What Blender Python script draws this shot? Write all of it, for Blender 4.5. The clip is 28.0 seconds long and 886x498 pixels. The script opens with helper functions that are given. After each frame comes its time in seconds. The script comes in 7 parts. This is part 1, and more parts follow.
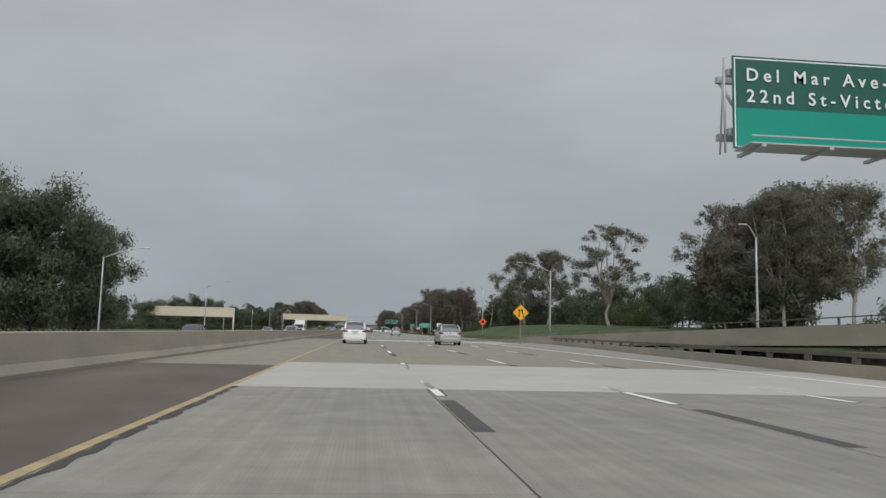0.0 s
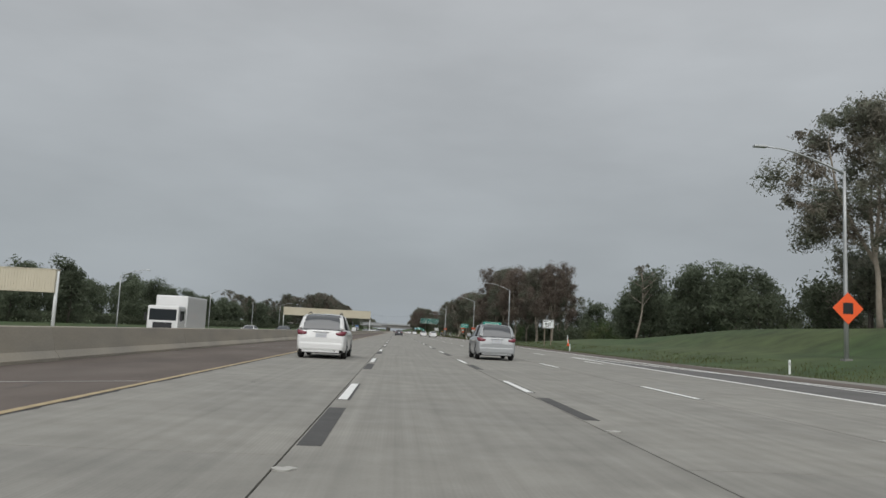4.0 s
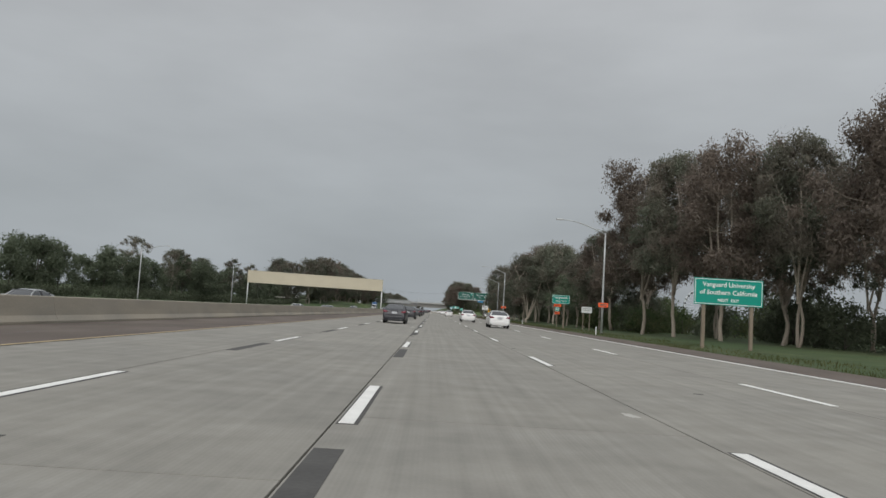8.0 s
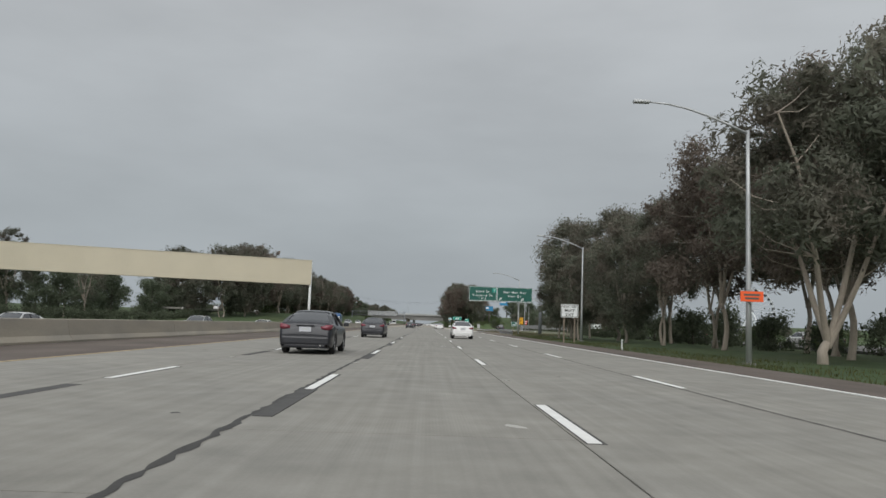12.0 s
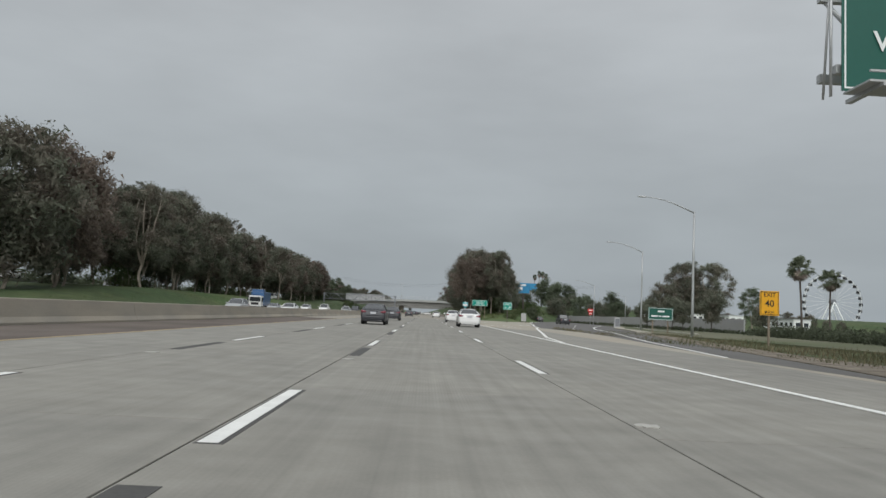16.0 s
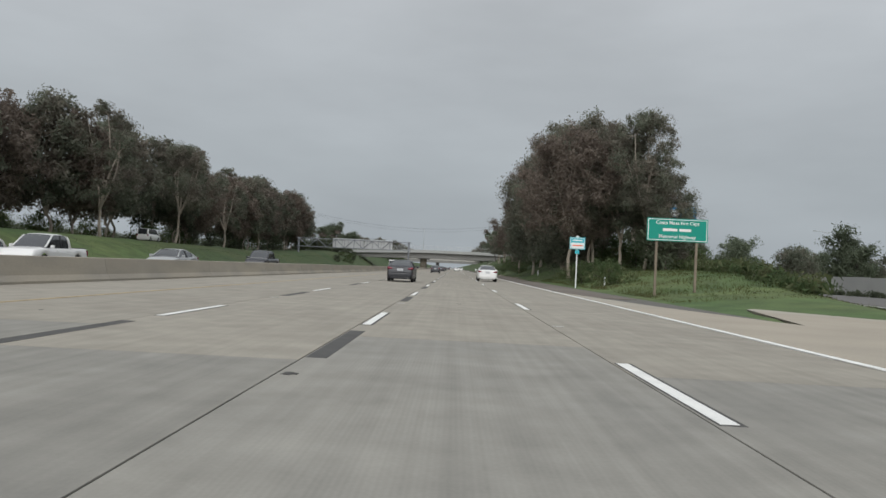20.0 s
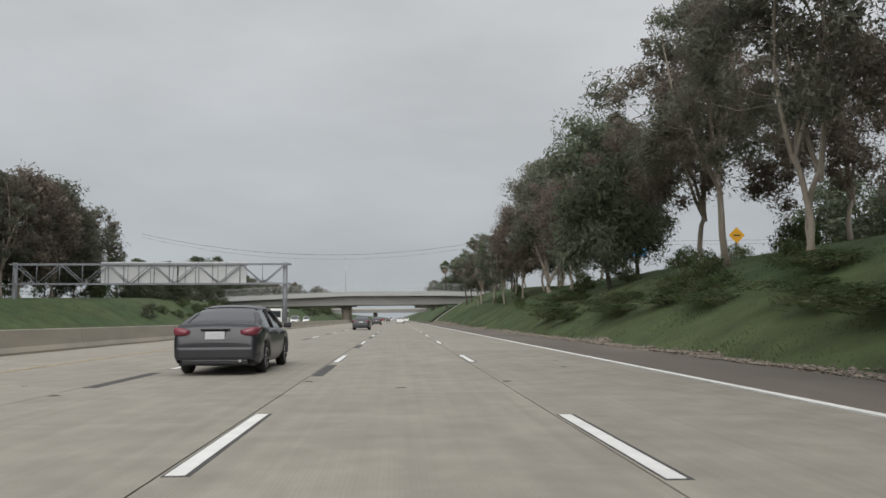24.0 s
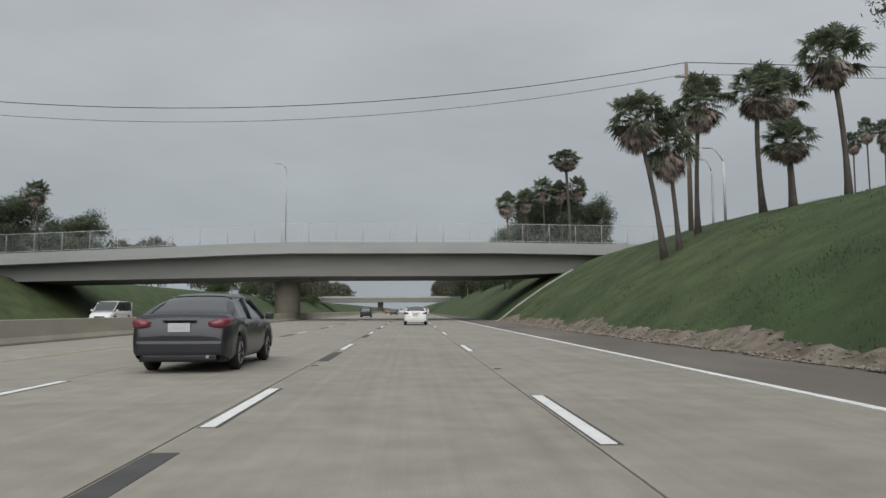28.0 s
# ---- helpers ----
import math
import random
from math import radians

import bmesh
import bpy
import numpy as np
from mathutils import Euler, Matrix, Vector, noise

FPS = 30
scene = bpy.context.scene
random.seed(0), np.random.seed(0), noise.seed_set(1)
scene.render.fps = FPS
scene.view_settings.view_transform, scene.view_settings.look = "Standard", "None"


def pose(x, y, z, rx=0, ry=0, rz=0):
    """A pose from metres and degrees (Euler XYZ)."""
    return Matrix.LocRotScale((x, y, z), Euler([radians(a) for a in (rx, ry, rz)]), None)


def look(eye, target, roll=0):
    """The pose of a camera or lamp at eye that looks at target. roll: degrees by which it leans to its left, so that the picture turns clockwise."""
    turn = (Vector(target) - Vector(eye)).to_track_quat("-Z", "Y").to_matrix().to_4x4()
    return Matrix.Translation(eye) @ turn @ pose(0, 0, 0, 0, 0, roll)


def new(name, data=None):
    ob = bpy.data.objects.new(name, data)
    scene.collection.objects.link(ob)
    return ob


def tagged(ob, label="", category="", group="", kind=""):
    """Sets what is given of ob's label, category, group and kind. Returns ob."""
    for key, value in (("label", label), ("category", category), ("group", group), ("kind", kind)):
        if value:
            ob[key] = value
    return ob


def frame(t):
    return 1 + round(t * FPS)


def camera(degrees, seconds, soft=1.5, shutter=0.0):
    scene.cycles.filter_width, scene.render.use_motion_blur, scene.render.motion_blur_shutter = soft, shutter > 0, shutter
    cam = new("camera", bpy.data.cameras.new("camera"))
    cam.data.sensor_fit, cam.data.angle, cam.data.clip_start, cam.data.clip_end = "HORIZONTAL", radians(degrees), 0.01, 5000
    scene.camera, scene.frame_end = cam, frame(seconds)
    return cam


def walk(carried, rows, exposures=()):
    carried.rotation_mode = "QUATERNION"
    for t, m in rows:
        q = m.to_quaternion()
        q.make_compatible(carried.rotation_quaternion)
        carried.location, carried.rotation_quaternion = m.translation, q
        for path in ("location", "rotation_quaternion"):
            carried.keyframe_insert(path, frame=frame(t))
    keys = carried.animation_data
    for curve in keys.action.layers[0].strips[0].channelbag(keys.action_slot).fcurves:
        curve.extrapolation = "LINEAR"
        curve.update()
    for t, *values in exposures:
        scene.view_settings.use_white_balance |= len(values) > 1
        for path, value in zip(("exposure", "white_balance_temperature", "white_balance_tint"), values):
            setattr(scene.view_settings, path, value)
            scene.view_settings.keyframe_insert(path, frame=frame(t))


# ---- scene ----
# Freeway drive: x to the right, y ahead, z up; x = 0 is the median-side edge line.
cam = camera(60.75, 28.0, soft=1.5)
PATH = [
    (0, (2.344, -2.092, 1.059), (3.351, 7.797, 2.148), 1.42),
    (0.5, (2.650, 13.622, 1.086), (3.516, 23.518, 2.231), 1.77),
    (1, (3.014, 29.339, 1.027), (3.833, 39.248, 2.096), 3.08),
    (1.5, (3.376, 45.071, 1.099), (4.183, 54.985, 2.127), 2.57),
    (2, (3.914, 60.807, 1.090), (4.635, 70.727, 2.127), 2.36),
    (2.5, (4.410, 76.584, 1.107), (5.049, 86.506, 2.173), 2.22),
    (3, (4.551, 92.462, 1.098), (5.121, 102.385, 2.199), 2.47),
    (3.5, (4.327, 108.398, 1.146), (4.863, 118.323, 2.245), 2.96),
    (5.5, (5.935, 170.408, 1.109), (6.596, 180.320, 2.255), 0.78),
    (6, (6.469, 186.312, 1.088), (7.054, 196.235, 2.178), 0.87),
    (6.5, (6.825, 202.354, 1.134), (7.344, 212.287, 2.164), 1.15),
    (7, (7.325, 218.508, 1.151), (7.740, 228.453, 2.114), 1.98),
    (7.5, (7.731, 234.814, 1.148), (8.000, 244.769, 2.062), 2.65),
    (8, (8.089, 251.099, 1.137), (8.178, 261.065, 1.960), 3.48),
    (8.5, (8.373, 267.161, 1.130), (8.407, 277.133, 1.885), 4.42),
    (9, (8.668, 283.108, 1.139), (8.734, 293.084, 1.836), 3.62),
    (9.5, (8.837, 299.065, 1.155), (9.030, 309.037, 1.880), 4.34),
    (10, (8.821, 315.050, 1.160), (9.290, 324.995, 2.100), 0.79),
    (10.5, (8.999, 331.067, 1.152), (9.561, 341.000, 2.159), 0.04),
    (11, (9.202, 347.097, 1.146), (9.719, 357.031, 2.170), 0.44),
    (11.5, (9.260, 363.123, 1.146), (9.637, 373.064, 2.160), 0.23),
    (12, (9.232, 379.100, 1.144), (9.412, 389.049, 2.140), 2.04),
    (12.5, (9.182, 394.981, 1.153), (9.320, 404.932, 2.130), 2.09),
    (13, (9.091, 410.811, 1.167), (9.226, 420.770, 2.066), 3.28),
    (13.5, (8.941, 426.636, 1.156), (9.233, 436.585, 2.114), 4.21),
    (15.5, (8.235, 489.777, 1.104), (8.457, 499.735, 1.992), 2.94),
    (16, (8.808, 505.536, 0.988), (9.014, 515.498, 1.842), 2.69),
    (16.5, (8.847, 521.269, 1.082), (9.040, 531.236, 1.877), 3.07),
    (17, (8.882, 536.995, 1.123), (9.074, 546.964, 1.886), 3.68),
    (17.5, (8.933, 552.726, 1.146), (9.144, 562.699, 1.852), 3.53),
    (18, (8.854, 568.470, 1.118), (9.061, 578.447, 1.763), 4.07),
    (18.5, (8.993, 584.232, 1.119), (9.143, 594.215, 1.674), 4.01),
    (19, (8.867, 600.039, 1.089), (8.932, 610.029, 1.521), 4.36),
    (19.5, (8.948, 615.908, 1.101), (8.879, 625.904, 1.402), 3.61),
    (20, (8.853, 631.803, 1.082), (8.688, 641.799, 1.331), 2.70),
    (20.5, (8.891, 647.686, 1.112), (8.754, 657.680, 1.438), 1.98),
    (21, (9.047, 663.471, 1.126), (8.998, 673.459, 1.614), 0.94),
    (21.5, (9.465, 679.117, 1.162), (9.503, 689.094, 1.835), 0.66),
    (23.5, (8.817, 743.295, 1.148), (9.354, 753.248, 1.955), 0.38),
    (24, (8.977, 759.275, 1.159), (9.581, 769.215, 2.073), -0.36),
    (24.5, (9.097, 775.244, 1.186), (9.727, 785.177, 2.156), -1.03),
    (25, (9.185, 791.201, 1.186), (9.794, 801.132, 2.180), -1.46),
    (25.5, (9.303, 807.142, 1.165), (9.847, 817.074, 2.194), -1.82),
    (26, (9.329, 823.060, 1.195), (9.760, 832.996, 2.243), -1.49),
    (26.5, (9.289, 838.972, 1.164), (9.620, 848.913, 2.200), -1.13),
    (27, (9.245, 854.868, 1.153), (9.558, 864.816, 2.127), -0.59),
    (27.5, (9.259, 870.737, 1.147), (9.610, 880.693, 2.024), -0.20),
    (28, (9.303, 886.594, 1.133), (9.734, 896.552, 1.941), -0.20),
]
walk(cam, [(t, look(eye, target, roll)) for t, eye, target, roll in PATH], exposures=((0, 0.32, 6330, 9), (7, 0.32, 6380, 9), (9, 0.38, 6420, 10), (14, 0.4, 6300, 8), (17, 0.38, 6300, 8), (20, 0.47, 6300, 9), (22, 0.54, 6330, 9), (24, 0.64, 6440, 10), (26, 0.46, 6380, 10), (28, 0.38, 6300, 9)))


# ---- light: an overcast sky, brighter overhead than at the horizon ----
SUN_EL, SUN_ROT = radians(38), radians(188)
world = bpy.data.worlds.new("overcast_sky")
scene.world = world
world.use_nodes = True
wn, wl = world.node_tree.nodes, world.node_tree.links
wn.clear()
w_out = wn.new("ShaderNodeOutputWorld")
w_bg = wn.new("ShaderNodeBackground")
w_sky = wn.new("ShaderNodeTexSky")
w_sky.sky_type, w_sky.sun_disc = "NISHITA", False
w_sky.sun_elevation, w_sky.sun_rotation = SUN_EL, SUN_ROT
w_sky.air_density, w_sky.dust_density = 1.0, 4.0
w_hsv = wn.new("ShaderNodeHueSaturation")
w_hsv.inputs["Saturation"].default_value = 0.25
w_hsv.inputs["Value"].default_value = 0.10
wl.new(w_sky.outputs["Color"], w_hsv.inputs["Color"])
w_tc = wn.new("ShaderNodeTexCoord")
w_sep = wn.new("ShaderNodeSeparateXYZ")
wl.new(w_tc.outputs["Generated"], w_sep.inputs[0])
w_ramp = wn.new("ShaderNodeValToRGB")
cr = w_ramp.color_ramp
cr.elements[0].position, cr.elements[0].color = 0.0, (0.36, 0.39, 0.41, 1)
cr.elements[1].position, cr.elements[1].color = 1.0, (0.95, 0.96, 0.98, 1)
e = cr.elements.new(0.12)
e.color = (0.36, 0.385, 0.40, 1)
e = cr.elements.new(0.45)
e.color = (0.50, 0.51, 0.52, 1)
wl.new(w_sep.outputs["Z"], w_ramp.inputs["Fac"])
w_map = wn.new("ShaderNodeMapping")
w_map.inputs["Scale"].default_value = (2.2, 2.2, 7.0)
wl.new(w_tc.outputs["Generated"], w_map.inputs["Vector"])
w_noise = wn.new("ShaderNodeTexNoise")
w_noise.inputs["Scale"].default_value = 1.3
w_noise.inputs["Detail"].default_value = 5.0
w_noise.inputs["Roughness"].default_value = 0.5
wl.new(w_map.outputs["Vector"], w_noise.inputs["Vector"])
w_mr = wn.new("ShaderNodeMapRange")
w_mr.inputs["From Min"].default_value, w_mr.inputs["From Max"].default_value = 0.3, 0.7
w_mr.inputs["To Min"].default_value, w_mr.inputs["To Max"].default_value = 0.90, 1.10
wl.new(w_noise.outputs["Fac"], w_mr.inputs["Value"])
w_mul = wn.new("ShaderNodeVectorMath")
w_mul.operation = "SCALE"
wl.new(w_ramp.outputs["Color"], w_mul.inputs[0])
wl.new(w_mr.outputs["Result"], w_mul.inputs["Scale"])
w_mix = wn.new("ShaderNodeMix")
w_mix.data_type = "RGBA"
w_mix.inputs["Factor"].default_value = 0.12
wl.new(w_mul.outputs[0], w_mix.inputs["A"])
wl.new(w_hsv.outputs["Color"], w_mix.inputs["B"])
wl.new(w_mix.outputs["Result"], w_bg.inputs["Color"])
w_bg.inputs["Strength"].default_value = 0.8
wl.new(w_bg.outputs[0], w_out.inputs[0])
sun = new("sun", bpy.data.lights.new("sun", "SUN"))
sun.data.energy, sun.data.angle, sun.data.color = 1.5, radians(70), (1.0, 0.97, 0.93)
sun.matrix_world = pose(0, 0, 60, 90 - 38, 0, -8)


# ---- materials ----
def material(name, base, rough=0.8, metal=0.0, vary=0.12, scale=1.5, grain=40.0, bump=0.15, spec=0.4, obj=0.0, island=0.0, stretch=None, second=None, second_scale=0.25):
    """A procedural surface: base colour with variation at two scales, random tone per object or island, and fine relief."""
    m = bpy.data.materials.new(name)
    m.use_nodes = True
    n, l = m.node_tree.nodes, m.node_tree.links
    b = n["Principled BSDF"]
    b.inputs["Roughness"].default_value = rough
    b.inputs["Metallic"].default_value = metal
    b.inputs["Specular IOR Level"].default_value = spec
    tc = n.new("ShaderNodeTexCoord")
    src = tc.outputs["Object"]
    if stretch:
        mp = n.new("ShaderNodeMapping")
        mp.inputs["Scale"].default_value = stretch
        l.new(src, mp.inputs["Vector"])
        src = mp.outputs["Vector"]
    big, fine = n.new("ShaderNodeTexNoise"), n.new("ShaderNodeTexNoise")
    big.inputs["Scale"].default_value, big.inputs["Detail"].default_value = scale, 6.0
    fine.inputs["Scale"].default_value, fine.inputs["Detail"].default_value = grain, 4.0
    l.new(src, big.inputs["Vector"])
    l.new(src, fine.inputs["Vector"])
    add = n.new("ShaderNodeMath")
    add.operation = "MULTIPLY_ADD"
    l.new(fine.outputs["Fac"], add.inputs[0])
    add.inputs[1].default_value = 0.5
    l.new(big.outputs["Fac"], add.inputs[2])
    val = n.new("ShaderNodeMapRange")
    val.inputs["From Min"].default_value, val.inputs["From Max"].default_value = 0.45, 1.05
    val.inputs["To Min"].default_value, val.inputs["To Max"].default_value = 1 - vary, 1 + vary
    l.new(add.outputs[0], val.inputs["Value"])
    out = val.outputs["Result"]
    for amount, node, sock in ((obj, "ShaderNodeObjectInfo", "Random"), (island, "ShaderNodeNewGeometry", "Random Per Island")):
        if amount:
            i = n.new(node)
            r = n.new("ShaderNodeMapRange")
            r.inputs["To Min"].default_value, r.inputs["To Max"].default_value = 1 - amount, 1 + amount
            l.new(i.outputs[sock], r.inputs["Value"])
            mu = n.new("ShaderNodeMath")
            mu.operation = "MULTIPLY"
            l.new(out, mu.inputs[0])
            l.new(r.outputs["Result"], mu.inputs[1])
            out = mu.outputs[0]
    colour = n.new("ShaderNodeRGB")
    colour.outputs[0].default_value = (*base, 1)
    csrc = colour.outputs[0]
    if second:
        n2 = n.new("ShaderNodeTexNoise")
        n2.inputs["Scale"].default_value, n2.inputs["Detail"].default_value = second_scale, 5.0
        l.new(src, n2.inputs["Vector"])
        rr = n.new("ShaderNodeMapRange")
        rr.inputs["From Min"].default_value, rr.inputs["From Max"].default_value = 0.42, 0.60
        l.new(n2.outputs["Fac"], rr.inputs["Value"])
        mx = n.new("ShaderNodeMix")
        mx.data_type = "RGBA"
        mx.inputs["A"].default_value = (*base, 1)
        mx.inputs["B"].default_value = (*second, 1)
        l.new(rr.outputs["Result"], mx.inputs["Factor"])
        csrc = mx.outputs["Result"]
    sc = n.new("ShaderNodeVectorMath")
    sc.operation = "SCALE"
    l.new(csrc, sc.inputs[0])
    l.new(out, sc.inputs["Scale"])
    l.new(sc.outputs[0], b.inputs["Base Color"])
    if bump:
        bp = n.new("ShaderNodeBump")
        bp.inputs["Strength"].default_value = bump
        bp.inputs["Distance"].default_value = 0.02
        l.new(add.outputs[0], bp.inputs["Height"])
        l.new(bp.outputs["Normal"], b.inputs["Normal"])
    return m


M = {}
M["concrete"] = material("weathered_concrete_paving", (0.256, 0.246, 0.220), 0.85, vary=0.11, scale=0.6, grain=30, bump=0.1, obj=0.035, second=(0.236, 0.228, 0.206), second_scale=0.22)
M["tan_concrete"] = material("buff_concrete_paving", (0.292, 0.271, 0.230), 0.85, vary=0.11, scale=0.6, grain=30, bump=0.1, obj=0.03, second=(0.268, 0.247, 0.210), second_scale=0.22)
M["old_concrete"] = material("older_buff_bridge_concrete", (0.244, 0.227, 0.186), 0.85, vary=0.09, scale=0.5, grain=24, bump=0.12, obj=0.03, second=(0.25, 0.232, 0.19), second_scale=0.22)
M["deck"] = material("pale_bridge_deck_concrete", (0.40, 0.39, 0.36), 0.85, vary=0.12, scale=0.5, grain=20, bump=0.1, obj=0.03)
def wear_lane(m, amount=0.11):
    """Adds an oil-darkened middle, paler wheel tracks and long streaks along a lane slab to a paving material."""
    n, l = m.node_tree.nodes, m.node_tree.links
    b = n["Principled BSDF"]
    old = b.inputs["Base Color"].links[0].from_socket
    tc = n.new("ShaderNodeTexCoord")
    sx = n.new("ShaderNodeSeparateXYZ")
    l.new(tc.outputs["Object"], sx.inputs[0])
    ramp = n.new("ShaderNodeValToRGB")
    pos = n.new("ShaderNodeMapRange")
    pos.inputs["From Min"].default_value, pos.inputs["From Max"].default_value = -1.83, 1.83
    l.new(sx.outputs["X"], pos.inputs["Value"])
    r = ramp.color_ramp
    r.interpolation = "B_SPLINE"
    for k, (u, v) in enumerate(((0.0, 0.98), (0.24, 1.02), (0.5, 0.90), (0.76, 1.02), (1.0, 0.98))):
        e = r.elements[0] if k == 0 else (r.elements[1] if k == 4 else r.elements.new(u))
        e.position, e.color = u, (v, v, v * 0.99, 1)
    l.new(pos.outputs["Result"], ramp.inputs["Fac"])
    mp = n.new("ShaderNodeMapping")
    mp.inputs["Scale"].default_value = (6.5, 0.07, 1.0)
    geo = n.new("ShaderNodeNewGeometry")
    l.new(geo.outputs["Position"], mp.inputs["Vector"])
    ns = n.new("ShaderNodeTexNoise")
    ns.inputs["Scale"].default_value, ns.inputs["Detail"].default_value = 1.0, 5.0
    l.new(mp.outputs["Vector"], ns.inputs["Vector"])
    mr = n.new("ShaderNodeMapRange")
    mr.inputs["From Min"].default_value, mr.inputs["From Max"].default_value = 0.3, 0.7
    mr.inputs["To Min"].default_value, mr.inputs["To Max"].default_value = 1 - amount, 1 + amount * 0.7
    l.new(ns.outputs["Fac"], mr.inputs["Value"])
    fleck = n.new("ShaderNodeTexNoise")
    fleck.inputs["Scale"].default_value, fleck.inputs["Detail"].default_value = 1.7, 8.0
    l.new(geo.outputs["Position"], fleck.inputs["Vector"])
    mf = n.new("ShaderNodeMapRange")
    mf.inputs["From Min"].default_value, mf.inputs["From Max"].default_value = 0.35, 0.65
    mf.inputs["To Min"].default_value, mf.inputs["To Max"].default_value = 0.90, 1.06
    l.new(fleck.outputs["Fac"], mf.inputs["Value"])
    mu = n.new("ShaderNodeMath")
    mu.operation = "MULTIPLY"
    l.new(mr.outputs["Result"], mu.inputs[0])
    l.new(mf.outputs["Result"], mu.inputs[1])
    a, c = n.new("ShaderNodeVectorMath"), n.new("ShaderNodeVectorMath")
    a.operation, c.operation = "MULTIPLY", "SCALE"
    l.new(old, a.inputs[0])
    l.new(ramp.outputs["Color"], a.inputs[1])
    l.new(a.outputs[0], c.inputs[0])
    l.new(mu.outputs[0], c.inputs["Scale"])
    l.new(c.outputs[0], b.inputs["Base Color"])


def tine(m, amount=0.07):
    """Adds fine cross grooves, worn away in places, to a paving material."""
    n, l = m.node_tree.nodes, m.node_tree.links
    b = n["Principled BSDF"]
    old = b.inputs["Base Color"].links[0].from_socket
    geo = n.new("ShaderNodeNewGeometry")
    wv = n.new("ShaderNodeTexWave")
    wv.bands_direction = "X"
    wv.inputs["Scale"].default_value, wv.inputs["Distortion"].default_value, wv.inputs["Detail"].default_value = 8.0, 0.3, 1.0
    l.new(geo.outputs["Position"], wv.inputs["Vector"])
    ns = n.new("ShaderNodeTexNoise")
    ns.inputs["Scale"].default_value, ns.inputs["Detail"].default_value = 0.22, 4.0
    l.new(geo.outputs["Position"], ns.inputs["Vector"])
    worn = n.new("ShaderNodeMapRange")
    worn.inputs["From Min"].default_value, worn.inputs["From Max"].default_value = 0.42, 0.60
    worn.inputs["To Min"].default_value, worn.inputs["To Max"].default_value = 0.0, amount
    l.new(ns.outputs["Fac"], worn.inputs["Value"])
    k = n.new("ShaderNodeMath")
    k.operation = "MULTIPLY_ADD"
    l.new(wv.outputs["Fac"], k.inputs[0])
    l.new(worn.outputs["Result"], k.inputs[1])
    k.inputs[2].default_value = 1.0 - amount * 0.4
    sc = n.new("ShaderNodeVectorMath")
    sc.operation = "SCALE"
    l.new(old, sc.inputs[0])
    l.new(k.outputs[0], sc.inputs["Scale"])
    l.new(sc.outputs[0], b.inputs["Base Color"])


wear_lane(M["concrete"])
wear_lane(M["tan_concrete"], 0.08)
wear_lane(M["old_concrete"], 0.05)
tine(M["old_concrete"], 0.05)
tine(M["concrete"])
tine(M["tan_concrete"], 0.05)
tine(M["deck"])
M["apron"] = material("sandy_concrete_apron", (0.318, 0.300, 0.252), 0.9, vary=0.14, scale=0.4, grain=16, bump=0.2, second=(0.325, 0.290, 0.235), second_scale=0.05)
M["joint"] = material("dark_joint_base", (0.11, 0.105, 0.095), 0.9, vary=0.3, scale=2.0)
M["asphalt"] = material("worn_brown_grey_asphalt", (0.098, 0.079, 0.066), 0.9, vary=0.25, scale=0.6, grain=60, bump=0.3, second=(0.122, 0.101, 0.086), second_scale=0.4, stretch=(1, 0.4, 1))
M["ramp_asphalt"] = material("dark_ramp_asphalt", (0.118, 0.114, 0.108), 0.9, vary=0.2, scale=0.6, grain=60, bump=0.3)
M["dusty_asphalt"] = material("dusty_brown_shoulder", (0.122, 0.106, 0.090), 0.9, vary=0.2, scale=0.5, grain=50, bump=0.25, second=(0.150, 0.131, 0.110), second_scale=0.3, stretch=(1, 0.3, 1))
M["tar"] = material("black_tar_sealant", (0.045, 0.043, 0.040), 0.75, vary=0.3, scale=2.0, grain=20)
M["white_paint"] = material("worn_white_road_paint", (0.72, 0.72, 0.69), 0.6, vary=0.15, scale=2.0, grain=30)
M["yellow_paint"] = material("worn_yellow_road_paint", (0.36, 0.28, 0.16), 0.7, vary=0.35, scale=2.0, grain=20)
M["black_paint"] = material("black_contrast_paint", (0.068, 0.066, 0.063), 0.8, vary=0.3, scale=2.0, grain=20)
M["barrier"] = material("stained_concrete_barrier", (0.325, 0.292, 0.236), 0.85, vary=0.13, scale=0.35, grain=12, bump=0.12, obj=0.05, stretch=(1, 0.6, 2.0), second=(0.265, 0.245, 0.208), second_scale=0.3)
M["grass"] = material("green_verge_grass", (0.040, 0.068, 0.021), 0.9, vary=0.45, scale=0.6, grain=14, bump=0.7, second=(0.058, 0.078, 0.027), second_scale=0.08)


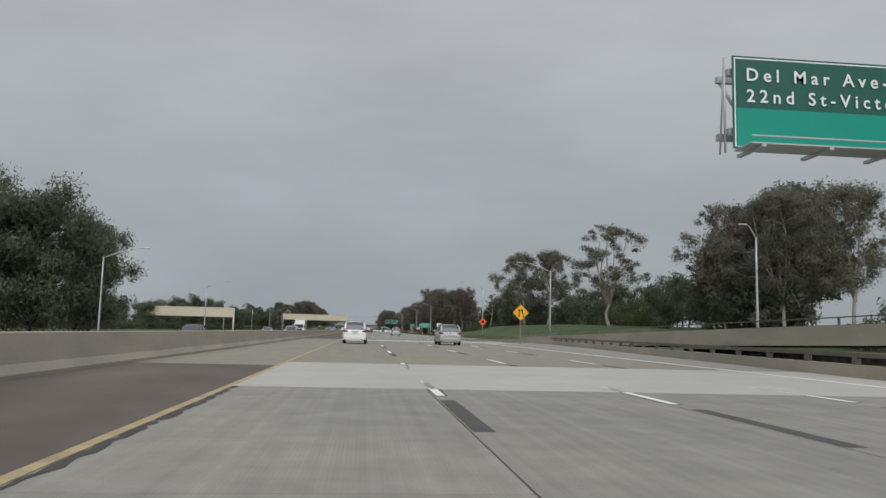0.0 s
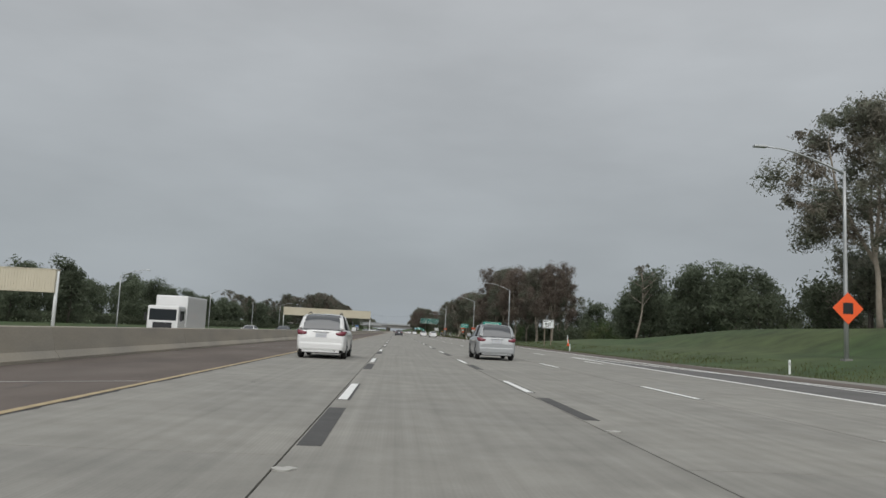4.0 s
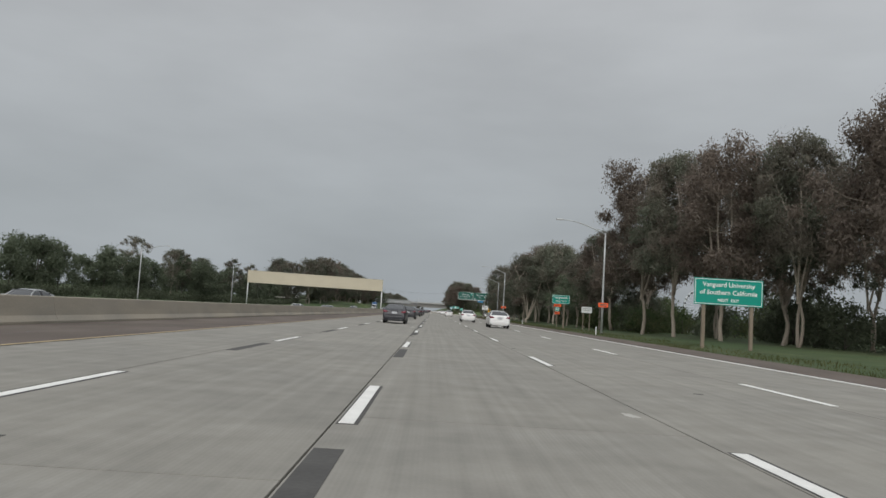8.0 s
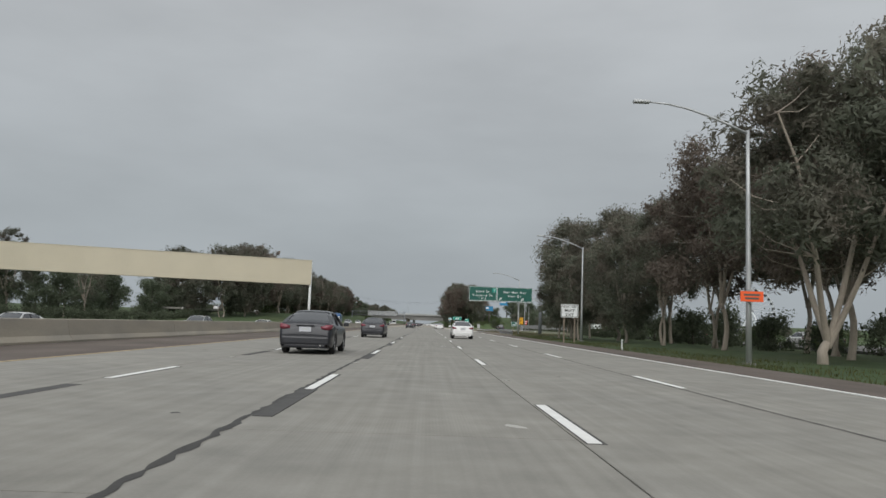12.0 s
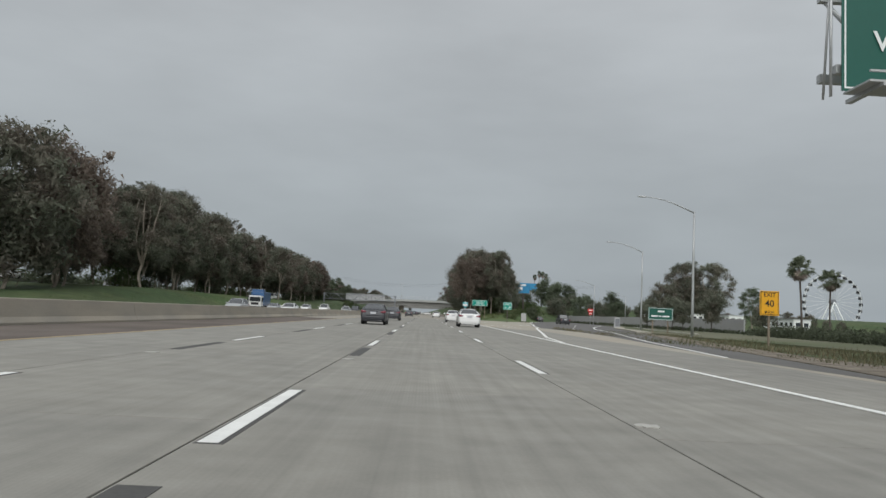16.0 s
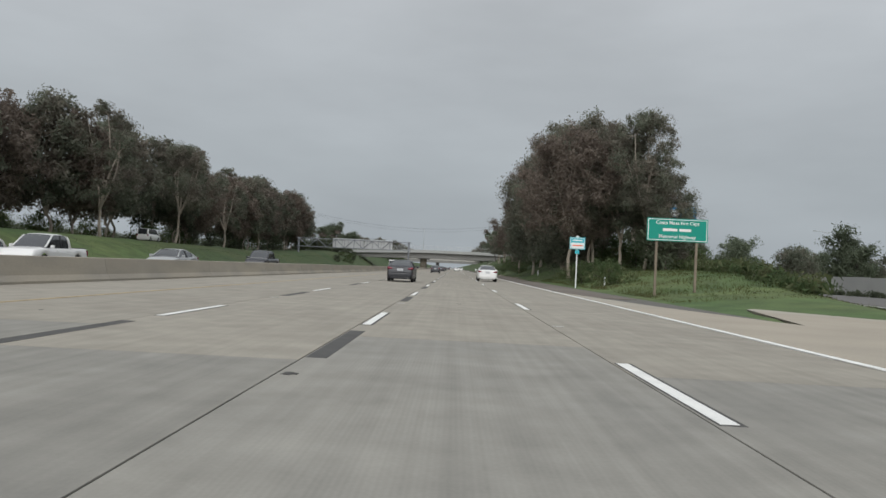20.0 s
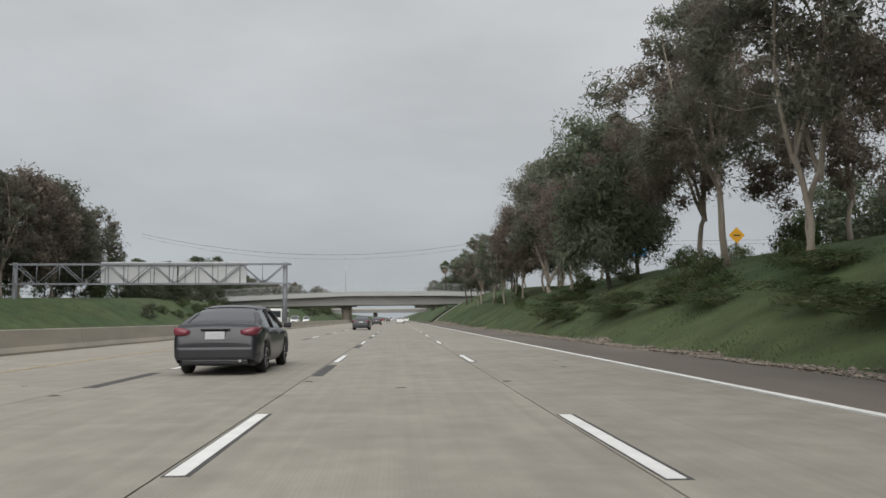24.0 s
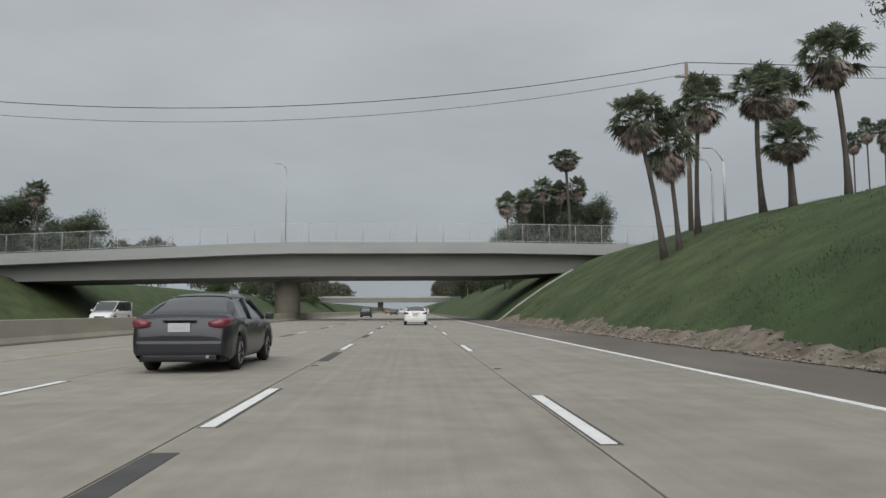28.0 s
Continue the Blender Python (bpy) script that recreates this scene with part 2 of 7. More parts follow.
def mown_stretch(m, light):
    """Lets the verge turn to lighter mown turf along the corner by the exit."""
    n, l = m.node_tree.nodes, m.node_tree.links
    b = n["Principled BSDF"]
    old = b.inputs["Base Color"].links[0].from_socket
    geo, sp, ns = n.new("ShaderNodeNewGeometry"), n.new("ShaderNodeSeparateXYZ"), n.new("ShaderNodeTexNoise")
    ns.inputs["Scale"].default_value, ns.inputs["Detail"].default_value = 0.35, 5.0
    l.new(geo.outputs["Position"], sp.inputs[0])
    l.new(geo.outputs["Position"], ns.inputs["Vector"])
    wob = n.new("ShaderNodeMath")
    wob.operation = "MULTIPLY_ADD"
    l.new(ns.outputs["Fac"], wob.inputs[0])
    wob.inputs[1].default_value = 24.0
    l.new(sp.outputs["Y"], wob.inputs[2])
    up, down, both = n.new("ShaderNodeMapRange"), n.new("ShaderNodeMapRange"), n.new("ShaderNodeMath")
    up.inputs["From Min"].default_value, up.inputs["From Max"].default_value = 655, 670
    down.inputs["From Min"].default_value, down.inputs["From Max"].default_value = 765, 735
    l.new(wob.outputs[0], up.inputs["Value"])
    l.new(wob.outputs[0], down.inputs["Value"])
    both.operation = "MULTIPLY"
    l.new(up.outputs["Result"], both.inputs[0])
    l.new(down.outputs["Result"], both.inputs[1])
    sc = n.new("ShaderNodeVectorMath")
    sc.operation = "MULTIPLY"
    l.new(old, sc.inputs[0])
    sc.inputs[1].default_value = light
    mx = n.new("ShaderNodeMix")
    mx.data_type = "RGBA"
    l.new(both.outputs[0], mx.inputs["Factor"])
    l.new(old, mx.inputs["A"])
    l.new(sc.outputs[0], mx.inputs["B"])
    l.new(mx.outputs["Result"], b.inputs["Base Color"])


mown_stretch(M["grass"], (1.5, 1.5, 1.4))
M["ground"] = material("dry_ground", (0.12, 0.12, 0.075), 0.95, vary=0.25, scale=0.1, grain=4, bump=0.3, second=(0.065, 0.08, 0.035), second_scale=0.03)
M["stone"] = material("pale_broken_stone", (0.185, 0.16, 0.132), 0.95, vary=0.3, scale=2.0, grain=14, bump=0.5, island=0.5)
M["dirt"] = material("bare_dirt_verge", (0.205, 0.175, 0.138), 0.95, vary=0.4, scale=2.2, grain=22, bump=0.9, second=(0.125, 0.105, 0.078), second_scale=0.7)
M["steel"] = material("galvanised_steel", (0.42, 0.43, 0.43), 0.5, 0.6, vary=0.1, scale=1.0, grain=20, bump=0.03)
M["rust_steel"] = material("weathered_rail_steel", (0.13, 0.115, 0.10), 0.7, 0.3, vary=0.3, scale=1.0, grain=20)
M["cream"] = material("cream_corrugated_panel", (0.53, 0.485, 0.375), 0.7, vary=0.06, scale=0.3, grain=8, bump=0.02)
M["sign_green"] = material("green_sign_sheeting", (0.010, 0.088, 0.066), 0.45, vary=0.08, scale=0.5, grain=10, bump=0)
M["sign_teal"] = material("teal_sign_sheeting", (0.0, 0.25, 0.19), 0.45, vary=0.05, scale=0.5, grain=10, bump=0)
M["sign_white"] = material("white_sign_sheeting", (0.72, 0.74, 0.73), 0.5, vary=0.05, scale=1, grain=10, bump=0)
M["sign_yellow"] = material("yellow_sign_sheeting", (0.72, 0.36, 0.012), 0.5, vary=0.05, scale=1, grain=10, bump=0)
M["sign_orange"] = material("orange_sign_sheeting", (0.85, 0.12, 0.03), 0.5, vary=0.05, scale=1, grain=10, bump=0)
M["sign_red"] = material("red_sign_sheeting", (0.55, 0.03, 0.03), 0.5, vary=0.05, scale=1, grain=10, bump=0)
M["sign_blue"] = material("blue_sign_sheeting", (0.03, 0.22, 0.42), 0.5, vary=0.08, scale=1, grain=10, bump=0)
M["sign_cyan"] = material("cyan_sign_sheeting", (0.05, 0.42, 0.50), 0.5, vary=0.05, scale=1, grain=10, bump=0)
M["black"] = material("matt_black", (0.02, 0.02, 0.02), 0.7, vary=0.1, bump=0)
M["timber"] = material("weathered_timber_post", (0.20, 0.165, 0.125), 0.85, vary=0.25, scale=3, grain=25, stretch=(1, 1, 0.2))
M["grey_panel"] = material("bare_aluminium_sign_back", (0.45, 0.46, 0.46), 0.55, 0.3, vary=0.08, scale=0.6, grain=10, bump=0.02)
M["bark"] = material("pale_eucalyptus_bark", (0.34, 0.30, 0.25), 0.9, vary=0.35, scale=1.2, grain=14, bump=0.4, stretch=(1, 1, 0.3), second=(0.20, 0.165, 0.13), second_scale=0.7)
M["bark_white"] = material("white_gum_bark", (0.35, 0.305, 0.25), 0.85, vary=0.3, scale=1.2, grain=14, bump=0.3, stretch=(1, 1, 0.3), second=(0.22, 0.185, 0.15), second_scale=0.6)
M["bark_dark"] = material("dark_rough_bark", (0.085, 0.072, 0.062), 0.95, vary=0.35, scale=1.5, grain=14, bump=0.5)
M["leaf_euc"] = material("eucalyptus_leaves", (0.156, 0.170, 0.126), 0.6, vary=0.25, scale=0.25, grain=3, bump=0, spec=0.25, island=0.22, obj=0.18, second=(0.172, 0.152, 0.124), second_scale=0.22)
M["leaf_green"] = material("broad_green_leaves", (0.126, 0.150, 0.100), 0.6, vary=0.2, scale=0.3, grain=3, bump=0, spec=0.25, island=0.25, obj=0.18)
M["leaf_red"] = material("rust_tinged_leaves", (0.180, 0.148, 0.122), 0.6, vary=0.2, scale=0.3, grain=3, bump=0, spec=0.25, island=0.25, obj=0.15)
M["frond"] = material("palm_fronds", (0.150, 0.172, 0.115), 0.6, vary=0.2, scale=0.5, grain=4, bump=0, spec=0.25, island=0.35, obj=0.1)
M["frond_dry"] = material("dry_palm_skirt", (0.25, 0.205, 0.175), 0.9, vary=0.3, scale=1, grain=6, bump=0, island=0.3)
# the shadow on the overpass girder is put into this darker grey
M["girder"] = material("shaded_girder_concrete", (0.20, 0.198, 0.188), 0.85, vary=0.15, scale=0.4, grain=10, bump=0.08, stretch=(0.3, 1, 1.5))

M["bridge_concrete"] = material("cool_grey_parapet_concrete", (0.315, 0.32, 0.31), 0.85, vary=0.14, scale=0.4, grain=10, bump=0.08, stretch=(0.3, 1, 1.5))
M["gantry_steel"] = material("dull_grey_gantry_steel", (0.19, 0.2, 0.215), 0.6, 0.2, vary=0.15, scale=0.6, grain=12, bump=0.03)
M["leaf_dark"] = material("dark_understorey_leaves", (0.10, 0.116, 0.076), 0.7, vary=0.25, scale=0.3, grain=3, bump=0, spec=0.2, island=0.25, obj=0.2)
M["leaf_shrub"] = material("low_shrub_leaves", (0.082, 0.118, 0.052), 0.7, vary=0.25, scale=0.5, grain=3, bump=0, spec=0.2, island=0.25, obj=0.15, second=(0.115, 0.125, 0.062), second_scale=0.6)
M["blade"] = material("grass_blades", (0.058, 0.096, 0.033), 0.8, vary=0.25, scale=0.4, grain=4, bump=0, island=0.3, second=(0.094, 0.116, 0.045), second_scale=0.12)


def let_through(m, amount=0.5):
    """Lets part of the light pass through thin leaves."""
    n, l = m.node_tree.nodes, m.node_tree.links
    b = n["Principled BSDF"]
    tr = n.new("ShaderNodeBsdfTranslucent")
    l.new(b.inputs["Base Color"].links[0].from_socket, tr.inputs["Color"])
    mx = n.new("ShaderNodeMixShader")
    mx.inputs["Fac"].default_value = amount
    l.new(b.outputs[0], mx.inputs[1])
    l.new(tr.outputs[0], mx.inputs[2])
    l.new(mx.outputs[0], n["Material Output"].inputs["Surface"])


M["blade_dry"] = material("dull_verge_weeds", (0.085, 0.088, 0.045), 0.85, vary=0.25, scale=0.4, grain=4, bump=0, island=0.35, second=(0.13, 0.11, 0.065), second_scale=0.2)
M["blade_light"] = material("bright_green_grass_blades", (0.085, 0.105, 0.038), 0.8, vary=0.25, scale=0.4, grain=4, bump=0, island=0.3, second=(0.115, 0.115, 0.05), second_scale=0.2)
for nm in ("blade_light", "leaf_shrub", "leaf_euc", "leaf_green", "leaf_red", "leaf_dark", "frond", "blade"):
    let_through(M[nm])
M["wall_white"] = material("grey_fence_wall", (0.36, 0.36, 0.355), 0.8, vary=0.08, scale=0.3, grain=6, bump=0.03)
M["glass"] = material("dark_tinted_glass", (0.03, 0.034, 0.038), 0.06, vary=0.02, bump=0, spec=1.0)
M["tyre"] = material("black_rubber_tyre", (0.018, 0.018, 0.018), 0.8, vary=0.1, grain=30, bump=0.05)
M["rim"] = material("alloy_wheel", (0.42, 0.42, 0.43), 0.35, 0.8, vary=0.05, bump=0)
M["tail_red"] = material("red_tail_lamp", (0.17, 0.03, 0.045), 0.25, vary=0.05, bump=0, spec=0.6)
M["head_clear"] = material("clear_head_lamp", (0.65, 0.66, 0.66), 0.1, vary=0.05, bump=0, spec=0.6)
M["plate"] = material("white_number_plate", (0.46, 0.47, 0.50), 0.5, vary=0.05, bump=0)
M["trim_black"] = material("black_plastic_trim", (0.022, 0.022, 0.024), 0.55, vary=0.08, bump=0)
M["chrome"] = material("bright_chrome", (0.62, 0.62, 0.63), 0.15, 1.0, vary=0.02, bump=0)
for nm, c in (("white", (0.66, 0.66, 0.65)), ("pearl", (0.58, 0.585, 0.58)), ("silver", (0.32, 0.33, 0.335)), ("dark_grey", (0.020, 0.021, 0.026)), ("black_car", (0.014, 0.014, 0.016)), ("blue_truck", (0.03, 0.10, 0.24)), ("red_car", (0.22, 0.02, 0.02))):
    M["paint_" + nm] = material("car_paint_" + nm, c, 0.28, 0.15 if nm in ("silver", "dark_grey") else 0.0, vary=0.03, scale=0.8, grain=10, bump=0, spec=0.5)
    M["paint_" + nm].node_tree.nodes["Principled BSDF"].inputs["Coat Weight"].default_value = 0.25 if nm == "dark_grey" else 0.6


# ---- building helpers ----
def mesh_of(name, bm, mat):
    me = bpy.data.meshes.new(name)
    bm.to_mesh(me)
    bm.free()
    me.materials.append(M[mat])
    return me


def thing(name, label, category, group="", at=(0, 0, 0), rz=0.0, kind=""):
    ob = new(name)
    ob.empty_display_size = 0.3
    ob.matrix_world = pose(*at, 0, 0, rz)
    return tagged(ob, label, category, group, kind)


def part(name, bm, mat, parent, label=""):
    ob = new(name, mesh_of(name, bm, mat))
    ob.parent = parent
    return tagged(ob, label) if label else ob


def piece(name, me, parent, m):
    ob = new(name, me)
    ob.parent = parent
    ob.matrix_basis = m
    return ob


def raw(name, verts, faces, mat, smooth=False):
    me = bpy.data.meshes.new(name)
    me.from_pydata(verts, [], faces)
    me.materials.append(M[mat])
    if smooth:
        me.polygons.foreach_set("use_smooth", [True] * len(me.polygons))
    me.update()
    return me


def box(x0, x1, y0, y1, z0, z1, bevel=0.0, bm=None):
    bm = bm or bmesh.new()
    r = bmesh.ops.create_cube(bm, size=1.0, matrix=Matrix.LocRotScale(((x0 + x1) / 2, (y0 + y1) / 2, (z0 + z1) / 2), None, (x1 - x0, y1 - y0, z1 - z0)))
    if bevel:
        edges = list({e for v in r["verts"] for e in v.link_edges})
        bmesh.ops.bevel(bm, geom=edges, offset=bevel, segments=2, affect="EDGES", profile=0.7)
    return bm


def tube(points, radii, sides=10, bm=None, cap=True):
    """A tube along points, with a radius at each."""
    bm = bm or bmesh.new()
    pts = [Vector(p) for p in points]
    rings = []
    for i, p in enumerate(pts):
        d = (pts[min(i + 1, len(pts) - 1)] - pts[max(i - 1, 0)]).normalized()
        side = d.cross(Vector((0.31, 0.95, 0.05)))
        if side.length < 0.1:
            side = d.cross(Vector((1, 0, 0)))
        side.normalize()
        up = d.cross(side)
        rings.append([bm.verts.new(p + radii[i] * (math.cos(a) * side + math.sin(a) * up)) for a in (2 * math.pi * k / sides for k in range(sides))])
    for a, b in zip(rings, rings[1:]):
        for k in range(sides):
            f = bm.faces.new((a[k], a[(k + 1) % sides], b[(k + 1) % sides], b[k]))
            f.smooth = True
    if cap:
        bm.faces.new(rings[0][::-1])
        bm.faces.new(rings[-1])
    return bm


def prism(profile, y0, y1, bm=None):
    """A profile of (x, z) points drawn along y."""
    bm = bm or bmesh.new()
    a = [bm.verts.new((x, y0, z)) for x, z in profile]
    b = [bm.verts.new((x, y1, z)) for x, z in profile]
    k = len(profile)
    for i in range(k):
        bm.faces.new((a[i], a[(i + 1) % k], b[(i + 1) % k], b[i]))
    bm.faces.new(a[::-1])
    bm.faces.new(b)
    bmesh.ops.recalc_face_normals(bm, faces=bm.faces)
    return bm


def step(a, b, v):
    u = min(1.0, max(0.0, (v - a) / (b - a)))
    return u * u * (3 - 2 * u)


# ---- ground and road ----
LANE = 3.66


def right_crest(y):
    """Height of the top of the bank on the right."""
    return 2.2 * step(648, 692, y) + 3.2 * step(705, 790, y) + 0.5 * step(790, 860, y) + 1.2 * step(860, 905, y) + 1.0 * step(905, 945, y)


def far_level(y):
    """Level of the far carriageway."""
    return -0.5 * (1 - step(470, 590, y))


def ground_height(x, y):
    z = -0.12
    if x > 17.5:
        toe = 18.6
        u = min(1.0, max(0.0, (x - toe) / 16.0))
        edge = 31.6 + 0.2 * (y - 668) if y < 740 else 46 + 0.24 * (y - 740)
        z += right_crest(y) * (1 - (1 - u) ** 1.6) * (1 - step(edge - 6, edge - 1, x) * (1 - step(800, 850, y)))
        z += (2.1 * (1 - step(185, 232, y)) + 0.65 * step(185, 232, y)) * step(30, 37, x) * step(66, 100, y) * (1 - step(250, 292, y))
        z += 0.95 * step(22.5, 30, x) * step(95, 130, y) * (1 - step(235, 290, y))
        if -80 < y < 64:
            z -= 6.0 * step(18.6, 19.6, x) * (1 - step(24.0, 25.0, x)) * (1 - step(52, 64, y))
    if x < -24.5:
        z += 3.2 * step(560, 640, y) * step(-25.5, -38, x) + 2.6 * step(800, 940, y) * step(-25.5, -38, x)
    far = far_level(y)
    if -24.45 < x < -4.5:
        z = far - 0.9
    elif -50 < x <= -24.45:
        z += far * (1 - step(-44.5, -48, x)) + (far - 0.55) * (1 - step(500, 560, y)) * (1 - step(-44.5, -46, x))
    if x > 17.5 or x < -46 or (x < -24.5 and y > 560):
        z += 0.10 * (noise.noise(Vector((x * 0.21, y * 0.17, 3.0))) + 0.5 * noise.noise(Vector((x * 0.6, y * 0.5, 8.0))))
    return z


gx = [-4000, -1500, -600, -300, -180, -120, -90, -70, -60, -52, -46, -42, -38, -35, -32, -30, -28, -26.5, -25.5, -24.4, -4.6, 17.4, 17.9, 18.6, 19.2, 19.8, 20.6, 21.6, 22.8, 24, 25, 26.4, 28, 29.5, 31, 32.5, 34, 36, 39, 43, 48, 55, 65, 80, 110, 160, 260, 500, 1500, 4000]
gy = [-2500, -900, -400, -200, -100] + [-80 + 4.0 * k for k in range(40)] + [84 + 8.0 * k for k in range(60)] + [568 + 4.0 * k for k in range(120)] + [1060, 1090, 1130, 1180, 1240, 1320, 1450, 1700, 2200, 3000, 4500]
gv = [(x, y, ground_height(x, y)) for y in gy for x in gx]
nx = len(gx)
gf = [(j * nx + i, j * nx + i + 1, (j + 1) * nx + i + 1, (j + 1) * nx + i) for j in range(len(gy) - 1) for i in range(nx - 1)]
ground = tagged(new("ground", raw("ground", gv, gf, "grass", True)), "rolling green grass verge and banks beside the freeway", "ground", kind="structure")

road = thing("road", "pale weathered concrete freeway with painted lane lines", "road", kind="structure")
part("road_base", box(-4.2, 18.2, -120, 1900, -0.4, -0.03), "joint", road)
opposite = thing("road", "concrete carriageway of the opposite direction behind the barrier", "road", kind="structure")
fy = [-120, 470] + [480 + 10 * k for k in range(12)] + [1900]
for k in range(len(fy) - 1):
    a, b, za, zb = fy[k], fy[k + 1], far_level(fy[k]), far_level(fy[k + 1])
    v = [(-24.6, a, za), (-4.85, a, za), (-4.85, b, zb), (-24.6, b, zb)]
    o = new("paving", raw("paving", v + [(x, y, z - 0.3) for x, y, z in v], [(0, 1, 2, 3), (7, 6, 5, 4), (0, 4, 5, 1), (1, 5, 6, 2), (2, 6, 7, 3), (3, 7, 4, 0)], "concrete"))
    o.parent = opposite


def slab_mesh(w, length, mat):
    return mesh_of("paving_slab", box(-w / 2, w / 2, 0, length, -0.3, 0.0, 0.006), mat)


SLAB = 18.29
slab = slab_mesh(LANE - 0.02, SLAB - 0.02, "concrete")
slab_tan = slab_mesh(LANE - 0.02, SLAB - 0.02, "tan_concrete")
slab_old = slab_mesh(LANE - 0.006, SLAB - 0.02, "old_concrete")
for lane in range(5):
    n0, n1 = -3, 56
    for k in range(n0, n1):
        y = k * SLAB + (0.0 if lane % 2 else 3.0)
        if lane == 4 and (y < 60 or y > 640):
            continue
        piece("paving_slab", slab_old if 18 < y < 72 else (slab_tan if y > 640 else slab), road, pose(LANE * (lane + 0.5) - 0.13, y, 0))
part("far_paving", box(0.0, 14.64, SLAB * 56 + 3.0, 1900, -0.3, -0.001), "tan_concrete", road)
# pale approach slabs at both ends of the bridge
part("approach_slab", box(0.02, 18.0, 12.0, 22.2, -0.2, 0.006), "deck", road, "pale concrete approach slab")
part("approach_slab", box(0.02, 18.0, 73.8, 82.2, -0.2, 0.006), "deck", road, "pale concrete approach slab")

shoulder = thing("road", "dark brown asphalt shoulder beside the median barrier", "shoulder", kind="structure")
part("shoulder_paving", box(-4.3, -0.02, -120, 20, -0.3, 0.002), "asphalt", shoulder)
part("shoulder_paving", box(-4.3, -0.02, 20.01, 80, -0.3, 0.002), "old_concrete", shoulder, "buff concrete shoulder on the bridge")
part("shoulder_paving", box(-4.3, -0.02, 80.01, 584, -0.3, 0.002), "asphalt", shoulder)
part("shoulder_paving", box(-4.3, -0.02, 584.01, 1900, -0.3, 0.002), "tan_concrete", shoulder)
right_shoulder = thing("road", "brown asphalt shoulder at the outer edge", "shoulder", kind="structure")
part("shoulder_paving", box(18.4, 21.0, 84, 520, -0.3, -0.004), "asphalt", right_shoulder)
part("shoulder_paving", box(14.70, 17.6, 668, 1900, -0.3, -0.004), "dusty_asphalt", right_shoulder)

# lane lines: near ends of the dashes by line, as phase of the 14.63 m cycle
CYCLE = 14.63
PHASE = {
    1: ((0, 0.725), (14, 0.725), (15, 0.333), (60, 0.32), (110, 0.30), (196, 0.42), (228, 0.60), (258, 0.668), (302, 0.655), (332, 0.695), (363, 0.80), (393, 0.843), (423, 0.884), (645, 1.10), (837, 1.194), (866, 1.213), (1300, 1.3)),
    2: ((0, 0.67), (40, 0.65), (70, 0.60), (190, 0.54), (230, 0.63), (258, 0.67), (288, 0.79), (330, 0.71), (511, 0.93), (543, 1.12), (575, 1.28), (646, 1.11), (675, 1.11), (765, 1.30), (810, 1.34), (836, 1.19), (865, 1.16), (894, 1.12), (1300, 1.1)),
    3: ((0, 0.71), (25, 0.745), (70, 0.74), (120, 0.62), (225, 0.375), (297, 0.42), (352, 0.41), (415, 0.47), (548, 0.49), (577, 0.48), (607, 0.48), (638, 0.58), (764, 1.27), (796, 1.30), (836, 1.20), (865, 1.13), (893, 1.04), (1300, 1.0)),
    4: ((0, 0.5), (1300, 0.5)),
}


def phase_at(k, y):
    rows = PHASE[k]
    for (a, pa), (b, pb) in zip(rows, rows[1:]):
        if y <= b:
            return pa + (pb - pa) * (y - a) / (b - a)
    return rows[-1][1]


def strip(w, length, h=0.004):
    return box(-w / 2, w / 2, 0, length, -0.01, h)


dash = mesh_of("lane_dash", strip(0.15, 3.66, 0.006), "white_paint")
dash_edge = mesh_of("dash_border", strip(0.215, 3.74, 0.003), "black_paint")
dash_black = mesh_of("black_dash", strip(0.24, 3.66, 0.004), "black_paint")
def patch(r, seed, z, mat, name="marker_stub", long=1.0):
    """A thin irregular patch lying on the paving."""
    rng = random.Random(seed)
    pts = [(r * rng.uniform(0.5, 1.15) * math.cos(a), long * r * rng.uniform(0.5, 1.15) * math.sin(a)) for a in (2 * math.pi * k / 14 for k in range(14))]
    return raw(name, [(x, y, z) for x, y in pts] + [(x * 0.96, y * 0.96, -0.01) for x, y in pts], [tuple(range(14))] + [(k, k + 14, (k + 1) % 14 + 14, (k + 1) % 14) for k in range(14)], mat)


stubs = [patch(0.12, 1, 0.014, "deck"), patch(0.10, 2, 0.005, "tar"), patch(0.15, 3, 0.012, "deck")]
for k in (1, 2, 3):
    for n in range(-1, 78):
        y = CYCLE * n
        for _ in range(6):
            y = CYCLE * (n + phase_at(k, y))
        x = LANE * k
        if k == 1 and 60 < y < 73:
            continue
        piece("lane_dash", dash, road, pose(x, y, 0))
        if y > 8:
            if 0.0 < y < 1000:
                piece("dash_border", dash_edge, road, pose(x + 0.012, y - 0.04, 0))
            if k == 2 and 284 < y < 500:
                piece("black_dash", dash_black, road, pose(x + 0.03, y - 3.72, 0.006))
            if (k != 3 or y < 115) and not (k == 2 and 284 < y < 500):
                piece("black_dash", dash_black, road, pose(x + 0.02, y - (4.5 if y < 80 else 5.0), 0))
            if n % 4 != 2 and y > 84:
                piece("marker_stub", stubs[n % 3], road, pose(x + 0.03 * (n % 3 - 1), y - 6.3, 0, 0, 0, 40 * n))
for n in range(10, 45):
    if 150 < CYCLE * n < 500:
        piece("lane_dash", dash, road, pose(LANE * 4, CYCLE * n, 0))
part("edge_line", box(-0.08, 0.05, -100, 560, -0.02, 0.008), "yellow_paint", road, "worn yellow edge line")
part("edge_line", box(-0.08, 0.05, 560.01, 1500, -0.02, 0.008), "yellow_paint", road, "worn yellow edge line")
part("edge_line", box(14.56, 14.72, 505, 1500, -0.02, 0.007), "white_paint", road, "white edge line")
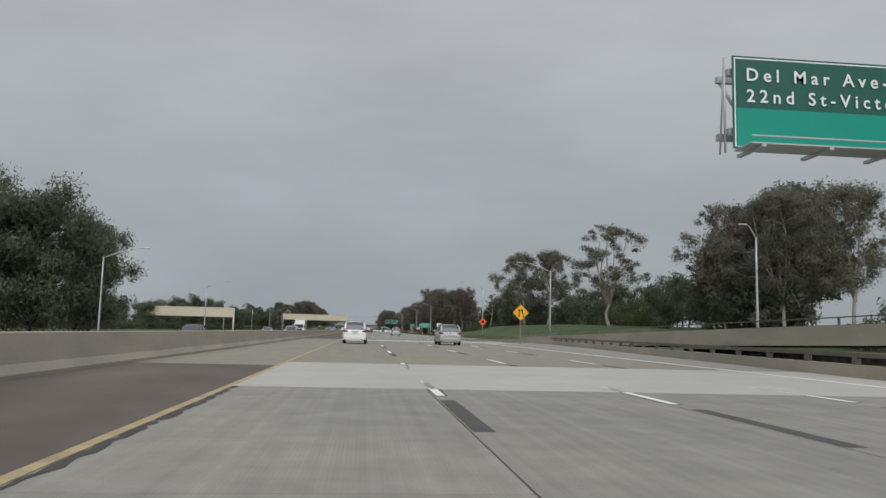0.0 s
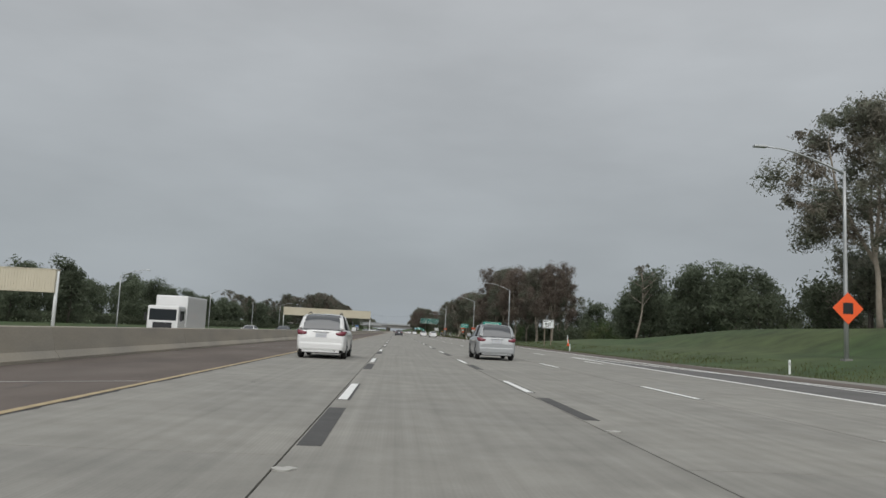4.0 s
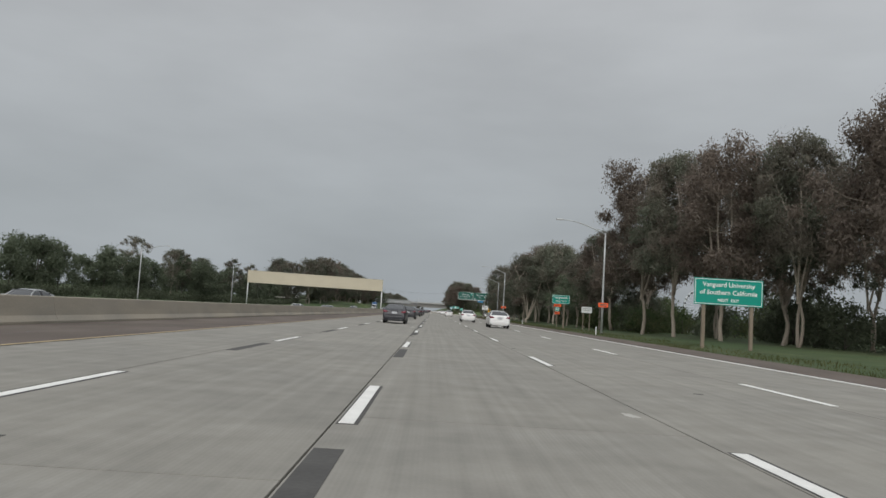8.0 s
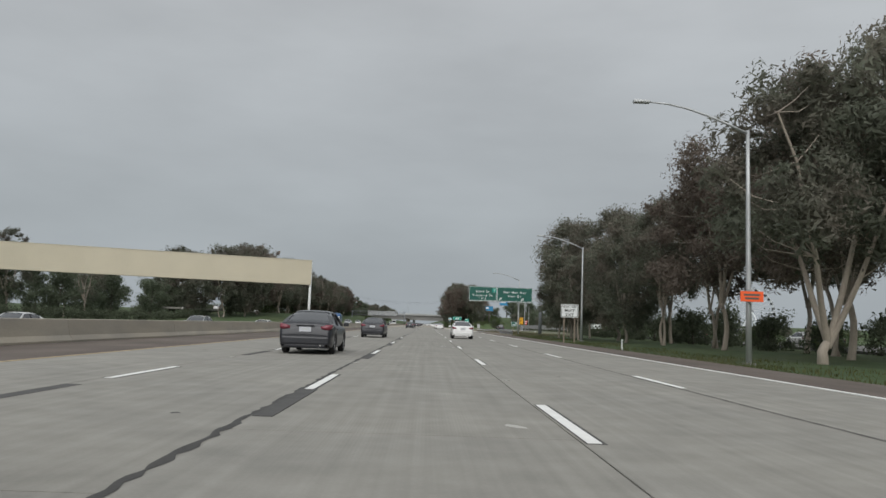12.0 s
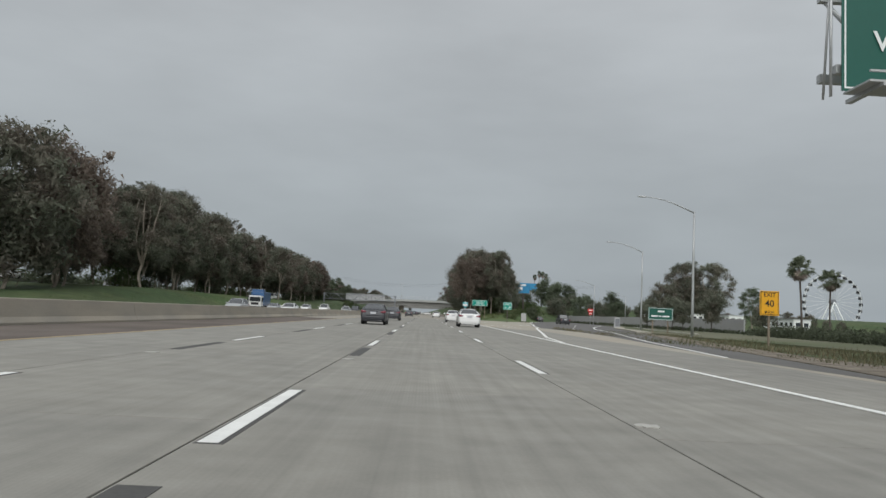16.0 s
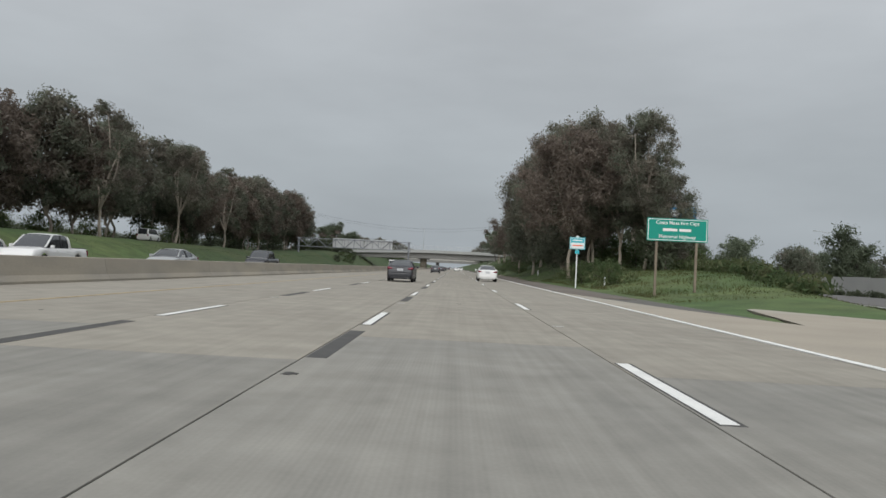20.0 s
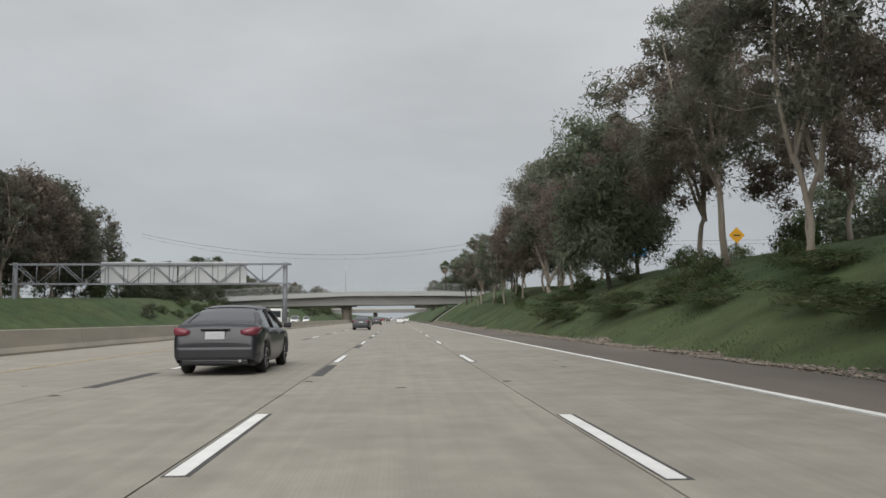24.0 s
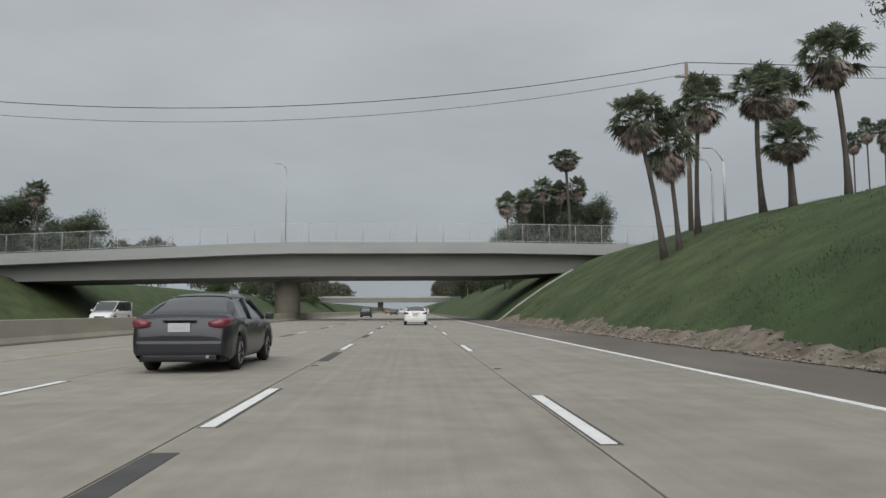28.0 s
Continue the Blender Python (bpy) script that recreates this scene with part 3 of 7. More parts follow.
part("edge_line", box(14.60, 14.76, -100, 92, -0.02, 0.0085), "white_paint", road, "white edge line")
part("edge_line", box(18.22, 18.38, 84, 505, -0.02, 0.007), "white_paint", road, "white edge line")

# ---- median barrier: safety-shape concrete, cast in lengths ----
profile = ((-4.02, -0.05), (-4.02, 0.08), (-4.16, 0.26), (-4.28, 0.84), (-4.31, 0.86), (-4.47, 0.86), (-4.50, 0.84), (-4.62, 0.26), (-4.76, 0.08), (-4.76, -0.05))
barrier = thing("median_barrier", "stained concrete safety barrier along the median", "barrier", kind="structure")
seg = mesh_of("barrier_segment", prism(profile, 0.0, 11.985), "barrier")
for k in range(-8, 112):
    piece("barrier_segment", seg, barrier, pose(0, k * 12.0, 0))


def sheet(name, pts, z, mat, parent, label="", thick=0.25):
    """A flat paved area with the given outline, at height z."""
    n = len(pts)
    v = [(x, y, z) for x, y in pts] + [(x, y, z - thick) for x, y in pts]
    f = [tuple(range(n)), tuple(range(2 * n - 1, n - 1, -1))] + [(i, i + n, (i + 1) % n + n, (i + 1) % n) for i in range(n)]
    o = new(name, raw(name, v, f, mat))
    o.parent = parent
    return tagged(o, label) if label else o


def ragged(name, x, y0, y1, w, mat, seed, parent, amp=0.5):
    """A narrow poured strip along the road with uneven edges."""
    rng = random.Random(seed)
    v, f = [], []
    n = int((y1 - y0) / 0.22)
    for i in range(n + 1):
        y = y0 + (y1 - y0) * i / n
        c = x + 0.03 * noise.noise(Vector((x, y * 0.3, 1.0)))
        a = w * (1 - amp * rng.random()) / 2
        b = w * (1 - amp * rng.random()) / 2
        v += [(c - a, y, 0.0035), (c + b, y, 0.0035)]
        if i:
            f.append((2 * i - 2, 2 * i - 1, 2 * i + 1, 2 * i))
    o = new(name, raw(name, v, f, mat))
    o.parent = parent
    return o


ragged("joint_sealant", 7.20, 284, 500, 0.16, "tar", 3, road, 0.92)
ragged("joint_sealant", 10.83, 284, 380, 0.10, "tar", 4, road, 0.92)
ragged("joint_sealant", 14.5, 300, 470, 0.10, "joint", 5, road)
ragged("joint_sealant", 14.5, 180, 240, 0.16, "joint", 6, road)
ragged("ragged_edge", 0.10, -60, 12, 0.22, "tar", 7, road, 0.95)
ragged("ragged_edge", 0.08, 84, 330, 0.18, "tar", 8, road, 0.95)


def crack(name, a, b, w, mat, seed, parent, wander=0.25, z=0.0045):
    """A thin wandering crack or seam from a to b."""
    rng = random.Random(seed)
    n = max(6, int(math.hypot(b[0] - a[0], b[1] - a[1]) / 0.25))
    dx, dy = b[0] - a[0], b[1] - a[1]
    q = math.hypot(dx, dy)
    nx_, ny_ = -dy / q, dx / q
    v, f, off = [], [], 0.0
    for i in range(n + 1):
        u = i / n
        off += rng.uniform(-1, 1) * wander * 0.25
        off *= 0.93
        h = w * rng.uniform(0.35, 1.0) / 2
        x, y = a[0] + dx * u + nx_ * off, a[1] + dy * u + ny_ * off
        v += [(x - nx_ * h, y - ny_ * h, z), (x + nx_ * h, y + ny_ * h, z)]
        if i:
            f.append((2 * i - 2, 2 * i - 1, 2 * i + 1, 2 * i))
    o = new(name, raw(name, v, f, mat))
    o.parent = parent
    return o


# traffic loops cut into the lanes
for lane in range(4):
    cx, cy = 1.72 + LANE * lane, 99.0
    v, f = [], []
    for i in range(49):
        a = 2 * math.pi * i / 48
        for r in (0.92, 0.955):
            v.append((cx + r * math.cos(a), cy + r * math.sin(a), 0.0045))
        if i:
            f.append((2 * i - 2, 2 * i - 1, 2 * i + 1, 2 * i))
    o = new("loop_seal", raw("loop_seal", v, f, "black_paint"))
    o.parent = road
# cracks, seams and worn patches
crack("crack", (10.74, 421.4), (14.4, 420.8), 0.05, "joint", 1, road)
crack("crack", (10.95, 421.3), (11.1, 417.5), 0.06, "joint", 2, road)
rng = random.Random(17)
for k in range(26):
    y = rng.uniform(84, 545)
    crack("crack", (-4.0, y), (-0.2, y + rng.uniform(-1.5, 1.5)), rng.uniform(0.03, 0.09), "joint", 30 + k, shoulder, 0.6, 0.006)
for k in range(14):
    y = rng.uniform(80, 330)
    crack("crack", (rng.uniform(-3.4, -0.8), y), (rng.uniform(-3.4, -0.8), y + rng.uniform(8, 26)), rng.uniform(0.04, 0.12), "joint", 60 + k, shoulder, 0.9, 0.007)
for y in (80.2, 108.7, 137.2, 165.7, 194.2, 222.7):
    crack("pale_seam", (-4.0, y - 1.6), (-0.15, y + 1.4), 0.12, "deck", int(y), shoulder, 0.1, 0.008)
for k, (x, y) in enumerate(((10.2, 420.0), (10.6, 419.6), (10.2, 417.7), (10.65, 417.8), (10.1, 418.6), (10.3, 388.0), (6.9, 300.4), (10.5, 296.0), (3.3, 74.0), (3.5, 66.4), (7.0, 71.0), (10.6, 260.5))):
    o = new("paint_scrap", patch(0.16 + 0.05 * (k % 3), 80 + k, 0.004, "white_paint" if k % 3 == 0 else "deck", "paint_scrap", 0.35))
    o.parent = road
    o.matrix_basis = pose(x, y, 0, 0, 0, 25 * k)
for k in range(70):
    o = new("oil_spot", patch(rng.uniform(0.03, 0.11), 300 + k, 0.0025, "black_paint", "oil_spot"))
    o.parent = road
    o.matrix_basis = pose(LANE * rng.randrange(4) + 1.7 + rng.gauss(0, 0.5), rng.uniform(0, 890), 0)
# gore of the on-ramp and the merging ramp on its low bridge
sheet("gore_paving", [(15.2, 92), (21.5, 92), (20.2, 128), (18.6, 150), (15.8, 172)], 0.003, "ramp_asphalt", road, "dark asphalt gore between white lines")
sheet("gore_line", [(14.66, 92), (14.86, 92), (15.85, 172), (15.65, 172)], 0.008, "white_paint", road)
sheet("gore_line", [(21.5, 92), (21.7, 92), (20.4, 128), (18.8, 150), (15.9, 172), (15.8, 172), (18.6, 150), (20.2, 128)], 0.008, "white_paint", road)
sheet("verge_paving", [(18.2, 60), (26, 60), (26.5, 100), (24, 130), (21, 170), (18.2, 170)], -0.01, "concrete", road)

ramp = thing("road", "raised concrete on-ramp bridge beside the freeway", "ramp", kind="structure")
RAMP = ((-80, 35.5, 1.9), (-20, 32.5, 1.85), (30, 29.6, 1.75), (60, 27.0, 1.1), (90, 24.2, 0.4), (118, 21.4, 0.02))


def ramp_strip(name, o0, o1, z0, z1, mat, label="", rows=RAMP):
    v, f = [], []
    for y, x, z in rows:
        v += [(x + o0, y, z + z0), (x + o1, y, z + z0), (x + o1, y, z + z1), (x + o0, y, z + z1)]
    n = len(rows)
    for i in range(n - 1):
        a = 4 * i
        f += [(a, a + 4, a + 5, a + 1), (a + 1, a + 5, a + 6, a + 2), (a + 2, a + 6, a + 7, a + 3), (a + 3, a + 7, a + 4, a)]
    f += [(0, 1, 2, 3), (4 * n - 1, 4 * n - 2, 4 * n - 3, 4 * n - 4)]
    o = new(name, raw(name, v, f, mat))
    o.parent = ramp
    return tagged(o, label) if label else o


ramp_strip("deck", -2.6, 4.2, -0.75, 0.0, "barrier")
ramp_strip("kerb", -2.75, -2.45, -0.8, 0.25, "barrier", "concrete edge beam", RAMP[:5])
ramp_strip("kerb", 4.05, 4.35, -0.8, 0.25, "barrier", "concrete edge beam", RAMP[:5])
ramp_strip("handrail", -2.65, -2.58, 0.62, 0.68, "rust_steel", "", RAMP[:5])
ramp_strip("handrail", 4.15, 4.22, 0.62, 0.68, "rust_steel", "", RAMP[:5])
part("embankment_fill", box(28.5, 44, -80, 58, -6, 0.2), "dirt", ramp)
for k in range(16):
    y = -60 + 10.5 * k
    if y > 90:
        break
    for (ya, xa, za), (yb, xb, zb) in zip(RAMP, RAMP[1:]):
        if ya <= y < yb:
            u = (y - ya) / (yb - ya)
            for off in (-2.62, 4.18):
                part("rail_post", box(xa + (xb - xa) * u + off - 0.05, xa + (xb - xa) * u + off + 0.05, y, y + 0.1, za + (zb - za) * u, za + (zb - za) * u + 0.64), "rust_steel", ramp)

# low parapet with a steel rail along the outer edge of the bridge
rail = thing("bridge_rail", "low concrete kerb wall with a weathered steel rail", "barrier", kind="structure")
PARAPET = ((-80, 16.2), (-20, 16.4), (18, 17.0), (36, 18.8), (54, 20.7), (72, 22.2), (84, 22.9))
for (ya, xa), (yb, xb) in zip(PARAPET, PARAPET[1:]):
    for nm, w, z0, z1, mat in (("kerb_wall", 0.32, -0.4, 0.38, "barrier"), ("steel_rail", 0.09, 0.60, 0.74, "rust_steel")):
        v = [(xa - w / 2, ya, z0), (xa + w / 2, ya, z0), (xb + w / 2, yb, z0), (xb - w / 2, yb, z0), (xa - w / 2, ya, z1), (xa + w / 2, ya, z1), (xb + w / 2, yb, z1), (xb - w / 2, yb, z1)]
        f = [(0, 1, 5, 4), (1, 2, 6, 5), (2, 3, 7, 6), (3, 0, 4, 7), (4, 5, 6, 7), (3, 2, 1, 0)]
        o = new(nm, raw(nm, v, f, mat))
        o.parent = rail
    n = int((yb - ya) / 3.0)
    for k in range(n):
        u = (k + 0.5) / n
        x, y = xa + (xb - xa) * u, ya + (yb - ya) * u
        part("rail_post", box(x - 0.07, x + 0.07, y - 0.12, y + 0.12, 0.381, 0.62, 0.01), "rust_steel", rail)
sheet("bridge_paving", [(14.6, -80), (16.1, -80), (16.3, -20), (16.85, 18), (18.65, 36), (20.5, 54), (22.0, 72), (23.4, 96), (18.2, 96), (18.2, 60), (14.6, 60)], -0.006, "concrete", road)

sheet("bridge_paving", [(14.6, 59.9), (18.2, 59.9), (18.2, 76.3), (14.6, 76.3)], -0.004, "concrete", road)

# exit ramp and gore
sheet("gore_paving", [(14.74, 505), (18.6, 505), (18.7, 530), (19.6, 540), (21.3, 556), (21.8, 569), (20.7, 584), (22.2, 600), (24.4, 614), (27.3, 637), (31.6, 666), (25.5, 669), (20.5, 662), (18.2, 652), (16.6, 660), (14.74, 676)], -0.002, "apron", road, "pale sandy concrete gore at the exit")
sheet("gore_paving", [(14.745, 572), (17.4, 566), (19.0, 566), (20.6, 585), (22.1, 600), (24.3, 614), (27.2, 637), (31.5, 666), (25.5, 669), (20.5, 662), (18.2, 652), (16.6, 660), (14.745, 676)], 0.003, "apron", road, "pale sandy concrete gore at the exit")
exit_ramp = thing("road", "grey asphalt exit ramp with white lane lines", "ramp", kind="structure")
sheet("ramp_paving", [(18.4, 522), (18.6, 580), (20.7, 592), (26.9, 637), (31.6, 668), (46, 740), (70, 840), (86, 840), (60, 740), (47.5, 658), (41.2, 632), (36, 613), (33.4, 597), (30.3, 582), (27.6, 568), (24.4, 552), (21.6, 535), (19.4, 522)], -0.006, "ramp_asphalt", exit_ramp)
sheet("ramp_line", [(20.95, 586.6), (21.1, 586.4), (22.55, 600), (24.7, 614), (27.6, 637), (31.8, 668), (46.2, 740), (46, 740), (31.6, 668), (27.4, 637), (24.5, 614), (22.35, 600)], 0.006, "white_paint", exit_ramp)
sheet("ramp_line", [(14.75, 538), (14.9, 538), (15.4, 545.5), (16.7, 555), (18.4, 568), (19.4, 576), (21.1, 586.4), (20.95, 586.6), (19.25, 576.2), (18.25, 568.2), (16.55, 555.2), (15.25, 545.7)], 0.007, "white_paint", exit_ramp)
sheet("ramp_line", [(18.6, 530), (18.75, 530), (21.0, 546), (24.0, 563), (26.5, 576), (29.0, 594), (33.0, 613), (37.7, 631), (45.3, 661), (45.15, 661), (37.5, 631), (32.8, 613), (28.85, 594), (26.35, 576), (23.85, 563), (20.85, 546)], 0.006, "white_paint", exit_ramp)
for xa, ya, xb, yb in ((14.8, 586.2, 18.4, 580.2), (14.8, 621.2, 19.0, 615.2), (18.2, 596.0, 22.3, 600.8)):
    sheet("gore_stripe", [(xa, ya), (xb, yb), (xb, yb + 0.3), (xa, ya + 0.3)], 0.006, "white_paint", exit_ramp)
for k in range(8):
    x, y = 22.6 + 2.35 * k, 576 + 11.5 * k
    sheet("ramp_dash", [(x, y), (x + 0.15, y), (x + 0.69, y + 2.6), (x + 0.54, y + 2.6)], 0.006, "white_paint", exit_ramp)
sheet("ramp_kerb", [(30.35, 582), (31.9, 582), (35.0, 597), (37.4, 613), (42.4, 632), (48.6, 658), (47.55, 658), (41.25, 632), (36.05, 613), (33.45, 597)], 0.11, "apron", exit_ramp, "pale concrete kerb strip")
sheet("ramp_verge", [(48.65, 658.5), (60.2, 740), (86.2, 840), (90, 840), (60, 700), (59.5, 540), (33.5, 540), (31.95, 581.8), (35.05, 597), (37.45, 613), (42.45, 632)], 0.03, "ground", exit_ramp, "rough grass strip beside the ramp")
sheet("back_kerb", [(39.3, 590), (39.7, 590), (44.2, 622), (55.4, 672), (55.0, 672), (43.8, 622)], 0.1, "deck", exit_ramp, "narrow pale kerb behind the verge")
sheet("dirt_verge", [(18.75, 490), (22.2, 490), (22.7, 520), (23.6, 535), (26.4, 552), (29.4, 568), (30.6, 581.8), (30.3, 581.8), (27.65, 568), (24.45, 552), (21.65, 535), (19.45, 522), (19.0, 515)], 0.012, "dirt", exit_ramp, "bare dirt beside the exit shoulder")

# steel guardrail before the exit, its last length turned out
exit_rail = thing("guardrail", "galvanised steel guardrail on short posts before the exit", "guardrail")
for k in range(12):
    y = 495.5 + 2.0 * k
    part("rail_post", box(22.32 + 0.028 * k, 22.46 + 0.028 * k, y, y + 0.18, -0.3, 0.62), "gantry_steel", exit_rail)
wave = ((0.0, 0.42), (0.0, 0.45), (-0.07, 0.50), (-0.07, 0.55), (0.0, 0.585), (0.0, 0.615), (-0.07, 0.65), (-0.07, 0.70), (0.0, 0.75), (0.0, 0.78))
v = [(22.28 + 0.31 * u + dx, 495 + 23.5 * u, z - 0.1) for u in (0, 0.5, 1) for dx, z in wave] + [(22.3 + 0.31 * u + dx, 495 + 23.5 * u, z - 0.1) for u in (0, 0.5, 1) for dx, z in wave]
f = [(10 * r + i, 10 * r + i + 1, 10 * r + i + 11, 10 * r + i + 10) for r in (0, 1, 3, 4) for i in range(9)]
o = new("rail_beam", raw("rail_beam", v, f, "steel"))
o.parent = exit_rail
fence = thing("boundary_wall", "long grey boundary wall beyond the ramp", "wall", kind="structure")
for k in range(7, 24):
    part("wall_panel", box(60, 60.25, 556 + 10 * k, 565.9 + 10 * k, -0.3, 2.3 + 0.08 * (k % 2), 0.01), "wall_white", fence)

# parking lot beyond the trees
lot = thing("parking_lot", "grey asphalt parking lot beyond the roadside trees", "parking lot", kind="structure")
sheet("lot_paving", [(47.5, 420), (80, 420), (80, 535), (47.5, 535)], 0.12, "ramp_asphalt", lot)
# widened far carriageway and its verge on the left
sheet("paving", [(-24.55, -120), (-24.55, 560), (-34, 540), (-44, 470), (-44, 180), (-34, 120), (-30, -120)], -0.51, "concrete", opposite)
# bare dirt toe of the right bank
toe = thing("verge", "bare dirt and stones at the foot of the bank", "verge", kind="structure")
v, f = [], []
rng = random.Random(9)
n, across = 640, (0.0, 0.12, 0.28, 0.45, 0.62, 0.8, 1.0)
for i in range(n + 1):
    y = 716 + 252 * i / n
    w = 0.4 + 0.85 * step(740, 790, y) + 0.55 * step(875, 900, y) + 0.6 * noise.noise(Vector((y * 0.16, 1.0, 3.0))) + 0.25 * rng.random()
    for k, u in enumerate(across):
        x = 17.55 + max(0.3, w) * u
        z = 0.0 if k == 0 else ground_height(x, y) + (-0.05 if k == 6 else 0.05 + 0.07 * rng.random())
        v.append((x, y + 0.12 * (rng.random() - 0.5), z))
    if i:
        a = 7 * i
        f += [(a - 7 + k, a - 6 + k, a + 1 + k, a + k) for k in range(6)]
o = new("dirt_strip", raw("dirt_strip", v, f, "dirt"))
o.parent = toe
v, f = [], []
for k in range(15000):
    y = rng.uniform(745, 967)
    x = 17.6 + rng.random() ** 1.4 * (1.15 + 0.5 * step(875, 900, y) + 0.6 * noise.noise(Vector((y * 0.16, 1.0, 3.0))))
    z, r = ground_height(x, y) + 0.05 + 0.08 * (1 - step(17.9, 20, x)), rng.uniform(0.012, 0.055) * rng.uniform(0.5, 1.7)
    i = len(v)
    for dx, dy, dz in ((1, 0, 0), (0, 1, 0.1), (-1, 0, 0), (0, -1, -0.1), (0.1, 0.1, 0.6), (0, 0, -0.8)):
        v.append((x + r * dx * rng.uniform(0.7, 1.4), y + r * dy * rng.uniform(0.7, 1.8), z + r * dz))
    f += [(i + a, i + b, i + c) for a, b, c in ((0, 1, 4), (1, 2, 4), (2, 3, 4), (3, 0, 4), (1, 0, 5), (2, 1, 5), (3, 2, 5), (0, 3, 5))]
stones = tagged(new("stones", raw("stones", v, f, "stone")), "loose pale stones scattered along the foot of the bank", "stones", kind="stuff")

drain = thing("slope_drain", "pale concrete drain running up the bank beside the overpass", "drain", kind="structure")
for y0, y1, lift in ((966.6, 966.75, 0.16), (966.75, 967.1, 0.05), (967.1, 967.25, 0.16)):
    v, f = [], []
    for k in range(19):
        x = 17.7 + 0.5 * k
        z = ground_height(x, 967) + lift
        v += [(x, y0, z - 0.3), (x, y0, z), (x, y1, z), (x, y1, z - 0.3)]
        if k:
            a = 4 * k
            f += [(a - 4 + q, a - 3 + q, a + 1 + q, a + q) for q in range(3)]
    o = new("drain_edge" if lift > 0.1 else "drain_channel", raw("drain", v, f, "deck"))
    o.parent = drain


def blades(name, label, x0, x1, y0, y1, count, h0, h1, seed, mat="blade", fat=1.0):
    rng = np.random.default_rng(seed)
    xs = x0 + (x1 - x0) * rng.random(count) ** 1.4
    ys = y0 + (y1 - y0) * rng.random(count)
    v, f = [], []
    for x, y in zip(xs.tolist(), ys.tolist()):
        z = ground_height(x, y) - 0.03
        lush = noise.noise(Vector((x * 0.35, y * 0.22, seed))) + 0.5 * noise.noise(Vector((x * 1.1, y * 0.9, seed)))
        h = (h0 + (h1 - h0) * rng.random()) * max(0.35, 1.0 + 1.1 * lush)
        a, w = rng.random() * 6.283, (0.006 + 0.012 * rng.random()) * fat
        dx, dy = math.cos(a), math.sin(a)
        lx, ly = (rng.random() - 0.5) * h, (rng.random() - 0.5) * h
        i = len(v)
        v += [(x - dx * w, y - dy * w, z), (x + dx * w, y + dy * w, z), (x + lx, y + ly, z + h)]
        f.append((i, i + 1, i + 2))
    tagged(new(name, raw(name, v, f, mat)), label, "grass", kind="stuff")


blades("grass", "rough uncut verge grass beside the shoulder", 21.1, 27, 120, 512, 50000, 0.06, 0.2, 1, "blade_light", 1.8)
blades("grass", "brown and green weeds on the verge before the exit", 21.6, 34, 498, 582, 20000, 0.08, 0.3, 6, "blade_dry", 2.2)
blades("grass", "tall unmown grass on the corner by the exit", 19.3, 34, 668, 725, 26000, 0.06, 0.2, 2, "blade_light", 1.6)
blades("grass", "long green grass on the steep bank", 18.6, 33, 725, 965, 170000, 0.03, 0.11, 3)
blades("grass", "short grass along the far verge", -34, -24.8, 570, 900, 12000, 0.1, 0.3, 4)


# ---- trees ----
def leaf_mesh(name, clumps, count, size, mat, seed, inner=0.36, loose=0.6):
    """Billowing tufts of (centre, radii): a coat of many small drooping leaves over a heart of larger sprays."""
    rng = np.random.default_rng(seed)
    cen, nor, big = [], [], []
    for c, r in clumps:
        c, r = np.array(c), np.array(r)
        w1, w2, p1, p2 = rng.normal(size=3) * 2.6, rng.normal(size=3) * 5.0, rng.random() * 6, rng.random() * 6
        for k, near, width, grow in ((int(count * (r[0] * r[1] * r[2]) ** 0.62), 0.62, 0.50, 1.0), (int(inner * count * (r[0] * r[1] * r[2]) ** 0.62), 0.12, 0.62, 1.75)):
            k = max(10, k)
            d = rng.normal(size=(k, 3))
            d[:, 2] += 0.12
            d /= np.linalg.norm(d, axis=1)[:, None]
            lump = 1.0 + 0.20 * np.sin(d @ w1 + p1) + 0.13 * np.sin(d @ w2 + p2)
            cen.append(c + d * ((near + width * rng.random(k) ** 0.7) * lump)[:, None] * r)
            nor.append(d)
            big.append(np.full(k, grow))
    cen, nor, big = np.concatenate(cen), np.concatenate(nor), np.concatenate(big)
    k = len(cen)
    nor = nor + loose * rng.normal(size=(k, 3))
    nor /= np.linalg.norm(nor, axis=1)[:, None]
    a = rng.normal(size=(k, 3))
    a[:, 2] -= 0.5
    a -= nor * (a * nor).sum(1)[:, None]
    a /= np.linalg.norm(a, axis=1)[:, None]
    b = np.cross(nor, a)
    s = (size * (0.55 + 0.9 * rng.random(k)) * big)[:, None]
    v = np.stack([cen - a * s + b * s * 0.36, cen - a * s * 0.8 - b * s * 0.36, cen + a * s], 1).reshape(-1, 3)
    return raw(name, v.tolist(), np.arange(3 * k).reshape(-1, 3).tolist(), mat)


def limb_path(rng, start, end, bend):
    s, e = Vector(start), Vector(end)
    out = []
    off = Vector((rng.uniform(-1, 1), rng.uniform(-1, 1), rng.uniform(-0.3, 0.5))) * bend
    for i in range(6):
        u = i / 5
        out.append(s.lerp(e, u) + off * math.sin(math.pi * u) + Vector((rng.uniform(-1, 1), rng.uniform(-1, 1), 0)) * bend * 0.12)
    return out


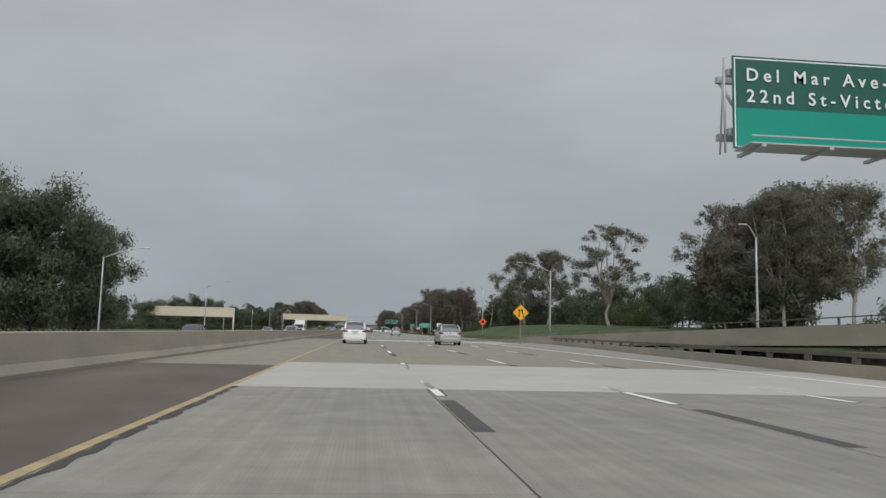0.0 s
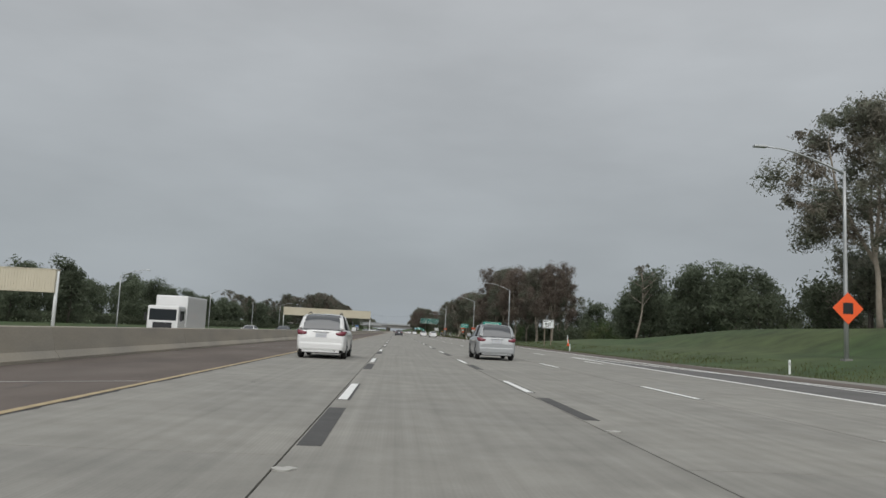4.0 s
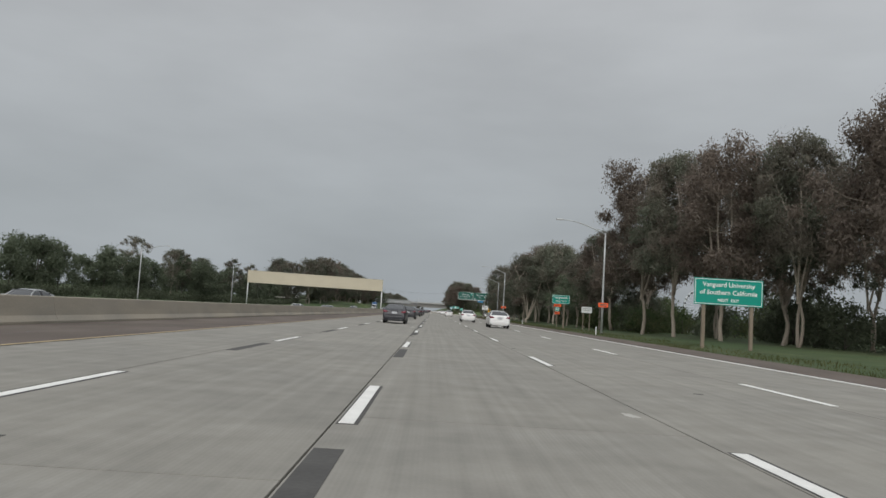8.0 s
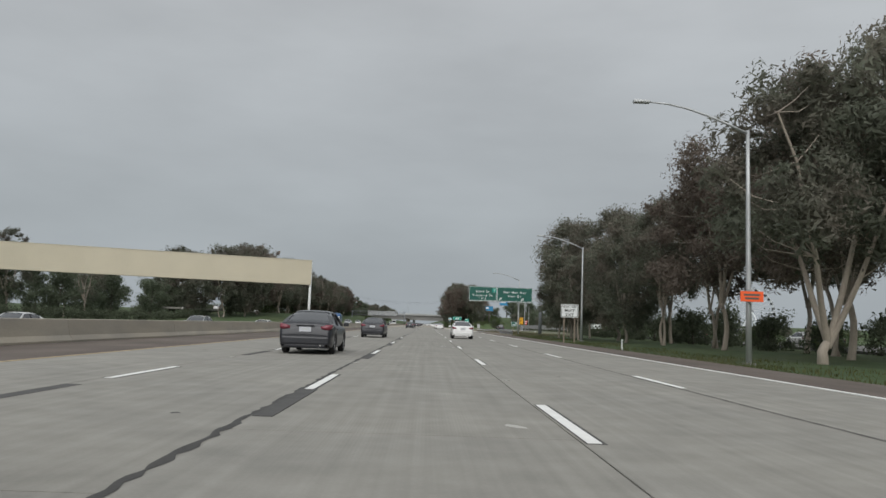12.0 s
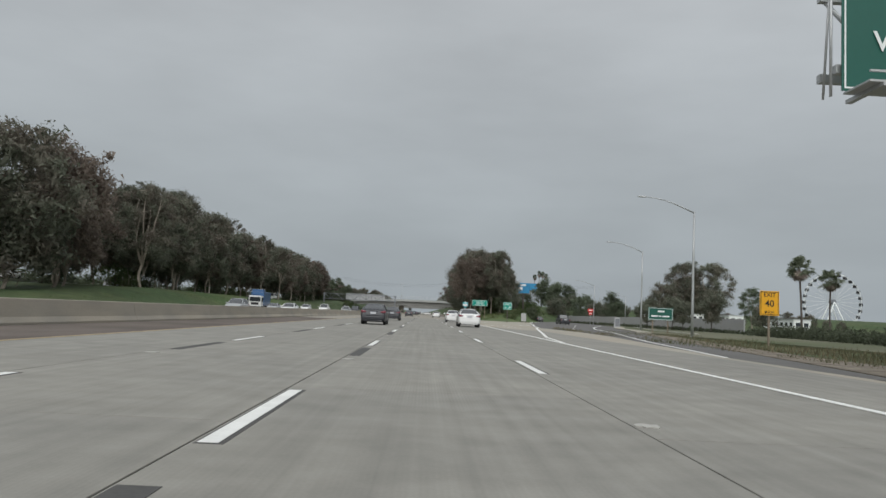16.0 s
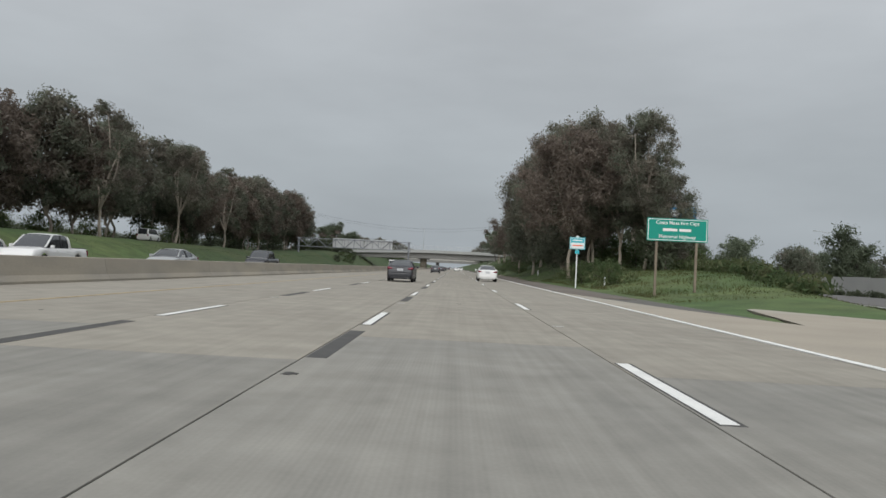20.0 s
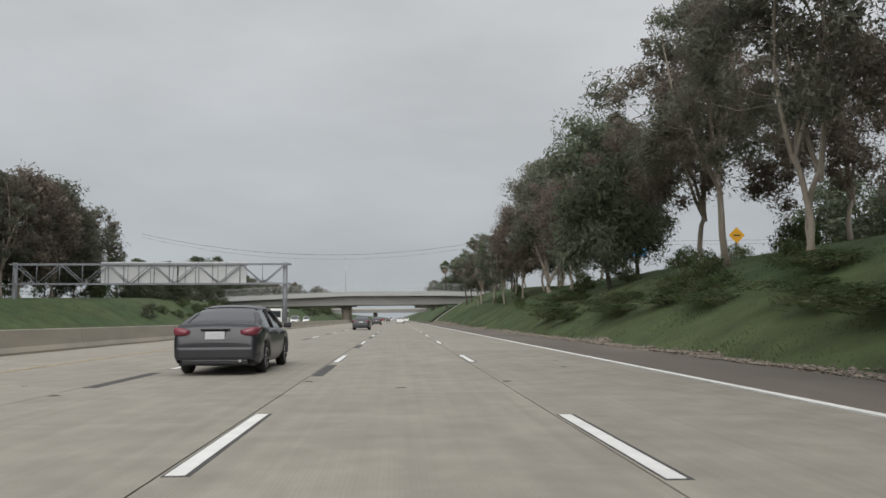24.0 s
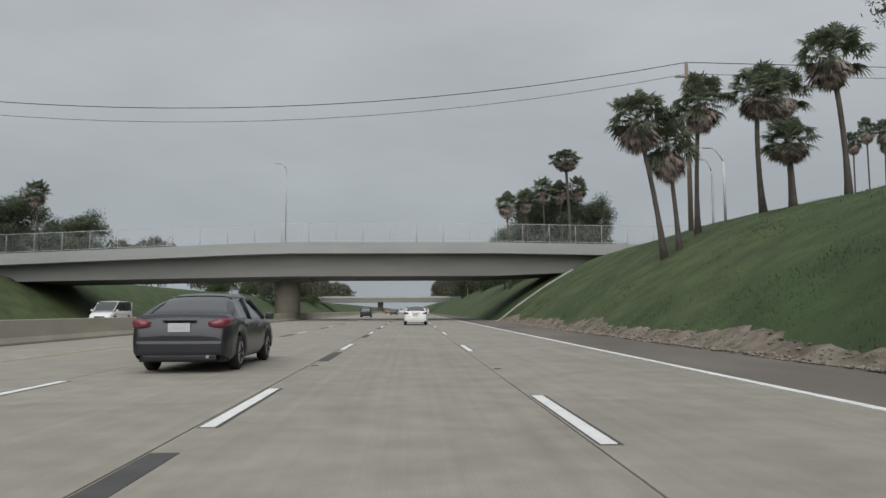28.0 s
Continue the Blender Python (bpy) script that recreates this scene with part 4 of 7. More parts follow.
def make_tree(name, label, category, seed, height, spread, bare=0.42, limbs=9, clump=1.5, per=62, leaf="leaf_euc", bark="bark", lean=0.0, leaf_size=0.21, trunks=1, group="roadside trees", flat=0.75, sides=3, splay=1.2, girth=1.0):
    rng = random.Random(seed)
    tree = thing(name, label, category, group)
    bm = bmesh.new()
    clumps = []
    for tr in range(trunks):
        ang = rng.uniform(0, 6.28) if trunks < 3 else 6.283 * (tr + 0.3 * rng.random()) / trunks
        foot = Vector((0.35 * math.cos(ang), 0.35 * math.sin(ang), -0.4)) if trunks > 1 else Vector((0, 0, -0.4))
        top = Vector((lean * height + rng.uniform(-0.06, 0.06) * height + (splay * math.cos(ang) if trunks > 1 else 0), rng.uniform(-0.05, 0.05) * height + (splay * math.sin(ang) if trunks > 1 else 0), height * 0.86))
        path = limb_path(rng, foot, top, 0.05 * height)
        r0 = (0.011 * height + 0.05) * girth
        tube(path, [r0 * (1.25 - 0.2 * i) if i < 1 else r0 * (1 - 0.165 * i) + 0.03 for i in range(6)], 7, bm)
        for k in range(limbs):
            u = bare + (0.96 - bare) * (k + rng.random() * 0.6) / limbs
            j = min(4, int(u * 5))
            base = path[j].lerp(path[j + 1], u * 5 - j)
            a = k * 2.4 + rng.uniform(-0.5, 0.5) + ang
            reach = spread * (0.55 + 0.5 * rng.random()) * (1.0 - 0.55 * max(0.0, (u - 0.55) / 0.45) ** 2)
            tip = base + Vector((math.cos(a) * reach, math.sin(a) * reach, height * rng.uniform(0.06, 0.2)))
            tip.z = min(tip.z, height * 0.95)
            lp = limb_path(rng, base, tip, 0.06 * spread)
            rr = r0 * (0.6 - 0.35 * u)
            tube(lp, [rr * (1 - 0.16 * i) + 0.012 for i in range(6)], sides, bm, cap=False)
            for q in range(2):
                c = lp[3 + 2 * q] + Vector((rng.uniform(-1, 1), rng.uniform(-1, 1), rng.uniform(-0.4, 0.7))) * clump * 0.8
                s = clump * rng.uniform(0.7, 1.35)
                clumps.append(((c.x, c.y, c.z), (s * 1.15, s * 1.15, s * flat)))
        for q in range(4):
            c = path[5] + Vector((rng.uniform(-1, 1), rng.uniform(-1, 1), rng.uniform(-0.5, 0.8))) * clump
            s = clump * rng.uniform(0.7, 1.2)
            clumps.append(((c.x, c.y, c.z), (s * 1.1, s * 1.1, s * flat)))
    part("trunk", bm, bark, tree)
    crown = new("crown", leaf_mesh("crown", clumps, per, leaf_size, leaf, seed))
    crown.parent = tree
    return tree


def make_gum(name, label, seed, height, spread, bare=0.25, mains=4, tufts=40, clump=1.3, per=150, leaf="leaf_euc", bark="bark_white", leaf_size=0.155, lean=0.0, gaps=0.0, low=-0.8, flat=0.85, trunks=1, girth=1.0, group="roadside trees", splay=1.0, open_out=1.0):
    """A gum tree: a pale forking trunk whose limbs carry rounded tufts over an uneven domed crown."""
    rng = random.Random(seed)
    tree = thing(name, label, "tree", group)
    bm = bmesh.new()
    r0 = (0.0098 * height + 0.05) * girth
    fork = bare * height
    zc = fork + (height - fork) * 0.42
    up, down = height * 0.97 - zc - clump * 0.5, zc - fork * 0.85
    limb_paths = []
    for tr in range(trunks):
        ang = 6.283 * (tr + 0.4 * rng.random()) / trunks + seed
        off = 0.3 * (trunks > 1)
        foot = Vector((off * math.cos(ang), off * math.sin(ang), -0.5))
        head = Vector((lean * fork + rng.uniform(-0.3, 0.3) + 0.10 * fork * splay * math.cos(ang) * (trunks > 1), rng.uniform(-0.3, 0.3) + 0.10 * fork * splay * math.sin(ang) * (trunks > 1), fork * rng.uniform(0.75, 1.0)))
        path = limb_path(rng, foot, head, 0.03 * height)
        tube(path, [r0 * q / trunks ** 0.4 for q in (1.35, 1.0, 0.92, 0.86, 0.8, 0.74)], 8, bm)
        for k in range(mains):
            a = ang + 6.283 * (k + rng.uniform(-0.25, 0.25)) / mains
            reach = spread * rng.uniform(0.35, 0.62) * (0.15 if k == 0 and open_out == 1.0 else open_out)
            tip = Vector((math.cos(a) * reach + lean * height, math.sin(a) * reach, height * (0.88 if k == 0 else rng.uniform(0.62, 0.84))))
            lp = limb_path(rng, path[-1] - Vector((0, 0, rng.uniform(0, 0.5))), tip, 0.05 * height)
            tube(lp, [r0 * (0.62 - 0.10 * i) / trunks ** 0.4 + 0.02 for i in range(6)], 6, bm, cap=False)
            limb_paths.append(lp)
    clumps = []
    p1, p2 = rng.uniform(0, 6), rng.uniform(0, 6)
    total = tufts
    for k in range(total):
        z = 1.0 - (1.0 - low) * (k + 0.5) / total
        a = k * 2.39996 + rng.uniform(-0.35, 0.35)
        q = math.sqrt(max(0.0, 1 - z * z))
        wave = 1.0 + 0.20 * math.sin(2 * a + p1) + 0.14 * math.sin(3 * a + 4 * z + p2)
        if rng.random() < gaps * (0.6 + 0.8 * math.sin(2 * a + 5 * z + p2) ** 2):
            continue
        shell = (rng.uniform(0.82, 1.06) if k % 4 else rng.uniform(0.35, 0.65)) * wave
        c = Vector((spread * q * math.cos(a) * shell + lean * height * 0.9, spread * q * math.sin(a) * shell, zc + (up if z > 0 else down) * z * (0.86 + 0.14 * shell)))
        best = min(((lp[j] - c).length + (2.0 if lp[j].z > c.z else 0.0), i, j) for i, lp in enumerate(limb_paths) for j in (2, 3, 4, 5))
        start = limb_paths[best[1]][best[2]]
        mid = start.lerp(c, 0.55) + Vector((rng.uniform(-0.3, 0.3), rng.uniform(-0.3, 0.3), -0.08 * (c - start).length))
        w = r0 * 0.12 + 0.008
        tube([start, mid, c + Vector((0, 0, 0.2))], [w, w * 0.7, w * 0.3], 4, bm, cap=False)
        s = clump * rng.uniform(0.62, 1.4)
        clumps.append((tuple(c), (s * rng.uniform(0.95, 1.25), s * rng.uniform(0.95, 1.25), s * flat * rng.uniform(0.85, 1.2))))
        if rng.random() < 0.7:
            t = s * rng.uniform(0.4, 0.62)
            e = c + Vector((rng.uniform(-1, 1), rng.uniform(-1, 1), rng.uniform(-0.8, 0.7))) * s * 1.15
            clumps.append((tuple(e), (t * 1.1, t * 1.1, t * flat)))
    part("trunk", bm, bark, tree)
    crown = new("crown", leaf_mesh("crown", clumps, per, leaf_size, leaf, seed))
    crown.parent = tree
    return tree


def make_palm(name, seed, height, label, skirt=2.2, frond=2.25):
    rng = random.Random(seed)
    palm = thing(name, label, "palm tree", "fan palms")
    lx, ly = rng.uniform(-0.5, 0.5), rng.uniform(-0.4, 0.4)
    pts = [Vector((lx * (i / 6) ** 2, ly * (i / 6) ** 2, -0.4 + (height + 0.4) * i / 6)) for i in range(7)]
    part("trunk", tube(pts, [0.29, 0.2, 0.155, 0.145, 0.14, 0.14, 0.16], 9), "bark_dark", palm)
    top = pts[-1]
    for nm, mat, count, lo, hi in (("crown", "frond", 56, -0.6, 1.45), ("skirt", "frond_dry", 80, -1.45, -0.5)):
        v, f = [], []
        for k in range(count):
            a = rng.uniform(0, 6.283)
            el = lo + (hi - lo) * (k + rng.random()) / count
            d = Vector((math.cos(a) * math.cos(el), math.sin(a) * math.cos(el), math.sin(el)))
            side = d.cross(Vector((0, 0, 1)))
            side = side.normalized() if side.length > 0.05 else Vector((1, 0, 0))
            up = side.cross(d)
            roll = rng.uniform(-0.6, 0.6)
            side = side * math.cos(roll) + up * math.sin(roll)
            up = side.cross(d)
            if nm == "crown":
                s = top + Vector((0, 0, 0.15))
                hub = s + d * frond * rng.uniform(0.3, 0.72) - Vector((0, 0, 0.1))
                fan, spread, sag = frond * rng.uniform(0.34, 0.46), 1.75, 0.30
            else:
                drop = rng.random()
                s = top + Vector((0, 0, 0.2 - drop * skirt * 0.55))
                hub = s + d * rng.uniform(0.45, 0.8) * (1.15 - 0.55 * drop)
                fan, spread, sag = rng.uniform(0.8, 1.25) * (1.1 - 0.35 * drop), 0.75, 0.25
            for q in range(13):
                w = (q - 6) / 6 * spread
                dirn = (d * math.cos(w) + side * math.sin(w)).normalized()
                r = fan * (1 - 0.10 * abs(w)) * rng.uniform(0.88, 1.1)
                mid = hub + dirn * r * 0.6
                tip = hub + dirn * r - Vector((0, 0, sag * rng.uniform(0.5, 1.3)))
                wd = (side * math.cos(w) - d * math.sin(w)) * 0.062 + up * rng.uniform(-0.015, 0.015)
                i = len(v)
                v += [hub - wd * 0.35, mid - wd, tip, mid + wd, hub + wd * 0.35]
                f.append((i, i + 1, i + 2, i + 3, i + 4))
            i = len(v)
            v += [s - side * 0.025, s + side * 0.025, hub + side * 0.02 + up * 0.02, hub - side * 0.02 + up * 0.02]
            f.append((i, i + 1, i + 2, i + 3))
        ob = new(nm, raw(nm, [tuple(q) for q in v], f, mat))
        ob.parent = palm
        tagged(ob, "hanging skirt of dry brown fronds" if nm == "skirt" else "")
    return palm


def put(tree, x, y, s=1.0, rz=0.0, sz=None, tilt=0.0, first=set()):
    m = pose(x, y, ground_height(x, y), 0, tilt, 0) @ pose(0, 0, 0, 0, 0, rz) @ Matrix.Diagonal((s, s, sz or s, 1))
    if tree.name not in first:
        first.add(tree.name)
        tree.matrix_world = m
        return tree
    c = tree.copy()
    made = {tree: c}
    scene.collection.objects.link(c)
    for o in tree.children_recursive:
        made[o] = o.copy()
        scene.collection.objects.link(made[o])
        made[o].parent = made[o.parent]
    c.matrix_world = m
    return c


EUC = [
    make_gum("eucalyptus_tree", "tall eucalyptus with pale peeling trunk and dark crown", 11, 20, 5.0, bare=0.25, mains=4, tufts=76, clump=1.26, gaps=0.22, low=-0.66),
    make_gum("eucalyptus_tree", "broad dense eucalyptus with dark olive foliage", 12, 18, 5.4, bare=0.14, mains=5, tufts=80, clump=1.36, gaps=0.16, low=-0.9, bark="bark"),
    make_gum("eucalyptus_tree", "twin-trunked pale eucalyptus with rounded crown", 13, 19, 4.7, bare=0.28, mains=3, tufts=70, clump=1.26, gaps=0.22, low=-0.66, trunks=2),
    make_gum("eucalyptus_tree", "eucalyptus with rust-tinged drooping foliage", 14, 18, 4.9, bare=0.22, mains=4, tufts=72, clump=1.26, gaps=0.22, low=-0.7, leaf="leaf_red"),
    make_gum("eucalyptus_tree", "dense low-branched dark eucalyptus", 15, 17, 4.8, bare=0.06, mains=5, tufts=78, clump=1.35, gaps=0.08, low=-0.95, bark="bark"),
]
SPARSE = [
    make_gum("eucalyptus_tree", "open white-barked eucalyptus with separate leaf clumps", 21, 19, 5.2, bare=0.24, mains=5, tufts=92, clump=0.98, gaps=0.46),
    make_gum("eucalyptus_tree", "leaning pale-trunked eucalyptus with flat-topped crown", 22, 20, 5.4, bare=0.30, mains=5, tufts=84, clump=1.2, gaps=0.34, lean=-0.06, low=-0.75),
    make_gum("eucalyptus_tree", "slender eucalyptus with thin open crown", 23, 17, 3.9, bare=0.26, mains=4, tufts=60, clump=0.95, gaps=0.25, leaf="leaf_green", low=-0.8),
    make_tree("bare_tree", "half-dead tree with bare upper branches", "tree", 24, 17, 3.6, bare=0.42, limbs=12, clump=0.55, per=60, leaf_size=0.2, bark="bark_white"),
    make_gum("eucalyptus_tree", "tall open eucalyptus with thin rust-tinged foliage", 25, 19, 5.6, bare=0.30, mains=5, tufts=70, clump=1.1, gaps=0.34, leaf="leaf_red"),
]
BROAD = [
    make_tree("broadleaf_tree", "bushy dark-green broadleaf tree", "tree", 31, 10, 3.6, bare=0.14, limbs=15, clump=1.35, leaf="leaf_green", bark="bark_dark", per=46, flat=0.9, leaf_size=0.255),
    make_tree("broadleaf_tree", "dense green roadside tree with uneven top", "tree", 32, 11, 3.2, bare=0.12, limbs=15, clump=1.4, leaf="leaf_green", bark="bark_dark", per=46, flat=1.0, leaf_size=0.255),
    make_tree("broadleaf_tree", "small round-headed street tree", "tree", 33, 8, 3.0, bare=0.30, limbs=13, clump=1.25, leaf="leaf_euc", bark="bark_dark", per=46, flat=0.9, leaf_size=0.255),
    make_tree("broadleaf_tree", "large tall bushy green tree", "tree", 34, 21, 6.0, bare=0.10, limbs=24, clump=2.3, leaf="leaf_green", bark="bark_dark", per=58, flat=1.0, leaf_size=0.29),
]
FORK = [
    make_gum("eucalyptus_tree", "white-barked eucalyptus forking low into three limbs", 91, 16, 4.7, bare=0.09, mains=4, tufts=62, clump=1.3, gaps=0.12, low=-0.3, girth=1.35, open_out=1.5),
    make_gum("eucalyptus_tree", "pale forked eucalyptus with open dark crown", 92, 16, 4.6, bare=0.14, mains=4, tufts=62, clump=1.25, gaps=0.14, low=-0.3, girth=1.2, open_out=1.4),
]
HEDGE = [
    make_gum("eucalyptus_tree", "tall eucalyptus with rounded dark crown above the far verge", 81, 20, 5.0, bare=0.16, tufts=56, clump=1.55, per=42, leaf_size=0.3),
    make_gum("eucalyptus_tree", "broad eucalyptus with olive clumped foliage", 82, 18, 5.4, bare=0.10, tufts=58, clump=1.6, per=42, leaf_size=0.3, low=-0.9),
    make_gum("eucalyptus_tree", "twin-trunked eucalyptus with pale bark", 83, 19, 4.8, bare=0.2, mains=3, trunks=2, tufts=52, clump=1.5, per=42, leaf_size=0.3),
    make_gum("eucalyptus_tree", "rust-tinged eucalyptus with drooping foliage", 84, 18, 5.0, bare=0.14, tufts=54, clump=1.55, leaf="leaf_red", per=42, leaf_size=0.3),
]
FAR = [make_gum("eucalyptus_tree", "distant rounded eucalyptus beside the freeway", 71, 17, 5.4, bare=0.14, tufts=30, clump=1.9, per=16, leaf_size=0.45)]
CONE = make_tree("conifer_tree", "narrow dark green conifer among the bushes", "tree", 41, 12, 1.6, bare=0.08, limbs=22, clump=0.95, leaf="leaf_green", bark="bark_dark", per=46, flat=1.2, leaf_size=0.255)
PALM = [
    make_palm("fan_palm", 51, 11.0, "tall fan palm with a brown skirt of dead fronds"),
    make_palm("fan_palm", 52, 8.5, "fan palm with bushy green crown and short skirt", skirt=1.8),
    make_palm("fan_palm", 53, 5.2, "short young fan palm with spreading fronds", skirt=1.4),
    make_palm("fan_palm", 54, 18.5, "very tall slender fan palm with small crown", skirt=1.8, frond=1.9),
    make_palm("fan_palm", 55, 13.5, "tall fan palm with thick brown skirt", skirt=2.6),
]
PALM_TALL = (11.0, 8.5, 5.2, 18.5, 13.5)
BUSH = [
    make_tree("bush", "dark evergreen bush at the foot of the trees", "bush", 61, 3.4, 1.9, bare=0.05, limbs=6, clump=1.0, leaf="leaf_dark", bark="bark_dark", per=60, flat=0.85, leaf_size=0.17, group="roadside bushes"),
    make_tree("bush", "low spreading green bush beside the verge", "bush", 62, 2.4, 2.2, bare=0.05, limbs=6, clump=0.95, leaf="leaf_shrub", bark="bark_dark", per=90, flat=0.8, leaf_size=0.14, group="roadside bushes"),
]
rt = random.Random(5)


def palm_at(x, y, h, wide=1.0, tilt=0.0):
    """A fan palm whose crown stands at height h."""
    k = min(range(5), key=lambda i: abs(PALM_TALL[i] - h))
    put(PALM[k], x, y, wide, rt.uniform(0, 360), h / PALM_TALL[k], tilt)



def grove(kinds, x0, x1, y0, y1, count, s0=0.9, s1=1.1):
    for k in range(count):
        y = y0 + (y1 - y0) * (k + rt.random() * 0.8) / count
        put(kinds[rt.randrange(len(kinds))], rt.uniform(x0, x1), y, rt.uniform(s0, s1), rt.uniform(0, 360))


TALL = {}
for t_kind, t_height in zip(EUC + SPARSE + BROAD + FAR + [CONE] + HEDGE, (20, 18, 19, 18, 17, 19, 20, 17, 17, 19, 10, 11, 8, 21, 17, 12, 20, 18, 19, 18)):
    TALL[t_kind.name] = t_height


def stand(kinds, rows, wide=1.0):
    """Trees at (x, y, height)."""
    for x, y, h in rows:
        kind = kinds[rt.randrange(len(kinds))]
        s = 1.09 * h / TALL[kind.name]
        put(kind, x, y, s * wide, rt.uniform(0, 360), s)


# right side, in the order of the drive
grove([SPARSE[0], EUC[1], SPARSE[1]], 50, 66, 72, 108, 7, 0.84, 1.0)
put(HEDGE[0], 54, 86, 0.9, 30, 0.98)
put(HEDGE[2], 60, 92, 1.0, 70, 1.1)
put(HEDGE[3], 50.5, 90, 0.85, 10)
grove(BROAD[:3], 47, 52, 78, 100, 3, 0.9, 1.1)
put(SPARSE[0], 41.8, 117, 1.15, 40, 0.9)
grove(BROAD[:3], 52, 70, 112, 170, 10, 0.62, 0.88)
put(SPARSE[1], 41.5, 180, 0.98, 5, 0.93)
put(SPARSE[1], 46.0, 177, 1.0, 150, 0.95)
grove(BROAD[:3], 52, 72, 172, 225, 10, 0.55, 0.8)
stand(BROAD[:3], [(45, 187, 5.5), (48.5, 192, 7), (53, 186, 6.5), (57, 191, 7.5), (61, 187, 8)])
put(CONE, 50, 238, 0.6)
put(CONE, 47.5, 246, 0.62)
grove(BROAD[:2], 44, 58, 226, 268, 13, 0.85, 1.08)
put(SPARSE[3], 43.5, 246, 0.72, 10, 0.8)
stand(BROAD[:2], [(51, 299, 9), (55, 290, 8.5), (59, 298, 8), (50, 306, 7), (54, 280, 7.5)])
stand([EUC[0], EUC[2], EUC[3]], [(42.4, 306, 18.6), (40.5, 318, 18.2), (36, 324, 18.6), (34, 332, 19.0), (33, 341, 19.4), (44, 328, 18), (46, 316, 16), (42, 341, 18)], 0.82)
stand(SPARSE[:1], [(46, 309, 14.5), (41, 322, 15.5)])
put(SPARSE[4], 39.2, 360, 1.0, 190, 1.05)
put(SPARSE[1], 34.0, 360, 0.85, 0, 0.74)
put(EUC[3], 33.0, 364, 0.72, 30, 0.76)
put(EUC[4], 39.0, 366, 0.74, 80)
stand(SPARSE[2:3], [(31.5, 374, 8.2), (34, 380, 8.5), (32, 386, 8.6), (36, 391, 9), (33, 395, 7.5), (38, 384, 8)], 1.25)
put(FORK[0], 28.6, 416, 1.0, 200, 0.95)
put(FORK[1], 34.5, 415, 1.02, 60, 1.16)
stand([EUC[0], EUC[2], EUC[3]], [(34.5, 424, 16.6), (42, 425, 16), (37.5, 431, 17), (34, 442, 16.4), (40, 440, 16), (36, 449, 15), (32.5, 453, 13.5)])
stand([EUC[0], EUC[2], EUC[1], EUC[0]], [(37, 465, 16), (33.5, 476, 16), (28.8, 481, 15.2), (27.5, 470, 9.8), (31, 489, 13.5), (27, 481, 10.3), (34, 494, 12), (31, 462, 13)])
stand(EUC, [(33, 506, 9), (36, 516, 9.5)])
stand(BROAD[2:3], [(54.7, 626, 5.4), (53.0, 634, 4.6), (54.0, 643, 5.0), (58.7, 616, 4.2), (54.5, 660, 4.4)], 0.85)
grove(BROAD[:3], 62, 90, 692, 860, 20, 0.75, 1.1)
grove(BROAD[:3], 58, 82, 750, 850, 9, 0.85, 1.15)
put(EUC[0], 72.5, 692, 0.88, 40, 0.86)
put(SPARSE[1], 80.5, 690, 0.98, 10, 0.86)
put(EUC[2], 66.5, 688, 0.62, 120, 0.6)
put(SPARSE[2], 83, 676, 0.72, 0, 0.62)
put(EUC[3], 76, 699, 0.8, 0, 0.8)
put(SPARSE[1], 29.6, 715, 0.72, 60, 0.9)
stand(EUC, [(21.6, 716, 16), (25, 721, 17.6), (23, 729, 18.4), (32, 715, 10), (28.5, 733, 16.6), (27.4, 717, 14.0), (21.0, 749, 17), (20.6, 768, 13), (27, 752, 17), (31, 727, 13)])
stand(EUC, [(23.5, 763, 15.5), (27, 772, 16), (31, 782, 15)])
put(EUC[2], 27.0, 791, 0.92, 100)
put(SPARSE[1], 28.2, 802, 0.85, 0)
stand(BROAD[3:], [(26.0, 819, 12.0), (30.5, 826, 12.5)], 0.9)
stand(EUC, [(37, 804, 13), (38, 786, 14)])
grove(BUSH, 34, 40, 788, 838, 8, 0.55, 0.8)
stand(EUC, [(30.5, 811, 15), (27, 837, 11.5), (32.5, 845, 12.5)])
put(FORK[0], 28.2, 853, 1.1, 71, 1.12)
stand(EUC[2:3], [(31.5, 864, 13.5)])
stand([EUC[0], SPARSE[0], EUC[3]], [(26.3, 863, 13), (29.2, 862, 13.5), (24.8, 870, 11), (33, 870, 12)], 0.95)
stand([EUC[1], EUC[3]], [(32.5, 866, 13.5), (35, 877, 13)])
stand(SPARSE[:3], [(27, 876, 11.5), (25, 885, 10.8), (30, 890, 13), (34, 905, 13)], 1.1)
put(SPARSE[0], 24.8, 899, 0.78, 33, 0.72)
put(EUC[0], 24.4, 903, 0.52, 120, 0.5)
stand(BROAD[3:], [(36, 1012, 11.6), (31, 1014, 12), (25.5, 1017, 9.5), (40.5, 1014, 10.5)], 0.9)
grove(FAR, 26, 50, 1040, 1500, 34, 0.7, 0.9)
# left side
stand(BROAD[3:], [(-33.5, 101, 15), (-38.5, 96, 17.2), (-44, 92, 17.8), (-50, 99, 17), (-56, 94, 17)], 0.85)
grove(BROAD[:2], -68, -54, 130, 250, 18, 0.6, 0.8)
grove(BROAD[:2], -66, -54, 250, 470, 34, 0.78, 1.02)
grove(SPARSE[:3], -70, -54, 420, 560, 7, 0.7, 0.85)
grove(BROAD[:2], -70, -56, 470, 600, 14, 0.8, 1.05)
put(HEDGE[1], -58, 594, 1.05)
put(HEDGE[0], -64, 600, 1.0)
stand(HEDGE, [(-43, 645, 17.2), (-41.5, 657, 17.6), (-44, 668, 18.1), (-42, 684, 18.2), (-44, 601, 20), (-43, 611, 19), (-48, 592, 19)])
